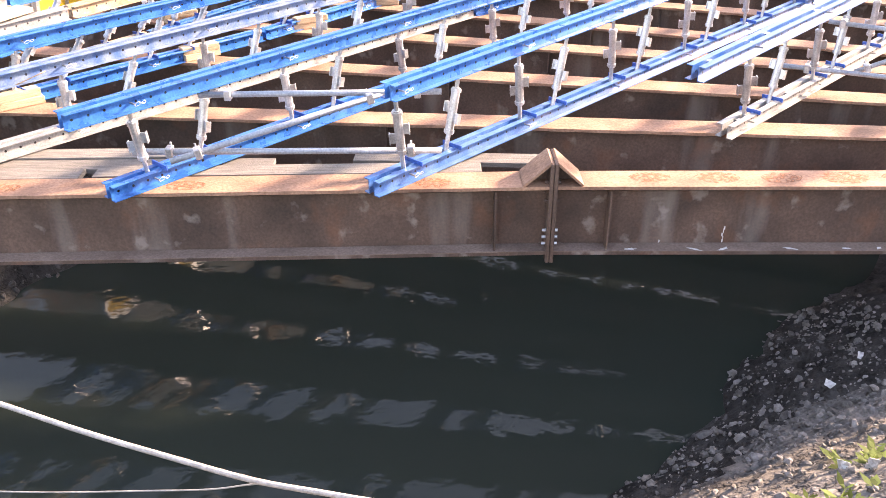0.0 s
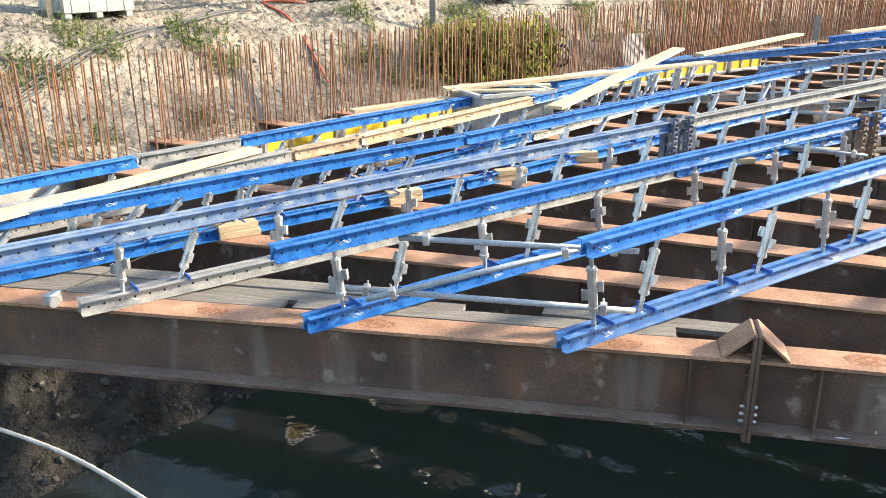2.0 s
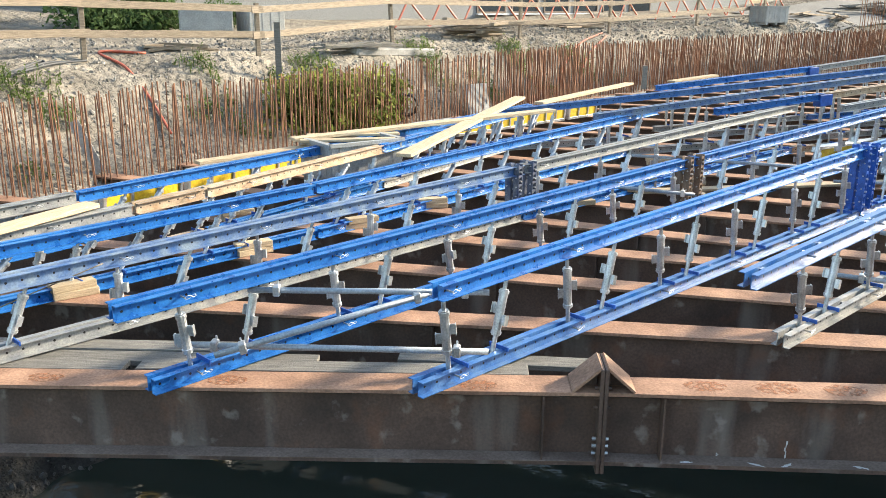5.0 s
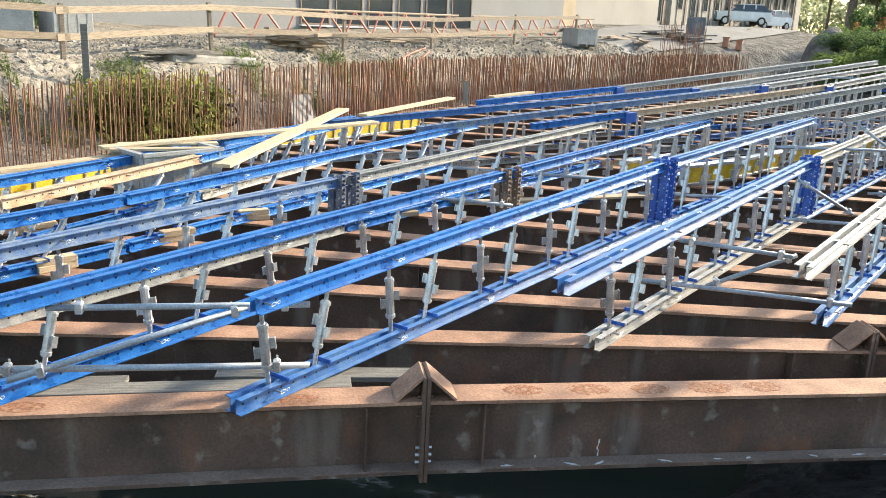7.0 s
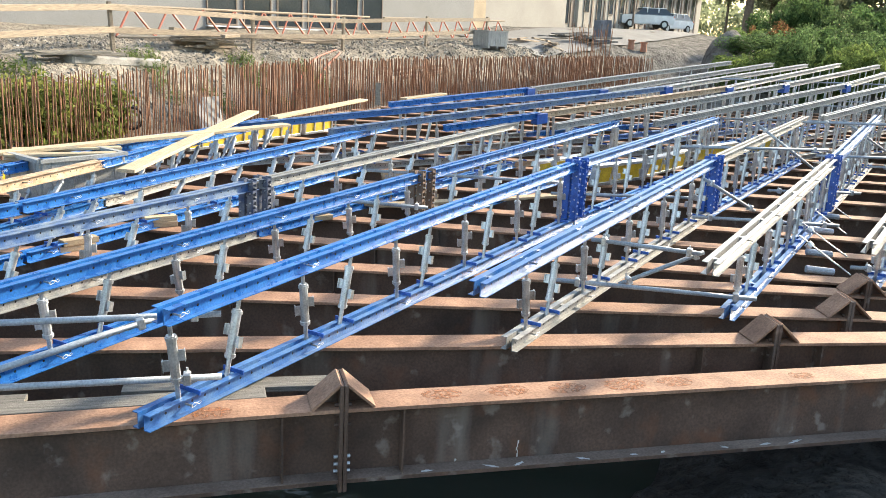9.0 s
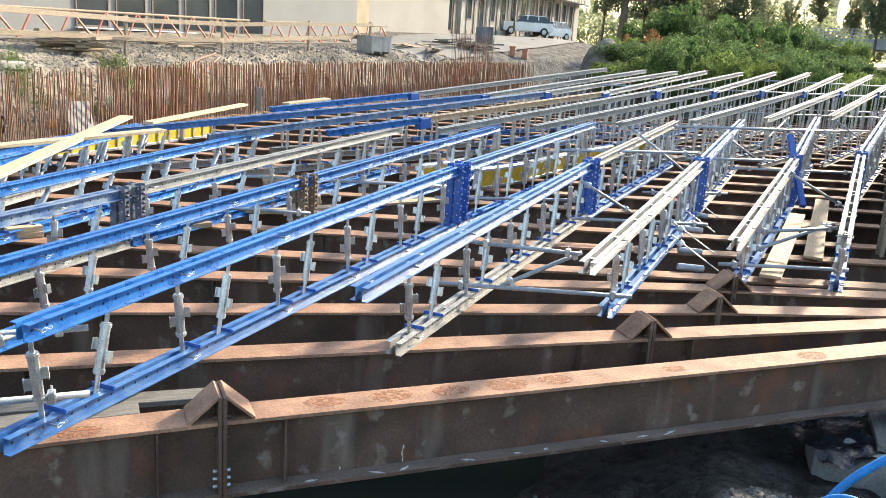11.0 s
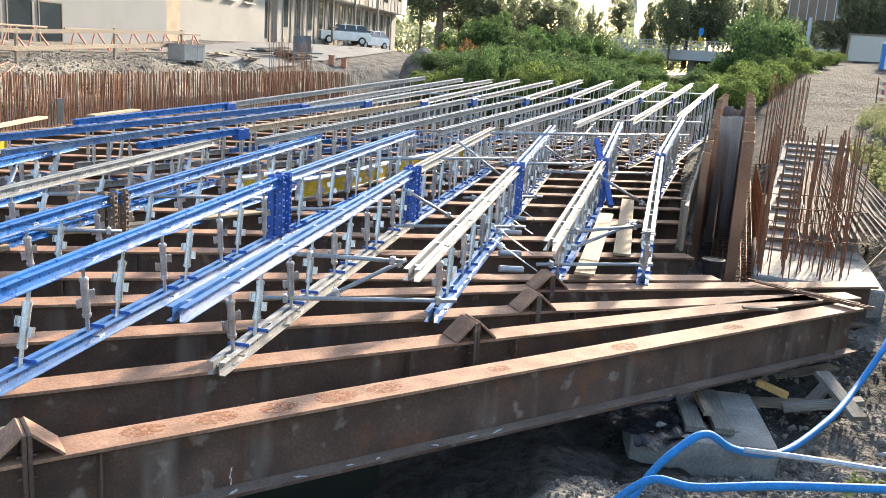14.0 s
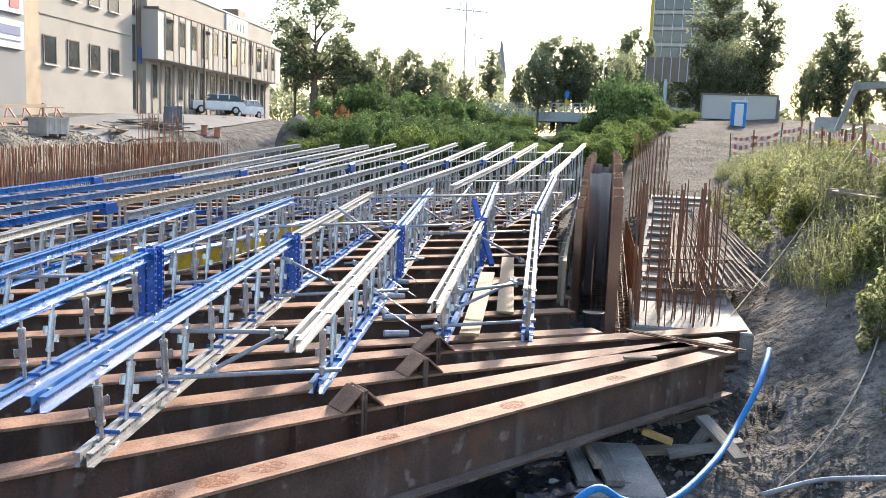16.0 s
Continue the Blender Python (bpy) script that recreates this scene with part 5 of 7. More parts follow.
# ---- rubble ----


def stones(name, places, material, label, seed):
    """Many rough stones joined in one mesh; places: (x, y, z, size)."""
    rng = random.Random(seed)
    base = bmesh.new()
    bmesh.ops.create_icosphere(base, subdivisions=1, radius=1.0)
    bv = [v.co.copy() for v in base.verts]
    bf = [[v.index for v in f.verts] for f in base.faces]
    base.free()
    vs, fs = [], []
    for x, y, z, s in places:
        e = Euler((rng.uniform(0, 6), rng.uniform(0, 6), rng.uniform(0, 6))).to_matrix()
        sc = Vector((s * rng.uniform(0.7, 1.4), s * rng.uniform(0.6, 1.1), s * rng.uniform(0.4, 0.8)))
        o = len(vs)
        for c in bv:
            j = c * rng.uniform(0.75, 1.15)
            q = e @ Vector((j.x * sc.x, j.y * sc.y, j.z * sc.z))
            vs.append((x + q.x, y + q.y, z + q.z))
        fs += [[o + i for i in f] for f in bf]
    me = bpy.data.meshes.new(name)
    me.from_pydata(vs, [], fs)
    me.materials.append(material)
    return tagged(new(name, me), label, "stones", kind="stuff")


_rs = random.Random(21)
_pl = []
while len(_pl) < 9000:
    _a, _b = _rs.uniform(1.0, 13.0), _rs.uniform(-3.2, 4.5) if _rs.random() < 0.5 else _rs.uniform(-2.8, 0.5)
    _x, _y = _a * U.x + _b * V.x, _a * U.y + _b * V.y
    _z = ground_z(_x, _y)
    if _z > WATER_Z - 0.1 and _z < 2.0 and not (_y > 5.1 and 4.3 < _x < 7.2):
        _pl.append((_x, _y, _z, 0.008 + 0.030 * _rs.random() ** 4 + (0.035 if _rs.random() < 0.02 else 0)))
stones("rubble", _pl, M_STONE, "grey and brown stones and rubble strewn over the near bank", 3)
_pl = []
while len(_pl) < 1500:
    _y = _rs.uniform(4, 10)
    _x = wall_left_x(_y) + _rs.uniform(0.5, 5.5)
    _z = ground_z(_x, _y)
    if _z > WATER_Z - 0.15:
        _pl.append((_x, _y, _z, 0.015 + 0.055 * _rs.random() ** 3))
stones("bank_stones", _pl, M_DARKSTONE, "wet stones on the bank, coloured dark for the shade under the girders", 4)
_pl = []
while len(_pl) < 26000:
    _y = _rs.uniform(7, 44)
    _x = wall_left_x(_y) - 0.4 - 7.0 * _rs.random() ** 1.3
    _pl.append((_x, _y, ground_z(_x, _y), (0.009 + 0.045 * _rs.random() ** 6) * (0.7 + _y / 40)))
stones("gravel", _pl, M_PEBBLE, "grey gravel on the far bank", 5)
_pl = []
while len(_pl) < 5200:
    _a, _b = _rs.uniform(1.5, 10.5), _rs.uniform(-2.6, 4.5)
    _x, _y = _a * U.x + _b * V.x, _a * U.y + _b * V.y
    _z = ground_z(_x, _y)
    if _z > WATER_Z and noise.noise((_x * 1.1, _y * 1.1, 4)) > -0.1 and not (_y > 5.1 and 4.3 < _x < 7.2):
        _pl.append((_x, _y, _z, 0.012 + 0.045 * _rs.random() ** 4))
for _k in range(7000):
    _x, _y = _rs.uniform(3.4, 8.5), _rs.uniform(2.2, 4.9)
    if noise.noise((_x * 1.6, _y * 1.6, 9)) > -0.25:
        _pl.append((_x, _y, ground_z(_x, _y) + 0.005, 0.008 + 0.030 * _rs.random() ** 3.5))
stones("soil_clods", _pl, M_CLOD, "crumbly brown clods of soil on the near bank", 6)
_pl = []
while len(_pl) < 9000:
    _a, _b = 6.0 + 28 * _rs.random() ** 1.8, _rs.uniform(1.5, 12)
    _x, _y = _a * U.x + _b * V.x, _a * U.y + _b * V.y
    if noise.noise((_x * 0.7, _y * 0.7, 14)) > -0.15:
        _pl.append((_x, _y, ground_z(_x, _y), 0.012 + 0.06 * _rs.random() ** 4))
stones("soil_clods", _pl, M_CLOD, "crumbly grey clods of soil on the slope", 16)
# scraps of litter on the near bank
M_LITTER = mat("litter", (0.62, 0.62, 0.60), 0.6, 0, 0.2, 8, 40, 0.1)
for _k in range(14):
    _a, _b = _rs.uniform(3.0, 7.5), _rs.uniform(-2.0, -0.2)
    _x, _y = _a * U.x + _b * V.x, _a * U.y + _b * V.y
    _bm = bmesh.new()
    bmesh.ops.create_grid(_bm, x_segments=5, y_segments=4, size=0.5)
    for _v in _bm.verts:
        _v.co = Vector((_v.co.x * 0.10, _v.co.y * 0.06, 0.03 * noise.noise(_v.co * 4 + Vector((_k, 0, 0)))))
    bmesh.ops.solidify(_bm, geom=_bm.faces[:], thickness=0.003)
    solo("paper_scrap", _bm, M_LITTER, "crumpled pale scrap of litter among the stones", "litter", "litter", m=Matrix.Translation(grounded(_x, _y, 0.03)) @ Euler((_k * 0.5, _k * 0.9, _k * 1.7)).to_matrix().to_4x4())

# ---- plants ----


def leaf_mat(name, c, c2, rough=0.7, thru=0.58):
    """Leaves that let some light through."""
    m = mat(name, c, rough, 0, 0.3, 1.2, 30, 0.0, second=c2, per_island=0.45, per_object=0.12)
    n, l = m.node_tree.nodes, m.node_tree.links
    b, o = n["Principled BSDF"], n["Material Output"]
    b.inputs["Specular IOR Level"].default_value = 0.15
    tr = n.new("ShaderNodeBsdfTranslucent")
    mx = n.new("ShaderNodeMixShader")
    mx.inputs[0].default_value = thru
    l.new(b.inputs["Base Color"].links[0].from_socket, tr.inputs["Color"])
    l.new(b.outputs[0], mx.inputs[1])
    l.new(tr.outputs[0], mx.inputs[2])
    l.new(mx.outputs[0], o.inputs["Surface"])
    return m


M_LEAF = leaf_mat("leaf_green", (0.07, 0.125, 0.045), (0.12, 0.18, 0.075))
M_LEAFDARK = leaf_mat("leaf_dark", (0.07, 0.13, 0.045), (0.12, 0.19, 0.07))
M_LEAFPALE = leaf_mat("leaf_pale", (0.12, 0.19, 0.055), (0.19, 0.25, 0.08))
M_LEAFYELLOW = leaf_mat("leaf_yellow_green", (0.17, 0.22, 0.06), (0.30, 0.31, 0.09))
M_WEED = leaf_mat("weed", (0.20, 0.245, 0.11), (0.33, 0.345, 0.18), 0.7, 0.72)
M_BARK = mat("bark", (0.12, 0.09, 0.065), 0.9, 0, 0.4, 4, 30, 0.4)


def leaves(n, place, size, seed, flat=0.0):
    """Diamond leaves as one mesh; place(rng) gives a point and an outward direction."""
    rng = random.Random(seed)
    vs, fs = [], []
    for _ in range(n):
        p, d = place(rng)
        s = size * rng.uniform(0.6, 1.4)
        d = (d + Vector((rng.gauss(0, 0.7), rng.gauss(0, 0.7), rng.gauss(0, 0.7)))).normalized()
        u = d.orthogonal().normalized()
        u = (Matrix.Rotation(rng.uniform(0, math.tau), 3, d) @ u)
        w = d.cross(u)
        o = len(vs)
        vs += [tuple(p - u * s), tuple(p + w * s * 0.55 + d * s * 0.12), tuple(p + u * s), tuple(p - w * s * 0.55 + d * s * 0.12)]
        fs.append((o, o + 1, o + 2, o + 3))
    return vs, fs


def leaf_mesh(name, material, n, place, size, seed):
    vs, fs = leaves(n, place, size, seed)
    me = bpy.data.meshes.new(name)
    me.from_pydata(vs, [], fs)
    me.materials.append(material)
    return me


def lumps(seed, n, rx, ry, rz, lump):
    """Centres of a crown's clumps, scattered in an ellipsoid, and a sampler over them."""
    rng = random.Random(seed)
    cs = []
    while len(cs) < n:
        v = Vector((rng.uniform(-1, 1), rng.uniform(-1, 1), rng.uniform(-1, 1)))
        if 0.25 < v.length < 1:
            cs.append((Vector((v.x * rx, v.y * ry, v.z * rz)), lump * rng.uniform(0.5, 1.3)))

    def place(r):
        c, s = cs[r.randrange(len(cs))]
        d = Vector((r.gauss(0, 1), r.gauss(0, 1), r.gauss(0, 1) + 0.25)).normalized()
        return c + d * s * r.uniform(0.55, 1.0), d
    return cs, place


def make_tree(seed, h, rx, rz, material, n=2600, leaf=0.22, clumps=26, lump=0.36):
    """Tapered trunk, limbs to the clumps, and a crown of leaves."""
    t = thing("tree", "leafy green tree in the distance", "tree", "trees")
    cz = h - rz
    cs, place = lumps(seed, clumps, rx, rx, rz, rx * lump)
    bm = bmesh.new()
    rod(bm, (0, 0, -0.6), (0.1, 0, cz), 0.03 * h, 8, 0.012 * h)
    for c, s in cs[::3]:
        rod(bm, (0.05, 0, max(cz * 0.5, cz + c.z - rx * 0.8)), (c.x, c.y, cz + c.z), 0.009 * h, 5, 0.003 * h)
    part("trunk", bm, M_BARK, t)
    me = leaf_mesh("crown", material, n, place, leaf, seed)
    part("crown", me, material, t, "", Matrix.Translation((0, 0, cz)))
    return t


# distant foliage: leaf colour paled to stand in for haze
M_LEAFHAZED = leaf_mat("hazed_far_leaf", (0.20, 0.24, 0.14), (0.30, 0.33, 0.21), 0.7, 0.8)
_t1 = make_tree(11, 10, 3.2, 4.4, M_LEAFHAZED, 12000, 0.135, 80, 0.27)
_t2 = make_tree(12, 9, 3.6, 3.8, M_LEAFHAZED, 12000, 0.135, 80, 0.27)
_t3 = make_tree(13, 16, 1.7, 7.4, M_LEAFHAZED, 12000, 0.115, 260, 0.40)
_t4 = make_tree(14, 11, 3.0, 4.6, M_LEAFHAZED, 11000, 0.13, 60, 0.28)


def grow(src, az, d, top, width, z=4.5, turn=0.0):
    """Pose of a tree whose crown reaches the elevation top and spans width, in degrees from where the path runs."""
    h, half = SIZES[src]
    hs = (2.72 + d * math.tan(radians(top)) - z) / h
    ws = d * math.tan(radians(width / 2)) / half
    return Matrix.Translation(far(az, d, z)) @ Matrix.Rotation(radians(turn), 4, "Z") @ Matrix.Diagonal((ws, ws, hs, 1))


SIZES = {_t1: (10.6, 4.0), _t2: (9.6, 4.5), _t3: (16.6, 2.2), _t4: (11.8, 3.7)}
_t1.matrix_basis = grow(_t1, 48.9, 125, 6.7, 4.6)
_t2.matrix_basis = grow(_t2, 52.2, 135, 6.2, 3.3)
_t3.matrix_basis = grow(_t3, 61.7, 122, 10.0, 3.3)
_t4.matrix_basis = grow(_t4, 33.1, 112, 9.0, 7.0)
for _k, (_src, _az, _d, _top, _w) in enumerate((
        (_t2, 31.9, 118, 5.6, 3.4), (_t2, 36.3, 116, 3.8, 3.2), (_t1, 40.4, 116, 3.7, 3.2), (_t2, 47.9, 120, 4.6, 3.4), (_t1, 50.2, 126, 5.6, 3.0), (_t2, 60.6, 120, 5.0, 3.6), (_t1, 34.4, 122, 5.0, 2.2), (_t1, 35.6, 118, 4.3, 2.2), (_t1, 37.2, 120, 4.7, 2.0), (_t2, 38.2, 124, 4.0, 2.4), (_t1, 39.3, 118, 4.7, 2.2), (_t2, 41.5, 122, 4.3, 3.0), (_t2, 43.1, 130, 3.4, 2.2),
        (_t3, 44.7, 150, 5.0, 1.3), (_t2, 46.6, 128, 4.0, 2.2), (_t1, 54.0, 138, 6.2, 2.8), (_t2, 50.9, 128, 4.4, 2.6), (_t2, 53.2, 118, 4.6, 3.0), (_t1, 55.6, 150, 3.6, 2.2),
        (_t3, 59.1, 150, 8.8, 3.2), (_t1, 58.0, 128, 5.6, 3.6), (_t2, 59.6, 124, 5.2, 3.4), (_t2, 64.2, 125, 4.4, 2.2), (_t3, 66.1, 130, 7.6, 2.0), (_t1, 65.2, 132, 5.4, 2.2), (_t2, 67.4, 130, 4.4, 2.2), (_t1, 69.2, 125, 5.4, 3.0),
        # bearings 73 to 98: unseen trees, there only for reflections
        (_t4, 73.0, 110, 7.0, 6.0), (_t1, 77.5, 110, 7.0, 6.0), (_t2, 82, 100, 7.0, 7.0), (_t1, 89, 90, 8.0, 7.0), (_t2, 98, 90, 8.0, 8.0), (_t2, 5.0, 95, 5.0, 6.0), (_t1, -4.0, 90, 6.0, 6.0), (_t2, -14, 85, 6.0, 7.0), (_t1, -26, 80, 6.0, 7.0))):
    copy_thing(_src, grow(_src, _az, _d, _top, _w, 4.5 if _az > 30 else 3.0, _k * 47))


def make_bush(seed, rx, ry, rz, material, n, leaf, label):
    b = thing("bush", label, "bush", "bushes")
    cs, place = lumps(seed, 30, rx, ry, rz, rx * 0.34)
    bm = bmesh.new()
    for c, s in cs[:14]:
        rod(bm, (c.x * 0.2, c.y * 0.2, -rz * 0.9), (c.x, c.y, c.z), 0.012 * rx + 0.002, 5, 0.003 * rx)
    part("stem", bm, M_BARK, b)
    part("leaves", leaf_mesh("leaves", material, n, place, leaf, seed), material, b)
    return b


_b1 = make_bush(31, 2.6, 2.2, 1.5, M_LEAF, 14000, 0.085, "dense green creeper-covered bush at the end of the canal")
_b2 = make_bush(32, 2.8, 2.4, 1.3, M_LEAFPALE, 14000, 0.085, "pale green bush on the bank")
_b3 = make_bush(33, 2.2, 2.2, 1.8, M_LEAFDARK, 12000, 0.085, "dark green bush behind the formwork")
_b1.matrix_basis = Matrix.Translation((27.5, 39.5, 1.2))
_b2.matrix_basis = Matrix.Translation((33.5, 38.5, 1.2))
_b3.matrix_basis = Matrix.Translation((37.0, 50.0, 2.0))


def plant(src, az, d, top, width, turn):
    """Pose of a bush that stands on the ground and reaches the elevation top."""
    p = far(az, d)
    h = max(0.8, 2.72 + d * math.tan(radians(top)) - p.z)
    sz, sw = h / 3.4, width / 3.1
    return Matrix.Translation((p.x, p.y, p.z + 1.35 * sz)) @ Matrix.Rotation(turn, 4, "Z") @ Matrix.Diagonal((sw, sw, sz, 1))


_rp = random.Random(41)
_rows = ((6.5, -0.35, 1.7), (10.5, 0.0, 2.1), (16.0, 0.15, 2.6))
for _dd, _de, _w in _rows:
    _az = 33.8
    while _az < 50.4:
        _top = lerp(_az, (33, 35, 37.5, 40, 43, 46.5, 48.5, 50.5), (0.3, 0.7, 1.3, 1.1, 0.75, 0.6, 0.2, -0.3)) + _de + _rp.uniform(-0.2, 0.15)
        _src = (_b1, _b2, _b1, _b3)[_rp.randrange(4)] if _dd < 12 else (_b1, _b3)[_rp.randrange(2)]
        copy_thing(_src, plant(_src, _az, far_edge(_az) + _dd + _rp.uniform(-0.8, 0.8), _top, _w * _rp.uniform(0.8, 1.2), _rp.uniform(0, 6)))
        _az += _w * 1.55
# creeper-clad thicket behind, and the pale growth on the right-hand slope
for _k, (_src, _az, _d, _top, _w) in enumerate((
        (_b3, 34.8, 64, 2.4, 2.6), (_b3, 36.6, 66, 3.3, 3.0), (_b1, 38.2, 64, 2.2, 2.6), (_b3, 39.8, 68, 2.6, 3.0), (_b3, 41.6, 70, 2.5, 2.8), (_b3, 43.2, 74, 2.3, 2.8), (_b1, 44.8, 78, 1.7, 2.6), (_b2, 46.6, 76, 1.9, 1.9),
        (_b3, 50.4, 58, 0.5, 2.2), (_b3, 51.2, 70, 1.3, 2.6), (_b2, 51.4, 52, 0.4, 2.4), (_b2, 52.4, 56, 1.0, 2.6), (_b2, 53.4, 60, 1.6, 2.8), (_b2, 54.6, 66, 2.0, 2.8), (_b2, 55.8, 74, 2.3, 2.8), (_b1, 53.2, 72, 4.0, 4.4), (_b3, 54.2, 80, 3.4, 3.6), (_b2, 57.2, 84, 2.2, 2.0))):
    copy_thing(_src, plant(_src, _az, _d, _top, _w, _k * 1.3))
M_LEAFRED = leaf_mat("russet_leaf", (0.17, 0.085, 0.045), (0.26, 0.15, 0.07))
_br = make_bush(36, 2.0, 1.8, 1.6, M_LEAFRED, 7000, 0.085, "russet-brown shrub beside the spoil heap")
_br.matrix_basis = plant(_br, 34.9, 50, 1.5, 1.7, 0.4)
copy_thing(_br, plant(_br, 33.6, 52, 1.6, 1.6, 2.0))
copy_thing(_br, plant(_br, 41.6, 66, 1.8, 1.6, 1.0))
copy_thing(_b2, plant(_b2, 32.9, 51, 1.2, 1.6, 1.0))
# far woods that close the view


def wood_place(r):
    az = r.uniform(28, 104)
    d = r.uniform(128, 150)
    top = 2.6 + 2.6 * (0.5 + 0.5 * math.sin(az * 1.7)) * (0.6 + 0.4 * math.sin(az * 5.3)) + (2.0 if az < 50 else 0.5)
    return Vector((d * math.sin(radians(az)), d * math.cos(radians(az)), 3.0 + top * r.random() ** 0.7)), Vector((-math.sin(radians(az)), -math.cos(radians(az)), 0.4))


tagged(new("far_woods", leaf_mesh("far_woods", M_LEAFHAZED, 30000, wood_place, 0.36, 91)), "belt of distant green woods", "woods", kind="stuff")
# hedge along the street
_hb = make_bush(34, 3.0, 1.2, 0.9, M_LEAF, 5000, 0.12, "green planting beside the street")
_hb.matrix_basis = Matrix.Translation(grounded(-9.9, 22.8, 0.3)) @ Matrix.Rotation(radians(50), 4, "Z") @ Matrix.Diagonal((0.6, 0.7, 0.6, 1))
for _k, (_x, _y) in enumerate(((-7.9, 25.6), (-13.9, 22.5))):
    copy_thing(_hb, Matrix.Translation(grounded(_x, _y, 0.3)) @ Matrix.Rotation(radians(35 + 9 * _k), 4, "Z") @ Matrix.Diagonal((0.35, 0.5, 0.5, 1)))
# creeper behind the starter bars
_cr = make_bush(35, 1.3, 0.6, 0.7, M_LEAFYELLOW, 5000, 0.06, "green and yellow weeds behind the starter bars")
_cr.matrix_basis = Matrix.Translation(grounded(-3.9, 18.3, 0.15)) @ Matrix.Rotation(radians(56), 4, "Z")
copy_thing(_cr, Matrix.Translation(grounded(-2.9, 20.0, 0.1)) @ Matrix.Rotation(radians(56), 4, "Z"))
copy_thing(_cr, Matrix.Translation(grounded(-3.2, 19.2, -0.05)) @ Matrix.Rotation(radians(50), 4, "Z"))


def blades(name, places, material, label, h0, h1, seed, width=0.012):
    """Upright stalks with small side leaves, all in one mesh."""
    rng = random.Random(seed)
    vs, fs = [], []
    for x, y, z in places:
        h = rng.uniform(h0, h1)
        lean = Vector((rng.gauss(0, 0.18), rng.gauss(0, 0.18), 1)).normalized()
        p = Vector((x, y, z - 0.03))
        a = rng.uniform(0, math.tau)
        w = Vector((math.cos(a), math.sin(a), 0)) * width
        o = len(vs)
        vs += [tuple(p - w), tuple(p + w), tuple(p + lean * h)]
        fs.append((o, o + 1, o + 2))
        for k in range(7):
            q = p + lean * h * rng.uniform(0.15, 1.0)
            b = rng.uniform(0, math.tau)
            d = Vector((math.cos(b), math.sin(b), rng.uniform(-0.1, 0.9))).normalized() * rng.uniform(0.05, 0.12)
            s = Vector((-d.y, d.x, 0)) * 0.22
            o = len(vs)
            vs += [tuple(q), tuple(q + d * 0.5 + s), tuple(q + d), tuple(q + d * 0.5 - s)]
            fs.append((o, o + 1, o + 2, o + 3))
    me = bpy.data.meshes.new(name)
    me.from_pydata(vs, [], fs)
    me.materials.append(material)
    return tagged(new(name, me), label, "weeds", kind="stuff")


_pl = []
while len(_pl) < 42000:
    _a, _b = _rs.uniform(7.0, 40), _rs.uniform(3.5, 22)
    _x, _y = _a * U.x + _b * V.x, _a * U.y + _b * V.y
    _den = noise.noise((_x * 0.3, _y * 0.3, 2)) + 0.6 * noise.noise((_x * 0.9, _y * 0.9, 5))
    _toe = lerp(_a, (-20, 0, 6, 12, 20, 60), (1.6, 2.0, 2.6, 4.2, 4.8, 12))
    if _b > _toe + 1.1 and _den > -0.22 and not (_a > 17 and _b < _toe + 2.2):
        _pl.append((_x, _y, ground_z(_x, _y)))
blades("weeds", _pl, M_WEED, "tall dry green weeds on the slope", 0.3, 0.95, 8, 0.008)
_pl = []
while len(_pl) < 1500:
    _y = _rs.uniform(8, 30)
    _x = wall_left_x(_y) - _rs.uniform(0.4, 3.5)
    if noise.noise((_x * 0.8, _y * 0.8, 12)) > 0.18:
        _pl.append((_x, _y, ground_z(_x, _y)))
blades("bank_weeds", _pl, M_LEAFPALE, "patchy green weeds on the far bank", 0.12, 0.4, 9, 0.01)
_pl = []
for _c in range(26):
    _a, _b = _rs.uniform(2.5, 9.5), _rs.uniform(-1.4, 3.5)
    for _k in range(9):
        _x, _y = _a * U.x + _b * V.x + _rs.gauss(0, 0.09), _a * U.y + _b * V.y + _rs.gauss(0, 0.09)
        if _y < 4.2:
            _pl.append((_x, _y, ground_z(_x, _y)))
blades("bank_grass", _pl, M_LEAFPALE, "small green weeds between the stones", 0.05, 0.16, 10, 0.006)

_wb = make_bush(37, 0.30, 0.28, 0.42, M_WEED, 1000, 0.028, "leafy green weed clump on the slope")
_wy = make_bush(38, 0.30, 0.28, 0.34, M_LEAFYELLOW, 800, 0.026, "yellow-green weed clump on the slope")
_wb.matrix_basis = Matrix.Translation(grounded(14.2, 5.4, 0.3))
_wy.matrix_basis = Matrix.Translation(grounded(15.0, 6.0, 0.3))
_k = 0
while _k < 90:
    _a = 11.0 + 18 * _rs.random() ** 1.2
    _toe = lerp(_a, (-20, 0, 6, 12, 20, 60), (1.6, 2.0, 2.6, 4.2, 4.8, 12))
    _b = _toe + 1.2 + 4.5 * _rs.random()
    _x, _y = _a * U.x + _b * V.x, _a * U.y + _b * V.y
    if noise.noise((_x * 0.5, _y * 0.5, 21)) < -0.15:
        continue
    _sc = _rs.uniform(0.6, 1.3)
    copy_thing(_wy if _k % 4 == 0 else _wb, Matrix.Translation(grounded(_x, _y, 0.30 * _sc)) @ Matrix.Rotation(_k * 2.1, 4, "Z") @ Matrix.Diagonal((_sc, _sc, _sc * _rs.uniform(0.8, 1.5), 1)))
    _k += 1

# ---- street and building ----
M_RENDERWALL = mat("pale_render", (0.33, 0.305, 0.275), 0.85, 0, 0.10, 0.5, 30, 0.1, second=(0.38, 0.355, 0.32))
M_GREYWALL = mat("grey_render", (0.24, 0.24, 0.24), 0.85, 0, 0.1, 0.5, 30, 0.1)
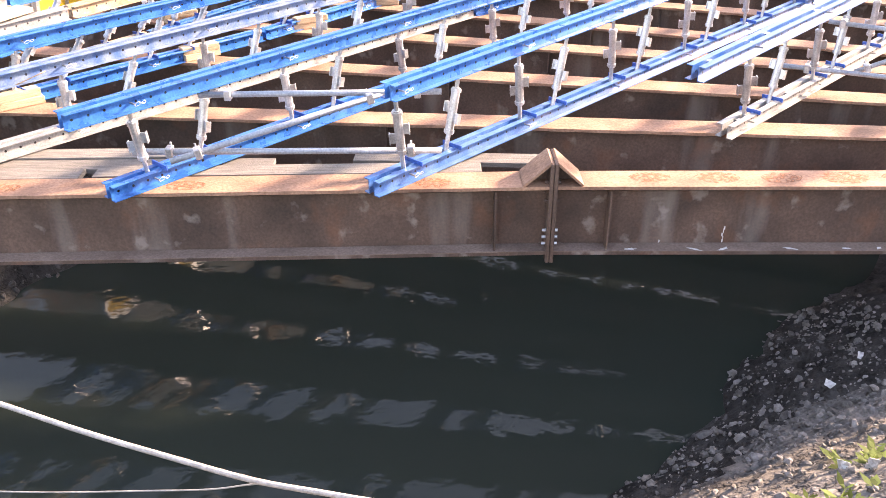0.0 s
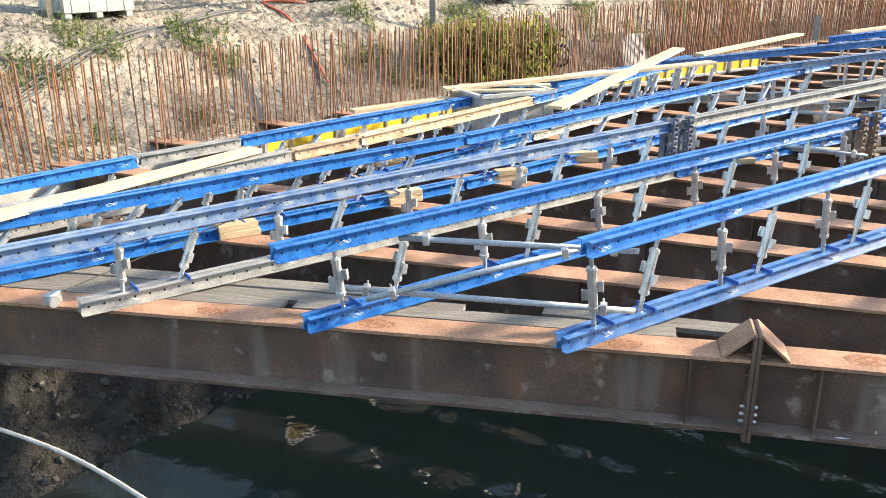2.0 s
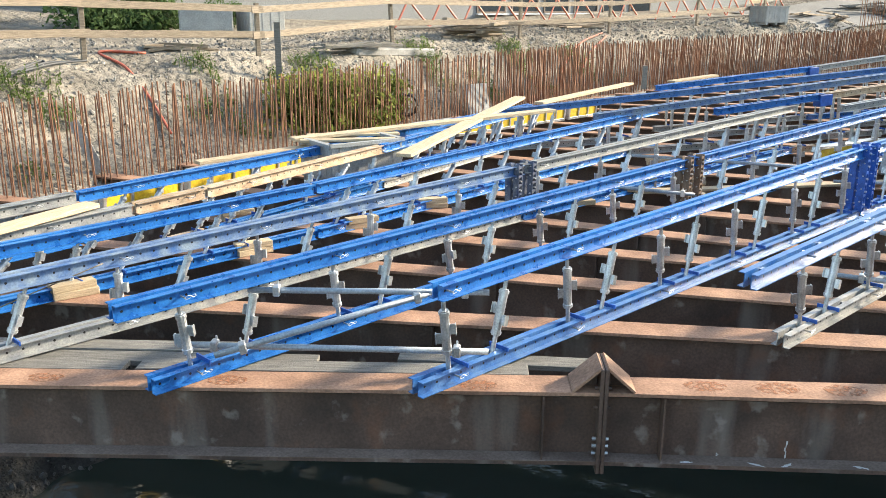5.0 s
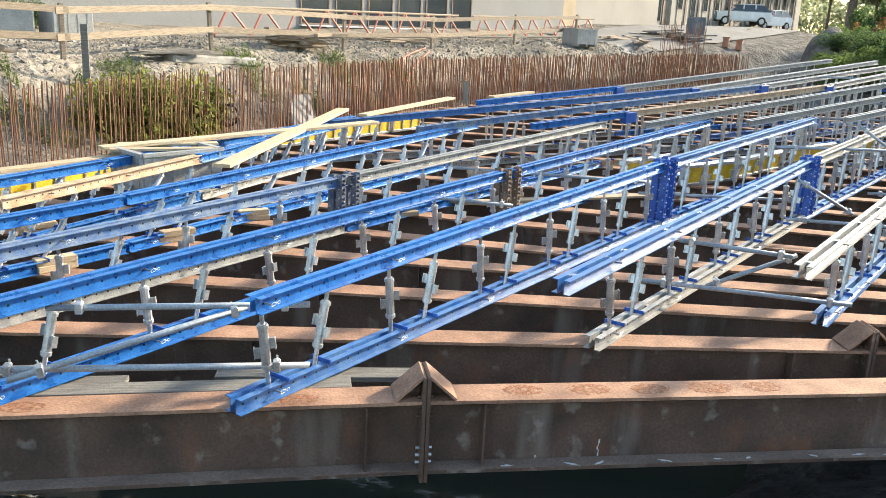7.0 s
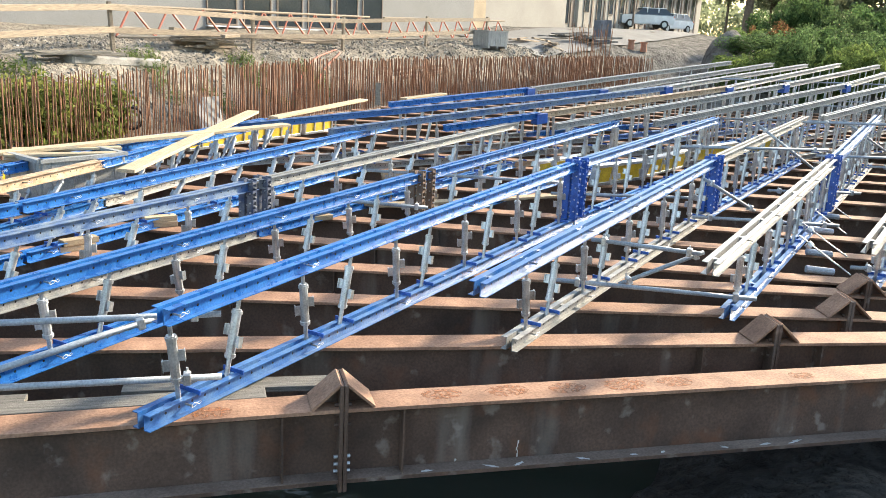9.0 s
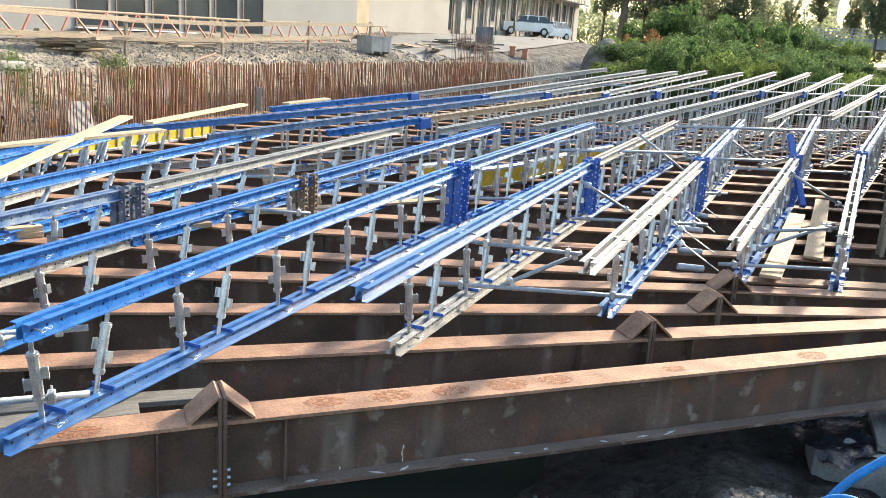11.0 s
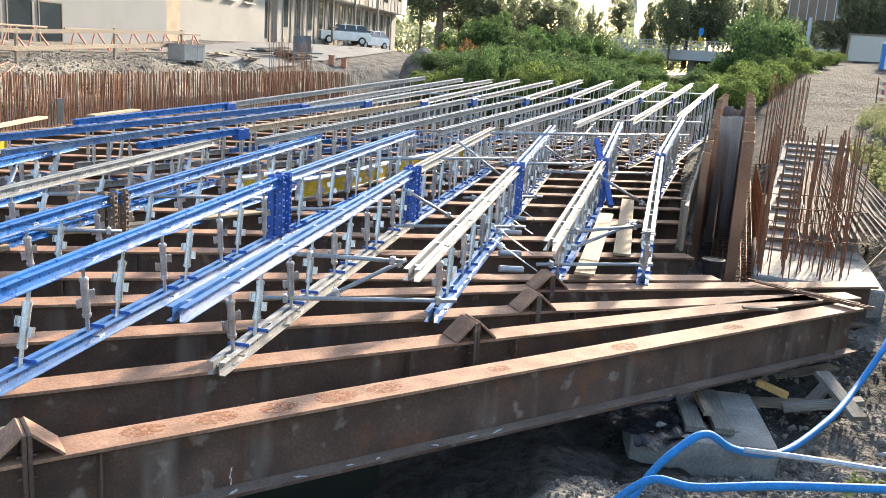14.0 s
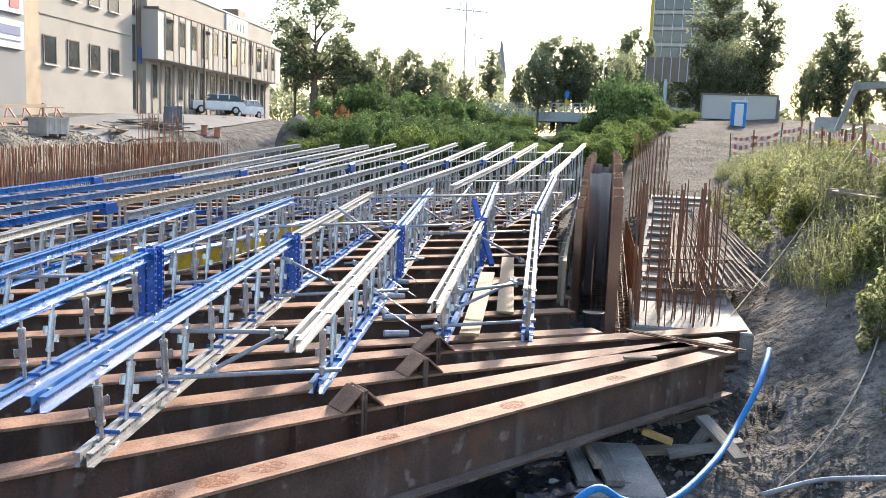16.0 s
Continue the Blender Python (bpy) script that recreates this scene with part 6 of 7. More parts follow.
M_WHITEWALL = mat("white_cladding", (0.44, 0.425, 0.40), 0.7, 0, 0.05, 0.5, 30, 0.05)
M_BROWNPANEL = mat("brown_cladding", (0.16, 0.12, 0.095), 0.6, 0, 0.2, 1, 30, 0.05)
M_TAUPE = mat("taupe_cladding", (0.27, 0.24, 0.21), 0.65, 0, 0.12, 1, 30, 0.05)
M_STRIP = mat("timber_cladding", (0.38, 0.29, 0.19), 0.7, 0, 0.2, 1, 20, 0.1)
M_GLASS = mat("dark_glass", (0.035, 0.045, 0.055), 0.08, 0, 0.2, 0.6, 20, 0.0, spec=0.8)
M_FRAME = mat("window_frame", (0.45, 0.45, 0.44), 0.5, 0, 0.1, 3, 30, 0.0)
M_ASPHALT = mat("asphalt", (0.16, 0.16, 0.16), 0.9, 0, 0.2, 0.6, 40, 0.3)
M_SIGN = mat("sign_white", (0.56, 0.58, 0.62), 0.5, 0, 0.05, 1, 20, 0.0)
M_SIGNRED = mat("sign_red", (0.60, 0.03, 0.06), 0.5, 0, 0.05, 1, 20, 0.0)
M_SIGNBLUE = mat("sign_blue", (0.05, 0.09, 0.24), 0.5, 0, 0.05, 1, 20, 0.0)

# street strip in front of the building, laid on the slope
_vs, _fs = [], []
for _k in range(34):
    _c = Vector((48.0, 78.7)) + Vector((-0.731, -0.682)) * (1.5 * _k)
    for _j, _w in enumerate((0.2, 1.4, 2.6, 3.8, 5.0)):
        _p = _c + Vector((0.682, -0.731)) * _w
        _vs.append((_p.x, _p.y, ground_z(_p.x, _p.y) + 0.06))
    if _k:
        _o = _k * 5
        _fs += [(_o - 5 + j, _o - 4 + j, _o + 1 + j, _o + j) for j in range(4)]
_me = bpy.data.meshes.new("road")
_me.from_pydata(_vs, [], _fs)
_me.materials.append(M_ASPHALT)
tagged(new("road", _me), "pale worn asphalt street beside the building", "road", kind="structure")

O_B = Vector((24.8, 57.07, 3.6))
MB = Matrix.Translation(O_B) @ Matrix.Rotation(radians(43), 4, "Z")
house = thing("office_building", "two- and three-storey pale office building with an overhanging upper floor", "building")
house.matrix_basis = MB
LW, YW = 29.0, 1.0      # length of the newer wing, set-back of the walls under it


def wall_box(name, x0, x1, y0, y1, z0, z1, material, label=""):
    bm = bmesh.new()
    box(bm, ((x0 + x1) / 2, (y0 + y1) / 2, (z0 + z1) / 2), (x1 - x0, y1 - y0, z1 - z0))
    return part(name, bm, material, house, label)


wall_box("wall", -12.7, -1.75, YW, 13, -2.5, 10.6, M_RENDERWALL)
wall_box("wall", -14.1, -12.7, YW - 0.03, 13, -2.5, 10.6, M_STRIP, "timber-coloured wall strip")
wall_box("wall", -48, -14.1, YW - 0.06, 13, -2.5, 10.6, M_GREYWALL, "grey rendered wall")
wall_box("wall", -1.75, 0.3, YW + 0.25, 13, -2.5, 10.6, M_RENDERWALL)
wall_box("wall", 0.3, LW, YW, 14, -2.5, 3.3, M_RENDERWALL)
wall_box("upper_floor", 0.0, LW + 0.2, 0.0, 14, 3.3, 6.6, M_WHITEWALL, "pale overhanging upper floor")
wall_box("parapet", 0.3, LW, 0.9, 14, 6.6, 8.5, M_RENDERWALL)
wall_box("coping", -0.1, LW + 0.35, -0.1, 0.95, 6.6, 6.75, M_BROWNPANEL)
wall_box("coping", 0.2, LW + 0.1, 0.82, 1.2, 8.5, 8.6, M_FRAME)
wall_box("ledge", -12.7, -1.75, YW - 0.06, YW, 4.55, 4.63, M_RENDERWALL)
wall_box("roof_unit", 22.2, 24.2, 2.0, 4.0, 8.6, 9.7, M_BROWNPANEL)
for _x in (8.2, 13.4, 19.6):
    wall_box("drain_pipe", _x, _x + 0.12, -0.13, 0.0, 0.0, 6.6, M_BROWNPANEL, "dark down pipe")
for _x in (1.9, 8.9, 15.2, 22.0):
    wall_box("wall_lamp", _x, _x + 0.2, -0.3, 0.0, 5.9, 6.1, M_BROWNPANEL)


def window(x, z, w, h, y, sill=True):
    bm = bmesh.new()
    for c, s in (((x - w / 2, y, z + h / 2), (0.06, 0.07, h)), ((x + w / 2, y, z + h / 2), (0.06, 0.07, h)), ((x, y, z + h), (w + 0.06, 0.07, 0.06)), ((x, y, z), (w + 0.06, 0.07, 0.06))):
        box(bm, c, s)
    wn = part("window", bm, M_BROWNPANEL, house)
    bm = bmesh.new()
    box(bm, (x, y + 0.02, z + h / 2), (w - 0.06, 0.06, h - 0.06))
    part("pane", bm, M_GLASS, wn, "dark reflecting pane")
    if sill:
        bm = bmesh.new()
        box(bm, (x, y - 0.1, z - 0.07), (w + 0.2, 0.16, 0.05))
        part("sill", bm, M_SIGN, wn)


for _k in range(4):
    for _z in (1.98, 5.75):
        window(-11.7 + 2.47 * _k, _z, 1.25, 1.5, YW - 0.02)
for _k in range(6):
    window(-33.0 + 1.9 * _k, -1.2, 1.5, 1.7, YW - 0.08)
for _z, _h in ((-0.2, 2.6), (3.0, 2.4), (6.0, 3.2)):
    window(-1.2, _z, 0.7, _h, YW + 0.23, False)
wall_box("cladding", -0.6, 0.0, YW + 0.18, YW + 0.25, -0.4, 8.2, M_BROWNPANEL, "dark upright glazing strip")
wall_box("cladding", -0.62, 0.02, YW + 0.14, YW + 0.18, 2.9, 4.0, M_SIGNBLUE, "dark blue panel")
_x = 1.0
_k = 0
while _x < LW - 1.5:
    _w = 1.3 if _k % 3 == 0 else 0.95
    _z0 = 4.0 if _k % 3 == 0 else 4.45
    window(_x + 0.75, _z0, _w, 6.2 - _z0, -0.02, False)
    wall_box("cladding", _x + 0.75 - _w / 2, _x + 0.75 + _w / 2, -0.05, 0.0, 3.32, _z0 - 0.05, M_TAUPE, "taupe panel under the window")
    wall_box("cladding", _x + 0.75 - _w / 2, _x + 0.75 + _w / 2, -0.05, 0.0, 6.28, 6.58, M_TAUPE, "taupe panel over the window")
    wall_box("cladding", _x + 0.75 + _w / 2 + 0.16, _x + 0.75 + _w / 2 + (0.5 if _k % 2 else 0.8), -0.05, 0.0, 3.32, 6.58, M_BROWNPANEL if _k % 4 == 2 else M_TAUPE, "upright cladding strip")
    window(_x + 0.6, 0.1 if _k % 2 else 0.7, 0.8, 2.9 if _k % 2 else 2.3, YW - 0.03, False)
    wall_box("cladding", _x + 0.2, _x + 1.0, YW - 0.05, YW, -1.2, 0.0 if _k % 2 else 0.6, M_TAUPE, "taupe panel under the window")
    wall_box("cladding", _x + 1.5, _x + 1.8, YW - 0.06, YW, -1.2, 3.25, M_BROWNPANEL, "dark upright strip")
    _x += 2.25
    _k += 1
wall_box("sign", -20, -14.4, YW - 0.2, YW - 0.06, 2.45, 3.85, M_SIGN, "pale blue sign board with lettering")
wall_box("sign", -20, -14.4, YW - 0.2, YW - 0.06, 4.2, 6.0, M_SIGN, "white sign board with red lettering")
wall_box("sign", 15.6, 21.2, 0.78, 0.9, 6.95, 8.4, M_SIGN, "white roof sign with unreadable marks")
for _k in range(6):
    wall_box("mark", 16.2 + 0.75 * _k, 16.7 + 0.75 * _k, 0.75, 0.78, 7.3, 8.0, M_FRAME)
wall_box("mark", -15.6, -14.8, YW - 0.23, YW - 0.2, 4.45, 5.05, M_SIGNRED)
wall_box("mark", -16.6, -14.75, YW - 0.23, YW - 0.2, 3.1, 3.55, M_SIGNBLUE)
wall_box("mark", -17.4, -14.7, YW - 0.23, YW - 0.2, 2.8, 2.86, M_SIGNBLUE)

# site fence of mesh panels in front of the building
mf = thing("mesh_fence", "row of galvanised mesh fence panels before the building", "fence")
for _k in range(22):
    _a, _b = Vector((-20, 12.5)) + Vector((0.669, 0.743)) * (3.3 * _k) + Vector((-0.743, 0.669)) * 5.6, Vector((-20, 12.5)) + Vector((0.669, 0.743)) * (3.3 * _k + 3.2) + Vector((-0.743, 0.669)) * 5.6
    _g0, _g1 = ground_z(_a.x, _a.y), ground_z(_b.x, _b.y)
    _bm = bmesh.new()
    for _p, _q, _r in (((_a.x, _a.y, _g0), (_a.x, _a.y, _g0 + 2.0), 0.025), ((_b.x, _b.y, _g1), (_b.x, _b.y, _g1 + 2.0), 0.025), ((_a.x, _a.y, _g0 + 1.98), (_b.x, _b.y, _g1 + 1.98), 0.02), ((_a.x, _a.y, _g0 + 0.15), (_b.x, _b.y, _g1 + 0.15), 0.02)):
        rod(_bm, _p, _q, _r, 6)
    _pf = part("panel_frame", _bm, M_GALV, mf)
    _bm = bmesh.new()
    for _j in range(1, 16):
        _c = Vector((_a.x, _a.y, _g0)).lerp(Vector((_b.x, _b.y, _g1)), _j / 16)
        rod(_bm, _c + Vector((0, 0, 0.15)), _c + Vector((0, 0, 1.98)), 0.004, 3)
    part("wires", _bm, M_GALV, _pf)["kind"] = "stuff"

# ---- parked cars ----
M_CARPAINT = mat("white_car_paint", (0.78, 0.79, 0.80), 0.25, 0, 0.04, 2, 30, 0.0, spec=0.6)
M_TYRE = mat("tyre", (0.02, 0.02, 0.02), 0.8, 0, 0.2, 10, 40, 0.1)
M_LAMP = mat("lamp_glass", (0.45, 0.05, 0.04), 0.2, 0, 0.1, 10, 40, 0.0)


def car(m, label):
    c = thing("car", label, "car", "parked cars")
    bm = bmesh.new()
    low = [(-2.2, 0.32), (-2.25, 0.75), (-2.1, 0.98), (-0.9, 1.06), (2.05, 1.06), (2.25, 0.9), (2.2, 0.34)]
    a = [bm.verts.new((x, -0.9, z)) for x, z in low]
    b = [bm.verts.new((x, 0.9, z)) for x, z in low]
    for i in range(len(low)):
        j = (i + 1) % len(low)
        bm.faces.new((a[i], a[j], b[j], b[i]))
    bm.faces.new(a[::-1])
    bm.faces.new(b)
    bmesh.ops.recalc_face_normals(bm, faces=bm.faces[:])
    bmesh.ops.bevel(bm, geom=bm.edges[:], offset=0.07, segments=2, affect="EDGES")
    body = part("body", bm, M_CARPAINT, c)
    bm = bmesh.new()
    up = [(-1.05, 1.02), (-0.35, 1.52), (1.5, 1.56), (2.1, 1.02)]
    a = [bm.verts.new((x, -0.84 if z < 1.2 else -0.66, z)) for x, z in up]
    b = [bm.verts.new((x, 0.84 if z < 1.2 else 0.66, z)) for x, z in up]
    for i in range(4):
        j = (i + 1) % 4
        bm.faces.new((a[i], a[j], b[j], b[i]))
    bm.faces.new(a[::-1])
    bm.faces.new(b)
    bmesh.ops.recalc_face_normals(bm, faces=bm.faces[:])
    part("glasshouse", bm, M_GLASS, c, "dark tinted glazing")
    bm = bmesh.new()
    box(bm, (0.58, 0, 1.555), (1.95, 1.34, 0.06), None, 0.02)
    for x in (-0.02, 0.9):
        for sd in (-1, 1):
            box(bm, (x, sd * 0.755, 1.28), (0.08, 0.03, 0.56), Matrix.Identity(4))
    part("roof", bm, M_CARPAINT, c)
    for x in (-1.4, 1.4):
        for sd in (-1, 1):
            bm = bmesh.new()
            rod(bm, (x, sd * 0.72, 0.33), (x, sd * 0.93, 0.33), 0.33, 18)
            w = part("wheel", bm, M_TYRE, c, "black tyre")
            bm = bmesh.new()
            rod(bm, (x, sd * 0.90, 0.33), (x, sd * 0.945, 0.33), 0.2, 12)
            part("rim", bm, M_GALV, w)
    for sd in (-1, 1):
        bm = bmesh.new()
        box(bm, (2.2, sd * 0.7, 0.92), (0.1, 0.3, 0.14), None, 0.02)
        part("tail_lamp", bm, M_LAMP, c)
        bm = bmesh.new()
        box(bm, (-2.2, sd * 0.66, 0.8), (0.1, 0.35, 0.13), None, 0.02)
        part("headlamp", bm, M_GLASS, c)
    c.matrix_basis = m
    return c


_p = far(26.9, 72)
_c1 = car(Matrix.Translation((_p.x, _p.y, ground_z(_p.x, _p.y) + 0.12)) @ Matrix.Rotation(radians(-8), 4, "Z"), "white estate car parked by the building")
_p = far(28.5, 78)
copy_thing(_c1, Matrix.Translation((_p.x, _p.y, ground_z(_p.x, _p.y) + 0.12)) @ Matrix.Rotation(radians(24), 4, "Z"))

# ---- distance beyond the canal ----
M_BRIDGE = mat("bridge_concrete", (0.34, 0.36, 0.38), 0.85, 0, 0.15, 0.4, 10, 0.1)
_bm = bmesh.new()
_q0, _q1 = far(45.5, 130, 0), far(53.5, 120, 0)
br = thing("road_bridge", "grey concrete road bridge with railings far off", "bridge")
_mm = along((_q0.x, _q0.y, 6.1), (_q1.x, _q1.y, 6.1))
_ln = (_q1 - _q0).length
box(_bm, (_ln / 2, 0, -0.6), (_ln, 9, 1.3), _mm)
part("deck", _bm, M_BRIDGE, br)
_bm = bmesh.new()
box(_bm, (_ln / 2, 4, -3.0), (1.0, 8, 4.5), _mm)
part("pier", _bm, M_BRIDGE, br)
for _k in range(19):
    _bm = bmesh.new()
    box(_bm, (_k * _ln / 18, -4.3, 0.6), (0.12, 0.12, 1.2), _mm)
    part("railing_post", _bm, M_PIPEGREY, br)
for _z in (0.4, 0.8, 1.2):
    _bm = bmesh.new()
    box(_bm, (_ln / 2, -4.3, _z), (_ln, 0.08, 0.08), _mm)
    part("railing", _bm, M_PIPEGREY, br)

tw = thing("tall_building", "tall office block under construction behind scaffolding", "building")
tw.matrix_basis = Matrix.Translation(far(57.6, 210, 4)) @ Matrix.Rotation(radians(-55), 4, "Z") @ Matrix.Diagonal((0.70, 1, 1, 1))
_bm = bmesh.new()
box(_bm, (0, 8, 17), (28, 16, 36))
part("wall", _bm, M_GREYWALL, tw)
for _k in range(9):
    _bm = bmesh.new()
    box(_bm, (0, -0.2, 2.5 + 3.7 * _k), (28.3, 0.5, 0.7))
    part("floor_edge", _bm, M_WHITEWALL, tw)
    for _j in range(9):
        _bm = bmesh.new()
        box(_bm, (-12.4 + 3.1 * _j, -0.05, 4.4 + 3.7 * _k), (2.5, 0.3, 2.4))
        part("window", _bm, M_GLASS, tw)
for _k in range(10):
    _bm = bmesh.new()
    box(_bm, (-14 + 3.1 * _k, -1.6, 17), (0.15, 0.15, 36))
    part("scaffold_pole", _bm, M_GALV, tw)
_bm = bmesh.new()
box(_bm, (-14.6, 5, 17), (1.2, 9, 35))
part("insulation", _bm, M_YELLOW, tw, "yellow insulated gable")


def pylon(p, h):
    py = thing("power_pylon", "grey lattice power pylon far off", "pylon", "pylons", at=p)
    w0, w1 = h * 0.075, h * 0.012
    for sx, sy in ((-1, -1), (1, -1), (1, 1), (-1, 1)):
        bm = bmesh.new()
        rod(bm, (sx * w0, sy * w0, 0), (sx * w1, sy * w1, h), h * 0.003, 5)
        part("leg", bm, M_PIPEGREY, py)
    bm = bmesh.new()
    for k in range(12):
        a, b = k / 12, (k + 1) / 12
        wa, wb = w0 + (w1 - w0) * a, w0 + (w1 - w0) * b
        for (x0, y0), (x1, y1) in (((-1, -1), (1, -1)), ((1, -1), (1, 1)), ((1, 1), (-1, 1)), ((-1, 1), (-1, -1))):
            rod(bm, (x0 * wa, y0 * wa, h * a), (x1 * wb, y1 * wb, h * b), h * 0.0018, 4)
            rod(bm, (x1 * wa, y1 * wa, h * a), (x0 * wb, y0 * wb, h * b), h * 0.0018, 4)
    part("bracing", bm, M_PIPEGREY, py)
    for z in (0.72, 0.84, 0.95):
        bm = bmesh.new()
        rod(bm, (-h * 0.13, h * 0.05, h * z), (h * 0.13, -h * 0.05, h * z), h * 0.004, 5)
        part("cross_arm", bm, M_PIPEGREY, py)
    return py


pylon(far(42.9, 330, 4), 62)
pylon(far(43.9, 520, 4), 58)
_sp = thing("church_spire", "thin dark church spire far off", "church")
_sp.location = far(45.3, 420, 4)
_bm = bmesh.new()
rod(_bm, (0, 0, 0), (0, 0, 26), 3.0, 4)
part("tower", _bm, M_GREYWALL, _sp)
_bm = bmesh.new()
rod(_bm, (0, 0, 26), (0, 0, 45), 3.2, 6, 0.1)
part("spire", _bm, M_GREYWALL, _sp)
bb = thing("billboard", "dark billboard seen from behind on a steel post", "billboard")
bb.matrix_basis = Matrix.Translation(far(55.95, 112, 4.4)) @ Matrix.Rotation(radians(-55), 4, "Z")
_bm = bmesh.new()
box(_bm, (0, 0, 7.2), (5.4, 0.3, 3.0), None, 0.04)
part("board", _bm, M_BROWNPANEL, bb)
for _k in range(6):
    _bm = bmesh.new()
    box(_bm, (-2.5 + _k, -0.2, 7.2), (0.1, 0.15, 3.0))
    part("rib", _bm, M_PIPEGREY, bb)
_bm = bmesh.new()
rod(_bm, (0, 0, 0), (0, 0, 6), 0.25, 8)
part("post", _bm, M_PIPEGREY, bb)
sc = thing("site_container", "long white site container with a dark roof edge", "container")
sc.matrix_basis = Matrix.Translation(far(60.5, 96, 5.25)) @ Matrix.Rotation(radians(-58), 4, "Z")
for _nm, _c, _s, _m in (("wall", (0, 1.2, 1.3), (7.6, 2.4, 2.5), M_WHITEWALL), ("roof", (0, 1.2, 2.62), (7.8, 2.6, 0.16), M_BROWNPANEL), ("corner_post", (-3.8, 0, 1.3), (0.2, 0.2, 2.6), M_BROWNPANEL), ("corner_post", (3.8, 0, 1.3), (0.2, 0.2, 2.6), M_BROWNPANEL), ("door", (4.0, 1.2, 1.2), (0.3, 1.0, 2.1), M_GREYWALL)):
    _bm = bmesh.new()
    box(_bm, _c, _s, None, 0.02)
    part(_nm, _bm, _m, sc)
tc = thing("toilet_cabin", "blue and white portable toilet cabin", "toilet")
tc.matrix_basis = Matrix.Translation(far(60.55, 78, 4.1)) @ Matrix.Rotation(radians(-55), 4, "Z")
for _nm, _c, _s, _m in (("cabin", (0, 0.6, 1.1), (1.2, 1.2, 2.2), M_HOSEBLUE), ("door", (0, -0.03, 1.1), (0.7, 0.08, 1.9), M_SIGN), ("roof", (0, 0.6, 2.25), (1.3, 1.3, 0.18), M_SIGN), ("vent_pipe", (0.5, 1.0, 2.45), (0.1, 0.1, 0.4), M_SIGN)):
    _bm = bmesh.new()
    box(_bm, _c, _s, None, 0.04)
    part(_nm, _bm, _m, tc)
for _az, _d, _h in ((52.0, 118, 12.0), (54.2, 140, 11.0)):
    _th = thing("street_lamp", "tall grey street lamp by the bridge", "lamp", "street lamps", at=far(_az, _d, 4.5))
    _bm = bmesh.new()
    rod(_bm, (0, 0, 0), (0, 0, _h), 0.13, 8, 0.07)
    part("pole", _bm, M_GALV, _th)
    _bm = bmesh.new()
    rod(_bm, (0, 0, _h), (-1.2, 0.6, _h + 0.3), 0.06, 6)
    part("arm", _bm, M_GALV, _th)
_th = thing("road_sign", "blue and yellow road sign on the bridge", "sign", at=far(49.7, 112, 6.2))
for _nm, _c, _s, _m in (("post", (0, 0, 0.9), (0.1, 0.1, 2.6), M_GALV), ("plate", (0, -0.1, 2.0), (0.8, 0.06, 0.8), M_HOSEBLUE), ("plate", (0, -0.1, 1.0), (0.7, 0.06, 0.6), M_YELLOW)):
    _bm = bmesh.new()
    box(_bm, _c, _s)
    part(_nm, _bm, _m, _th)

# excavator at the edge of the hill
M_EXGREY = mat("excavator_grey", (0.20, 0.20, 0.19), 0.5, 0, 0.2, 3, 40, 0.1)
ex = thing("excavator", "grey and yellow excavator with its arm lowered", "excavator")
ex.matrix_basis = Matrix.Translation(far(72.6, 55, 2.3)) @ Matrix.Rotation(radians(120), 4, "Z")
for _nm, _c, _s, _m in (("track", (0, 1.0, 0.4), (3.6, 0.55, 0.8), M_TYRE), ("track", (0, -1.0, 0.4), (3.6, 0.55, 0.8), M_TYRE), ("body", (-0.3, 0, 1.45), (3.4, 2.4, 1.2), M_EXGREY), ("engine_hood", (-1.3, 0, 2.2), (1.3, 2.3, 0.5), M_YELLOW)):
    _bm = bmesh.new()
    box(_bm, _c, _s, None, 0.1)
    part(_nm, _bm, _m, ex)
_bm = bmesh.new()
box(_bm, (0.6, 0.75, 2.4), (1.4, 0.95, 1.7), None, 0.12)
part("cab", _bm, M_GLASS, ex, "glazed cab")
for _nm, _pts, _w in (("boom", ((0.9, -0.2, 1.8), (3.0, -0.2, 4.1), (5.4, -0.2, 3.9)), 0.42), ("arm", ((5.3, -0.2, 4.1), (6.1, -0.2, 1.5)), 0.32)):
    _bm = bmesh.new()
    for _a, _b in zip(_pts, _pts[1:]):
        _l = (Vector(_b) - Vector(_a)).length
        box(_bm, (_l / 2, 0, 0), (_l + 0.2, 0.35, _w), along(_a, _b), 0.04)
    part(_nm, _bm, M_EXGREY, ex)
_bm = bmesh.new()
extrude(_bm, [(0, 0), (0.5, -0.2), (0.9, 0.3), (0.8, 0.9), (0.1, 0.7)], 0.9, Matrix.Translation((5.7, -0.65, 0.8)) @ Matrix.Rotation(radians(90), 4, "Z"))
part("bucket", _bm, M_EXGREY, ex)

# red and white barrier on the hill
M_NET = mat("barrier_red", (0.50, 0.07, 0.04), 0.6, 0, 0.25, 6, 40, 0.1)
bar = thing("site_barrier", "rusty posts with red and white barrier tape on the slope's crest", "barrier")
_bp = [Vector((x, y, ground_z(x, y))) for x, y in ((43.0, 24.6), (40.2, 21.8), (37.0, 18.8), (33.8, 16.4), (31.2, 14.7), (28.9, 13.2), (26.8, 12.0), (25.0, 11.0), (23.5, 10.15), (22.2, 9.4), (20.4, 8.3), (18.5, 7.1), (16.8, 6.1))]
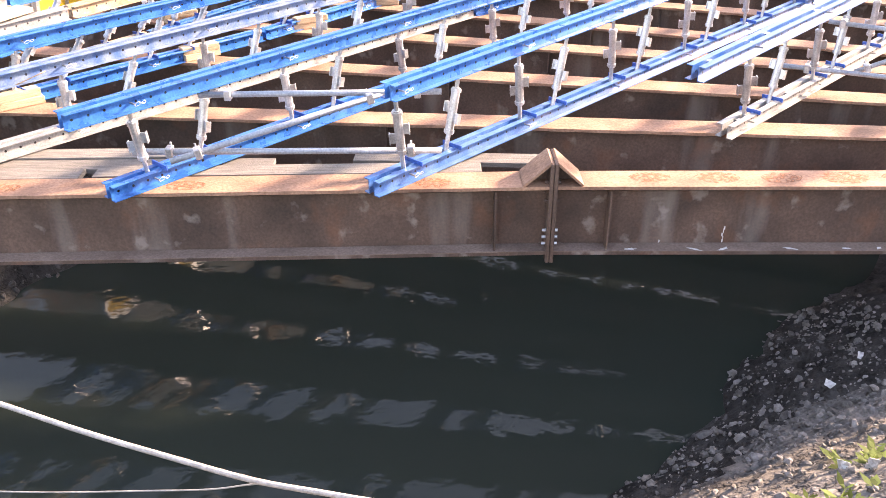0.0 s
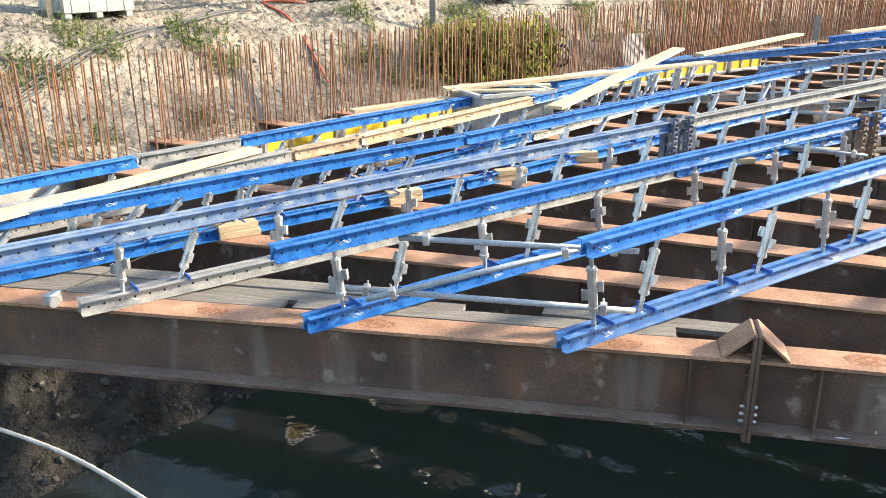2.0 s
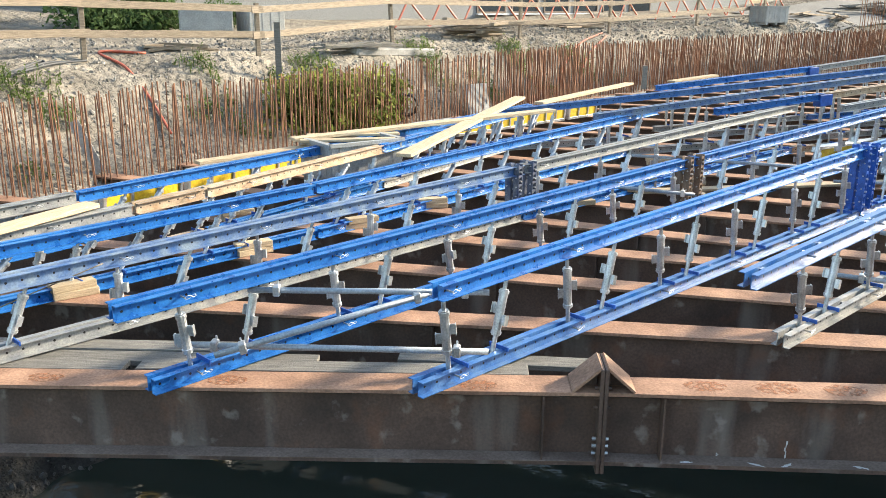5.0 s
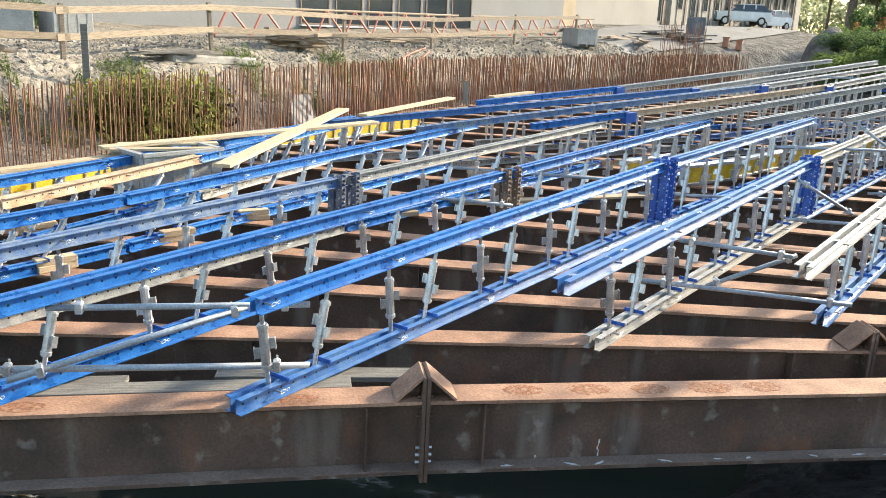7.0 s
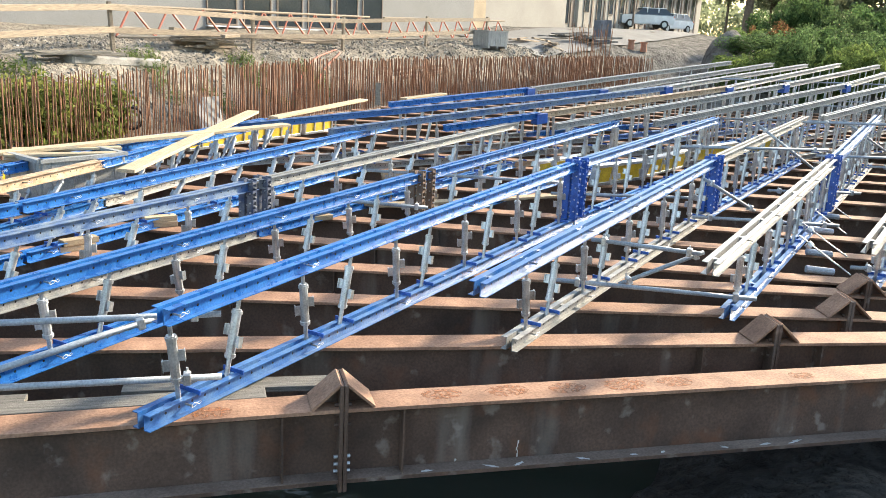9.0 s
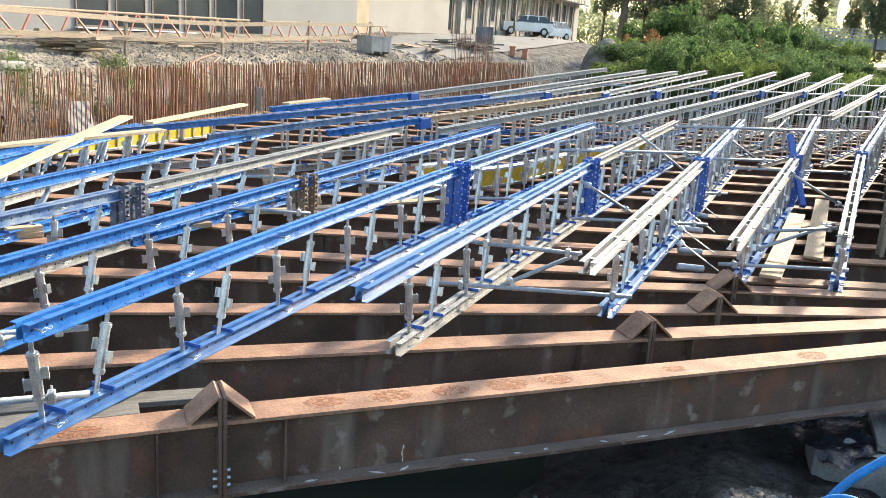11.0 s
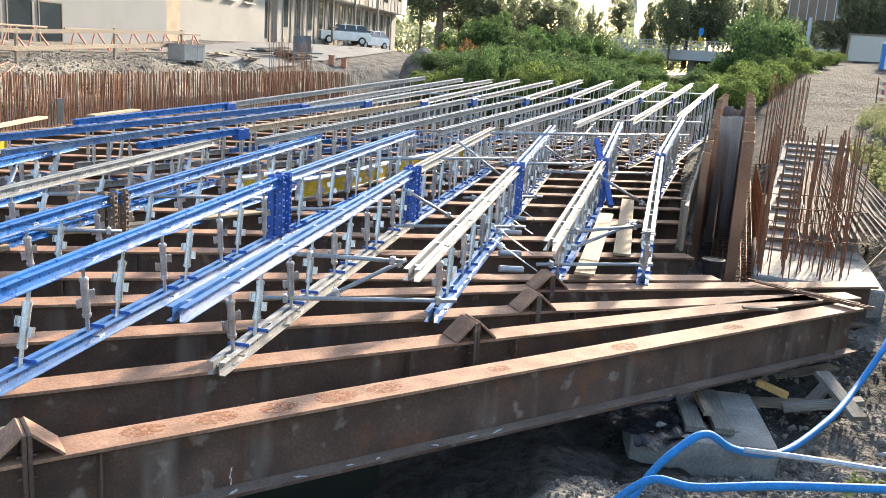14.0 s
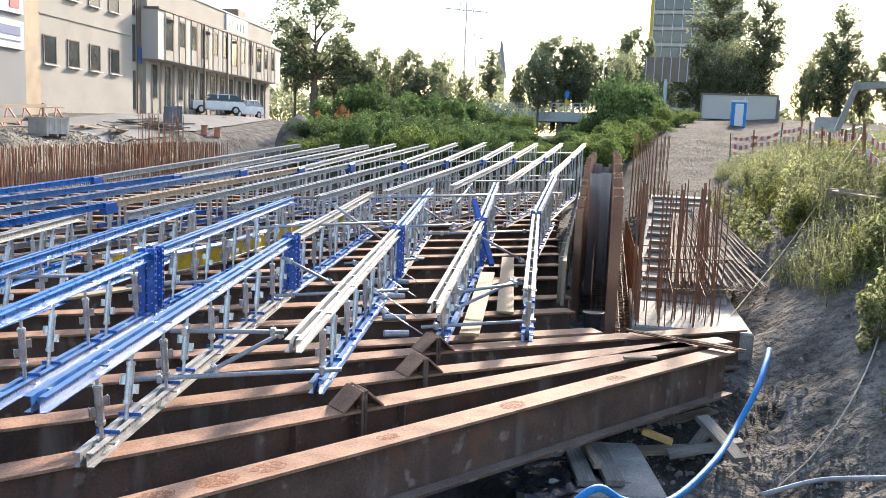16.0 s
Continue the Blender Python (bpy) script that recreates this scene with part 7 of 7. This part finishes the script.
for _k, _p in enumerate(_bp):
    _bm = bmesh.new()
    rod(_bm, _p + Vector((0, 0, -0.2)), _p + Vector((0.10 * math.sin(_k * 3), 0.08 * math.cos(_k * 5), 1.25 + 0.15 * math.sin(_k * 7))), 0.035, 6)
    part("post", _bm, M_REBAR, bar)
for _i, (_p, _q) in enumerate(zip(_bp, _bp[1:])):
    for _r, (_h, _w) in enumerate(((1.0, 0.16), (0.62, 0.24), (0.25, 0.14))):
        _l = (_q - _p).length
        _m2 = along(_p + Vector((0, 0, _h)), _q + Vector((0, 0, _h)))
        for _j in range(8):
            _bm = bmesh.new()
            _sag = -(0.10 + 0.07 * math.sin(_i * 2 + _r)) * math.sin(math.pi * (_j + 0.5) / 8)
            box(_bm, (_l * (_j + 0.5) / 8, 0.03, _sag), (_l / 8, 0.01, _w), _m2)
            part("tape", _bm, M_NET if (_j + _i) % 2 else M_LITTER, bar)
for _k, (_az, _d) in enumerate(((66.4, 25), (67.6, 21.5), (69.3, 18.5))):
    heap(far(_az, _d).x, far(_az, _d).y, 8, 3.0, 20 + 30 * _k, M_OLDWOOD, "timber_heap", "old boards by the barrier on the slope", 0.8, 0.07)
_p, _q = far(60.5, 14.5), far(67.5, 23)
solo("guy_rope", hose_mesh([_p + Vector((0, 0, 0.25)), (_p + _q) / 2 + Vector((0, 0, 0.4)), _q + Vector((0, 0, 1.0))], 0.012, 5), M_WOOD, "pale rope strung over the weeds", "rope", smooth=True)
# spare building stock near the container
for _k, (_az, _d) in enumerate(((65.6, 72),)):
    _p = far(_az, _d)
    crate(_p.x, _p.y, 30 + _k * 20, 2.4, 1.4, 1.1, "pale stack of building stock on the site")
# old timber railing beyond the canal and standing bars at the wall's end
_th = thing("corner_bars", "taller group of rusty bars at the end of the wall", "reinforcement", at=(18.5, 43.0, 0.6))
for _k in range(34):
    _bm = bmesh.new()
    rod(_bm, (-1.6 + 0.14 * _k, 0.16 * _k - 2.0, -0.2), (-1.6 + 0.14 * _k + _rs.gauss(0, 0.06), 0.16 * _k - 2.0, 2.6 + _rs.uniform(-0.3, 0.2)), 0.014, 5)
    part("bar", _bm, M_REBAR, _th)
# clay pipes standing by the timber heap
for _k in range(2):
    _bm = bmesh.new()
    rod(_bm, (0, 0, 0), (0, 0, 0.5), 0.2, 14, 0.17)
    rod(_bm, (0, 0, 0.5), (0, 0, 0.58), 0.22, 14)
    solo("clay_pipe", _bm, M_CLAY, "short clay pipe standing by the timber heap", "pipe", "clay pipes", m=Matrix.Translation(grounded(24.0 + 0.9 * _k, 48.6 + 0.1 * _k)))
# long slab and steel bars lying on the gravel shelf
_bm = bmesh.new()
box(_bm, (1.5, 0, 0.12), (3.0, 0.5, 0.24), None, 0.05)
_sl = grounded(-3.6, 22.4, -0.14)
solo("stone_slab", _bm, M_CONC, "rough stone slab lying on the gravel", "slab", m=along(_sl, grounded(-1.6, 24.9, -0.14)))
for _k in range(3):
    _bm = bmesh.new()
    box(_bm, (1.7, 0, 0.05), (3.4, 0.12, 0.10), None, 0.01)
    solo("steel_bar", _bm, M_RUST, "long rusty steel section lying on the gravel", "bar", "steel bars", m=along(grounded(6.6 + 0.1 * _k, 33.4 - 0.14 * _k), grounded(9.0 + 0.1 * _k, 35.8 - 0.14 * _k)))
# white paint runs on the front girder
M_PAINT = mat("white_paint", (0.66, 0.66, 0.64), 0.6, 0, 0.15, 20, 60, 0.1)
for _k, (_x, _z0, _z1) in enumerate(((2.24, -0.18, -0.44), (2.26, -0.42, -0.565), (2.97, -0.04, -0.24), (3.15, -0.04, -0.3), (3.24, -0.03, -0.44), (2.62, -0.50, -0.565), (2.75, -0.52, -0.565), (3.4, -0.50, -0.565), (3.75, -0.52, -0.565), (4.5, -0.53, -0.565), (1.75, -0.54, -0.565))):
    _bm = bmesh.new()
    for _j in range(5):
        _u, _v = _z0 + (_z1 - _z0) * _j / 5, _z0 + (_z1 - _z0) * (_j + 1) / 5
        box(_bm, (_x + 0.006 * math.sin(_j * 2 + _k), 5.887 - 0.0009 * (_k % 2), (_u + _v) / 2), (0.009 + 0.004 * math.sin(_j * 3 + _k), 0.004, abs(_u - _v) * 1.05))
    solo("paint_run", _bm, M_PAINT, "thin run of white paint on the girder's web", "paint", "paint runs")
for _k in range(9):
    _bm = bmesh.new()
    _x = 1.5 + 0.42 * _k + 0.1 * math.sin(_k * 2.2)
    _ph = [noise.noise((_k * 3.1, _j * 1.7, 0.5)) for _j in range(14)]
    _vs = [_bm.verts.new(((0.045 + 0.02 * math.sin(_k)) * (1 + 0.9 * _ph[_j]) * math.cos(_j * math.tau / 14), 0.014 * (1 + 0.9 * _ph[_j]) * math.sin(_j * math.tau / 14), 0.002)) for _j in range(14)]
    _bm.faces.new(_vs)
    solo("paint_spot", _bm, M_PAINT, "splash of white paint on the girder's lower flange", "paint", "paint runs", m=Matrix.Translation((_x, 5.775, -0.566)) @ Matrix.Rotation(0.5 * math.sin(_k * 4), 4, "Z"))
